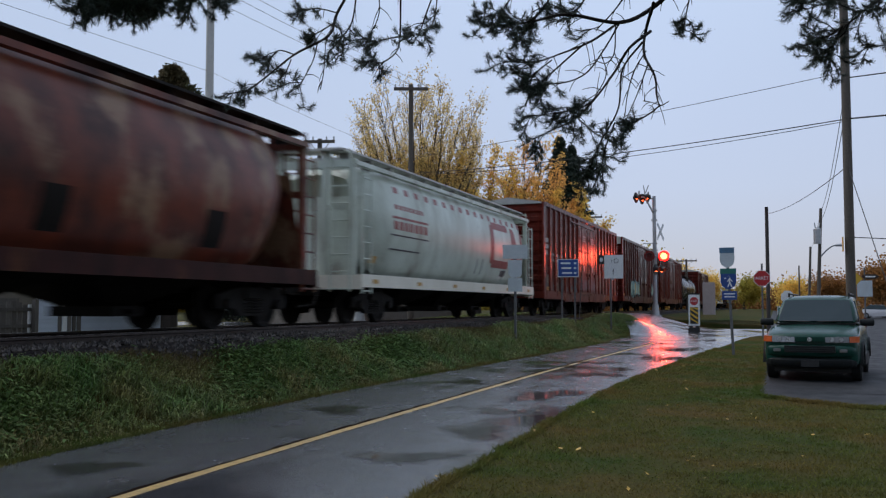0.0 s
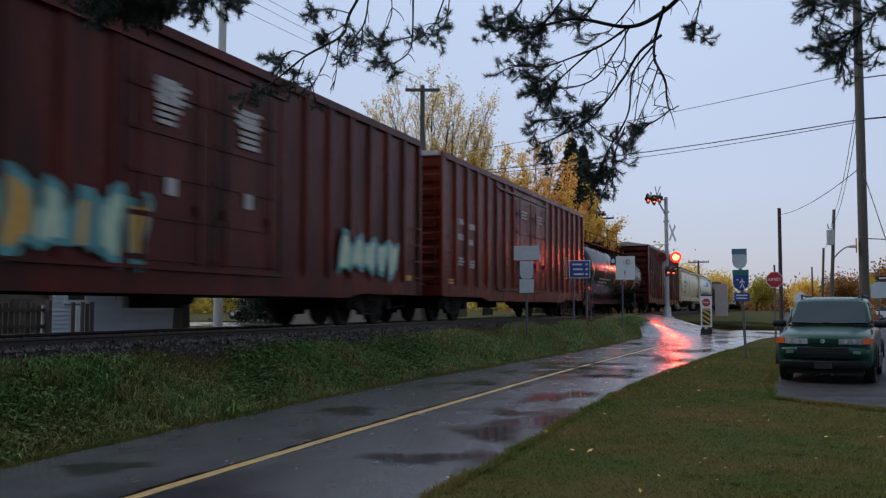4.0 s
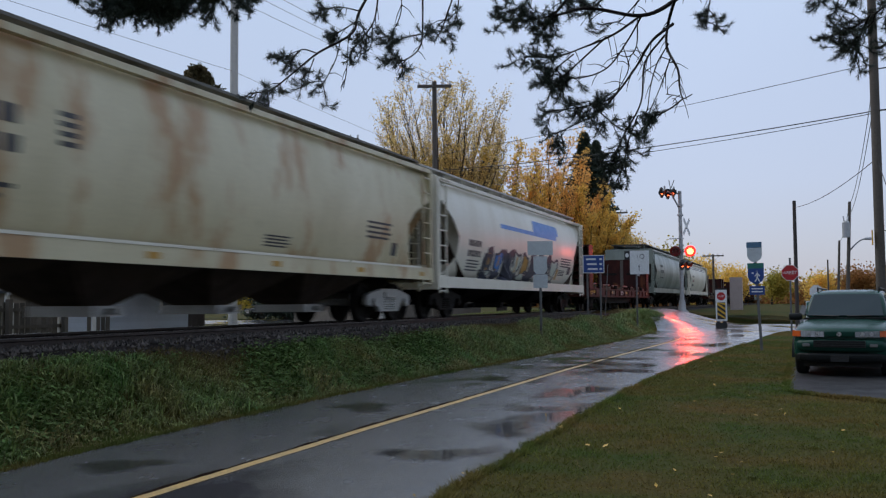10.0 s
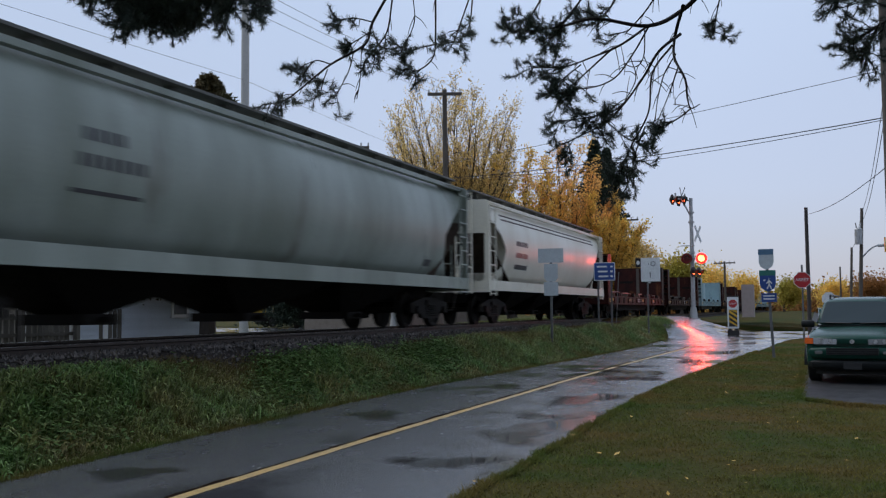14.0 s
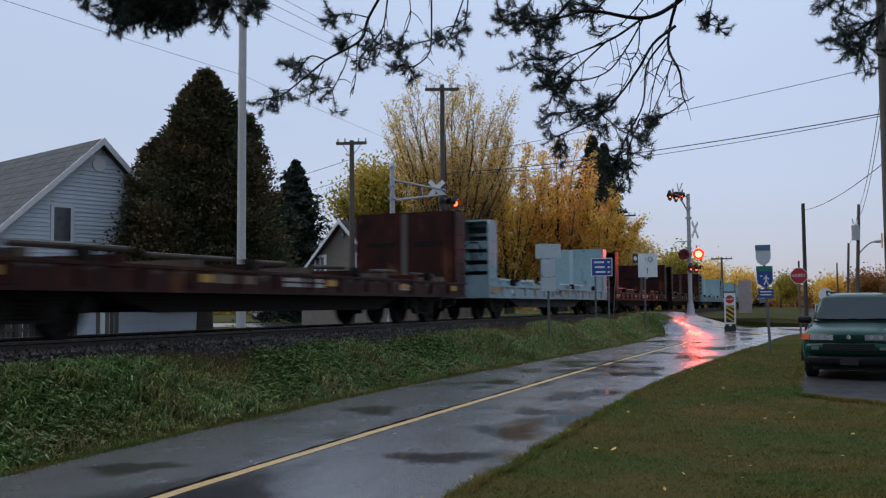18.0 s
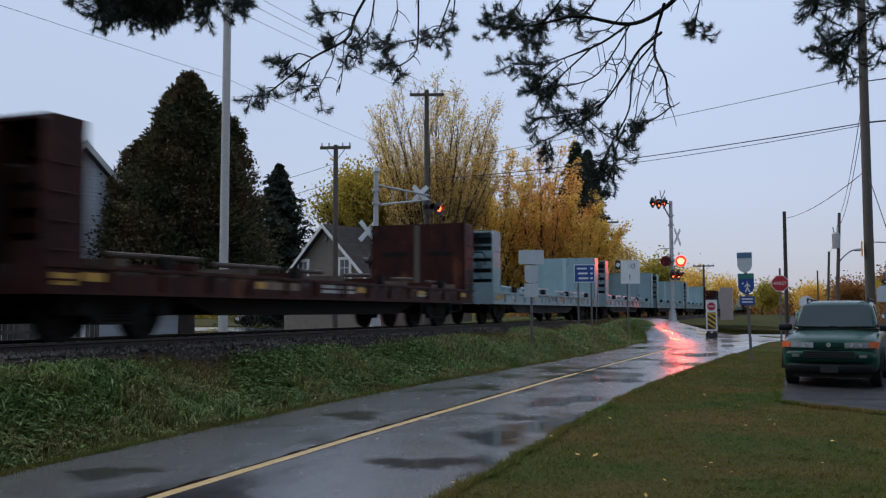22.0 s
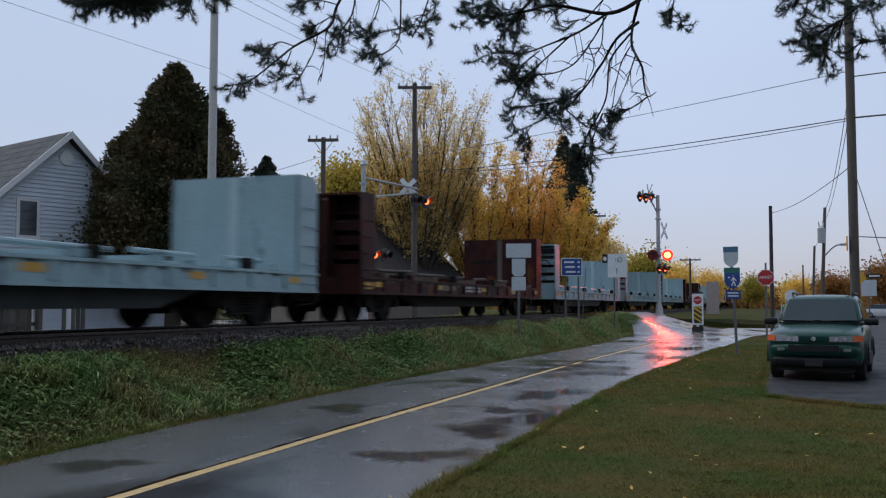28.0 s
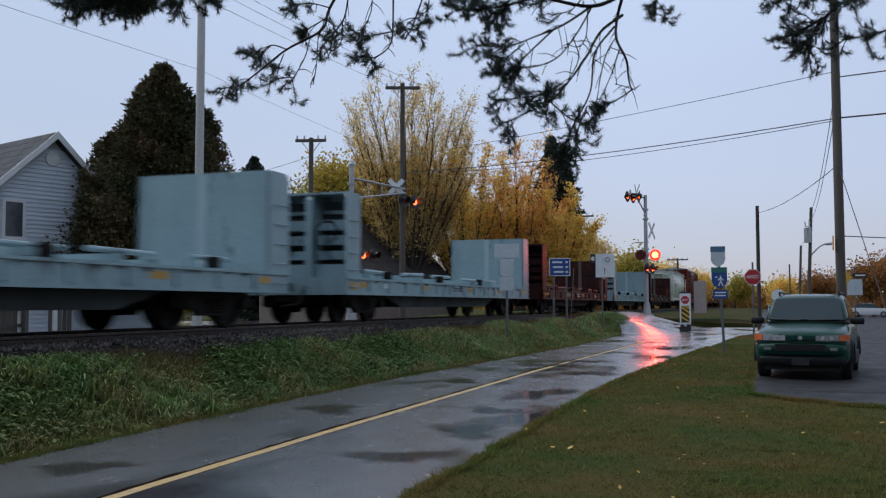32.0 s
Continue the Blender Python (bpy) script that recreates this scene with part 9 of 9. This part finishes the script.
BOUGH_D = bough(PINE, "bough", "bough beside the tall wooden pole", LIMBS_Da, 34, 5.8, (2.4, -2.5, 5.9), 20, 3, 0.15)

# ---- grass, weeds and fallen leaves ----
def blades(x, y, h, w, lean, rs):
    n = len(x)
    z = land(x, y)
    base = np.stack([x, y, z], -1)
    a = rs.uniform(0, 2 * math.pi, n)
    side = np.stack([np.cos(a), np.sin(a), np.zeros(n)], -1) * w[:, None]
    b = rs.uniform(0, 2 * math.pi, n)
    tip = base + np.stack([np.cos(b) * lean * h, np.sin(b) * lean * h, h], -1)
    return np.stack([base - side, base + side, tip], 1)


def weeds(x, y, h, w, rs):
    """Broad blades that rise and bend over: three triangles each."""
    n = len(x)
    base = np.stack([x, y, land(x, y)], -1)
    b = rs.uniform(0, 2 * math.pi, n)
    out = np.stack([np.cos(b), np.sin(b), np.zeros(n)], -1)
    side = np.stack([-np.sin(b), np.cos(b), np.zeros(n)], -1) * w[:, None]
    reach = h * rs.uniform(0.5, 1.7, n)
    mid = base + out * (reach * 0.4)[:, None] + np.array([0, 0, 1.0]) * (h * 0.8)[:, None]
    tip = base + out * reach[:, None] + np.array([0, 0, 1.0]) * (h * rs.uniform(0.45, 1.0, n))[:, None]
    return np.concatenate([np.stack([base - side * 0.6, base + side * 0.6, mid + side], 1), np.stack([base - side * 0.6, mid + side, mid - side], 1), np.stack([mid - side, mid + side, tip], 1)], 0)


rs = np.random.RandomState(31)
# bank between path and track: tufts of differing height
k = 5200
ty = 1.5 + 45.5 * rs.uniform(0, 1, k) ** 1.3
tx = path_l(ty) - 0.12 - 1.50 * rs.uniform(0, 1, k) ** 0.9
th = rs.uniform(0.06, 0.24, k) * np.clip((path_l(ty) + 0.15 - tx) / 0.6, 0.3, 1) * np.clip((tx + 8.85) / 0.7, 0.25, 1) * (0.65 + 0.5 * np.sin(tx * 2.3 + 1.7 * np.sin(ty * 0.9)))
each = 20
x = np.repeat(tx, each) + rs.normal(0, 0.07, k * each)
y = np.repeat(ty, each) + rs.normal(0, 0.08, k * each)
h = np.repeat(th, each) * rs.uniform(0.5, 1.1, k * each) + 0.02
solid("grass", tris(weeds(x, y, h, rs.uniform(0.005, 0.012, k * each), rs)), M["blade"], "rough wet grass and weeds on the railway bank", "grass", "stuff")
n = 110000
y = 1.5 + 45.5 * rs.uniform(0, 1, n) ** 1.35
x = path_l(y) + 0.05 - 2.0 * rs.uniform(0, 1, n)
solid("grass", tris(blades(x, y, rs.uniform(0.02, 0.09, n), 0.004 + 0.004 * rs.uniform(0, 1, n), rs.uniform(0.2, 1.2, n), rs)), M["lawn"], "short grass at the foot of the bank", "grass", "stuff")
# broad-leaved weeds in low mats and mounds on the bank
k, each = 4200, 26
ty = 2.0 + 20 * rs.uniform(0, 1, k) ** 1.2
tx = path_l(ty) - 0.35 - 0.95 * rs.uniform(0, 1, k)
mound = np.sin(ty * 1.1 + 2 * np.sin(tx * 1.7)) + np.sin(ty * 0.43 + 1.0) + rs.normal(0, 0.5, k)
tx, ty = tx[mound > -0.1], ty[mound > -0.1]
k = len(tx)
x = np.repeat(tx, each) + rs.normal(0, 0.09, k * each)
y = np.repeat(ty, each) + rs.normal(0, 0.10, k * each)
zz = land(x, y) + np.repeat(rs.uniform(0.05, 0.20, k), each) * rs.uniform(0.2, 1.0, k * each)
b = rs.uniform(0, 2 * math.pi, k * each)
out = np.stack([np.cos(b), np.sin(b), rs.uniform(-0.5, 0.6, k * each)], -1)
side = np.stack([-np.sin(b), np.cos(b), rs.uniform(-0.3, 0.3, k * each)], -1)
c, q = np.stack([x, y, zz], -1), rs.uniform(0.018, 0.048, (k * each, 1))
quad = np.stack([c - out * q, c + side * q * 0.55, c + out * q, c - side * q * 0.55], 1)
solid("weeds", tris(np.concatenate([quad[:, [0, 1, 2]], quad[:, [0, 2, 3]]], 0)), M["weed"], "mats of leafy green weeds on the railway bank", "weeds", "stuff")
# mown lawn between path and parking, and the tip by the street
n = 300000
y = 2.0 + 43 * rs.uniform(0, 1, n) ** 1.6
x = rs.uniform(PATH_R - 0.03, 9.0, n)
rag = 0.12 * np.sin(y * 2.3) + 0.10 * np.sin(y * 5.1 + 1) + rs.normal(0, 0.07, n)
flare = path_r(y) - 0.03
keep = (x > flare) & ((x < -0.22 + rag) | (y < apron_edge(x) + rs.normal(0.05, 0.08, n)))
x, y = x[keep], y[keep]
n = len(x)
solid("grass", tris(blades(x, y, rs.uniform(0.012, 0.045, n) * (0.8 + 0.4 * np.sin(x * 1.9 + np.sin(y))), 0.005 + 0.004 * rs.uniform(0, 1, n), rs.uniform(0.2, 1.5, n), rs)), M["lawn"], "short wet mown lawn", "grass", "stuff")
# ragged turf that hangs over both edges of the path and the rim of the parking
n = 26000
y = 2.0 + 32 * rs.uniform(0, 1, n) ** 1.5
side = rs.uniform(0, 1, n) < 0.7
wob = 0.022 * np.sin(y * 3.1) + 0.016 * np.sin(y * 7.7 + 1) + 0.012 * np.sin(y * 17.0)
x = np.where(side, path_r(y) + 0.01 + wob + rs.normal(0, 0.03, n), path_l(y) - 0.01 + wob + rs.normal(0, 0.03, n))
tuft = blades(x, y, rs.uniform(0.015, 0.07, n), 0.005 + 0.004 * rs.uniform(0, 1, n), rs.uniform(0.3, 1.6, n), rs)
tuft[:, :, 2] += 0.012
solid("grass", tris(tuft), M["lawn"], "ragged turf along the edges of the path", "grass", "stuff")
n = 9000
x = np.concatenate([rs.uniform(-0.3, 5.0, n), np.full(n, -0.30) + rs.normal(0, 0.05, n)])
y = np.concatenate([apron_edge(x[:n]) + rs.normal(0.0, 0.06, n), rs.uniform(16.6, 45.0, n)])
n = 2 * n
rim_turf = blades(x, y, rs.uniform(0.015, 0.07, n), 0.005 + 0.004 * rs.uniform(0, 1, n), rs.uniform(0.3, 1.6, n), rs)
rim_turf[:, :, 2] += 0.012
solid("grass", tris(rim_turf), M["lawn"], "ragged turf along the rim of the parking apron", "grass", "stuff")
# dead grass along the top of the bank
n = 60000
y = 1.5 + 46 * rs.uniform(0, 1, n) ** 1.3
x = rs.normal(-8.50, 0.19, n) + 0.10 * np.sin(y * 1.7)
solid("dry_grass", tris(blades(x, y, rs.uniform(0.03, 0.11, n), np.full(n, 0.006), rs.uniform(0.4, 1.6, n), rs)), M["straw"], "flattened dead grass along the ballast", "grass", "stuff")
# clumps that stand up out of the lawn
k, each = 2600, 14
ty = 2.5 + 34 * rs.uniform(0, 1, k) ** 1.5
tx = path_r(ty) + 0.1 + rs.uniform(0, 1, k) * (-0.45 - path_r(ty)) + np.where(ty < 14.5, rs.uniform(0, 6.0, k), 0.0)
x = np.repeat(tx, each) + rs.normal(0, 0.05, k * each)
y = np.repeat(ty, each) + rs.normal(0, 0.06, k * each)
h = np.repeat(rs.uniform(0.015, 0.045, k), each) * rs.uniform(0.5, 1.1, k * each)
solid("grass", tris(weeds(x, y, h, rs.uniform(0.004, 0.008, k * each), rs)), M["lawn"], "taller tufts in the lawn", "grass", "stuff")
# lawn behind and beside the eye
n = 60000
y, x = rs.uniform(-7.0, 3.2, n), rs.uniform(PATH_R, 9.0, n)
solid("grass", tris(blades(x, y, rs.uniform(0.012, 0.045, n), 0.005 + 0.004 * rs.uniform(0, 1, n), rs.uniform(0.2, 1.5, n), rs)), M["lawn"], "short wet mown lawn", "grass", "stuff")
# straw among the grass
n = 9000
y = 2 + 34 * rs.uniform(0, 1, n) ** 1.4
x = np.where(rs.uniform(0, 1, n) < 0.6, path_l(y) - rs.uniform(0, 2.4, n), path_r(y) + rs.uniform(0.02, 1.0, n) * (-0.4 - path_r(y)))
h = np.where(x < -6, rs.uniform(0.06, 0.26, n), rs.uniform(0.02, 0.05, n))
solid("dry_grass", tris(blades(x, y, h, np.full(n, 0.004), rs.uniform(0.4, 1.6, n), rs)), M["straw"], "pale dead stalks among the grass", "grass", "stuff")
# fringe of grass beyond the track
n = 30000
y, x = rs.uniform(10, 60, n), rs.uniform(-24, -13.2, n)
solid("grass", tris(blades(x, y, rs.uniform(0.04, 0.14, n), np.full(n, 0.012), rs.uniform(0.1, 0.8, n), rs)), M["blade"], "lawn beyond the track", "grass", "stuff")
# fallen leaves
n = 170
y = 3 + 26 * rs.uniform(0, 1, n) ** 1.3
x = rs.uniform(PATH_R - 0.6, 3.0, n)
keep = (x < -0.35) | (y < 14.0)
x, y = x[keep], y[keep]
n = len(x)
c = np.stack([x, y, land(x, y) + 0.045], -1)
a = rs.normal(0, 1, (n, 3)) * np.array([1, 1, 0.35])
a /= np.linalg.norm(a, axis=1, keepdims=True)
b = np.cross(a, np.array([0, 0, 1.0]))
s = rs.uniform(0.018, 0.045, (n, 1))
quad = np.stack([c - a * s, c + b * s * 0.7, c + a * s, c - b * s * 0.7], 1)
solid("fallen_leaves", tris(np.concatenate([quad[:, [0, 1, 2]], quad[:, [0, 2, 3]]], 0)), M["leaf_y"], "scattered yellow and brown fallen leaves", "leaves", "stuff")


# ---- what moves ----
def gone(t):
    """Metres that the train has run since the start."""
    return 13.844 * t - 0.021624 * t ** 2 + 0.00085931 * t ** 3


# bough shifts in the wind, fitted to the camera's view: seconds, pixels right, pixels down (1655 pixels of focal
# length)
WIND_C = [(0, 9, 3), (1, 9, 6), (2, 8, 4), (2.5, 15, 7), (3, 6, 8), (6, 6, 11), (7, 4, 7), (8, 6, 9), (8.5, 0, 0), (9, 2, 5), (10, 6, 1), (11, 10, 2), (12, 5, 3), (13, -1, 2), (14, 1, 6), (17, -2, 2), (18, -4, 0), (19, -1, -2), (20, -2, -4), (21, -2, -5), (22, 0, -3), (23, 1, -4), (24, 0, -5), (25, 1, -4), (26, -4, -5), (28.5, -19, -12), (29, -3, 3), (29.5, -5, -9), (30, 7, -4), (30.5, -1, 13), (31, -7, 7), (31.5, -3, 6), (32, -23, -25)]
WIND_B = [(0, 4, 2), (6, 6, 0), (12, 2, 4), (14, 8, 6), (17, 3, 1), (18, 5, 7), (19, 2, -2), (19.5, 8, 3), (20, 4, -3), (21, 3, -1), (22, 8, -4), (22.5, 11, 0), (23, 7, -4), (24, 4, -5), (25, 5, -5), (25.5, 0, -9), (26, 4, -7), (28.5, -3, -10), (29, 21, 8), (29.5, 1, -11), (30, 7, -7), (30.5, -2, -16), (31, 15, 7), (31.5, 9, 0), (32, 6, -5)]


def motions():
    times = [i * 2.0 for i in range(17)]
    for car, y0 in TRAIN:
        walk(car, [(t, pose(TRACK_X, y0 - gone(t), RAIL_Z)) for t in times])
    for bough_, rows, yaw, d in ((BOUGH_C, WIND_C, 11, 5.4), (BOUGH_D, WIND_C, -4, 3.0), (BOUGH_B, WIND_B, 27, 5.2), (BOUGH_A, WIND_B, 35, 4.0)):
        c, s = math.cos(radians(yaw)), math.sin(radians(yaw))
        walk(bough_, [(t, pose(dx / 1655 * d * c, dx / 1655 * d * s, -dy / 1655 * d)) for t, dx, dy in rows])


motions()
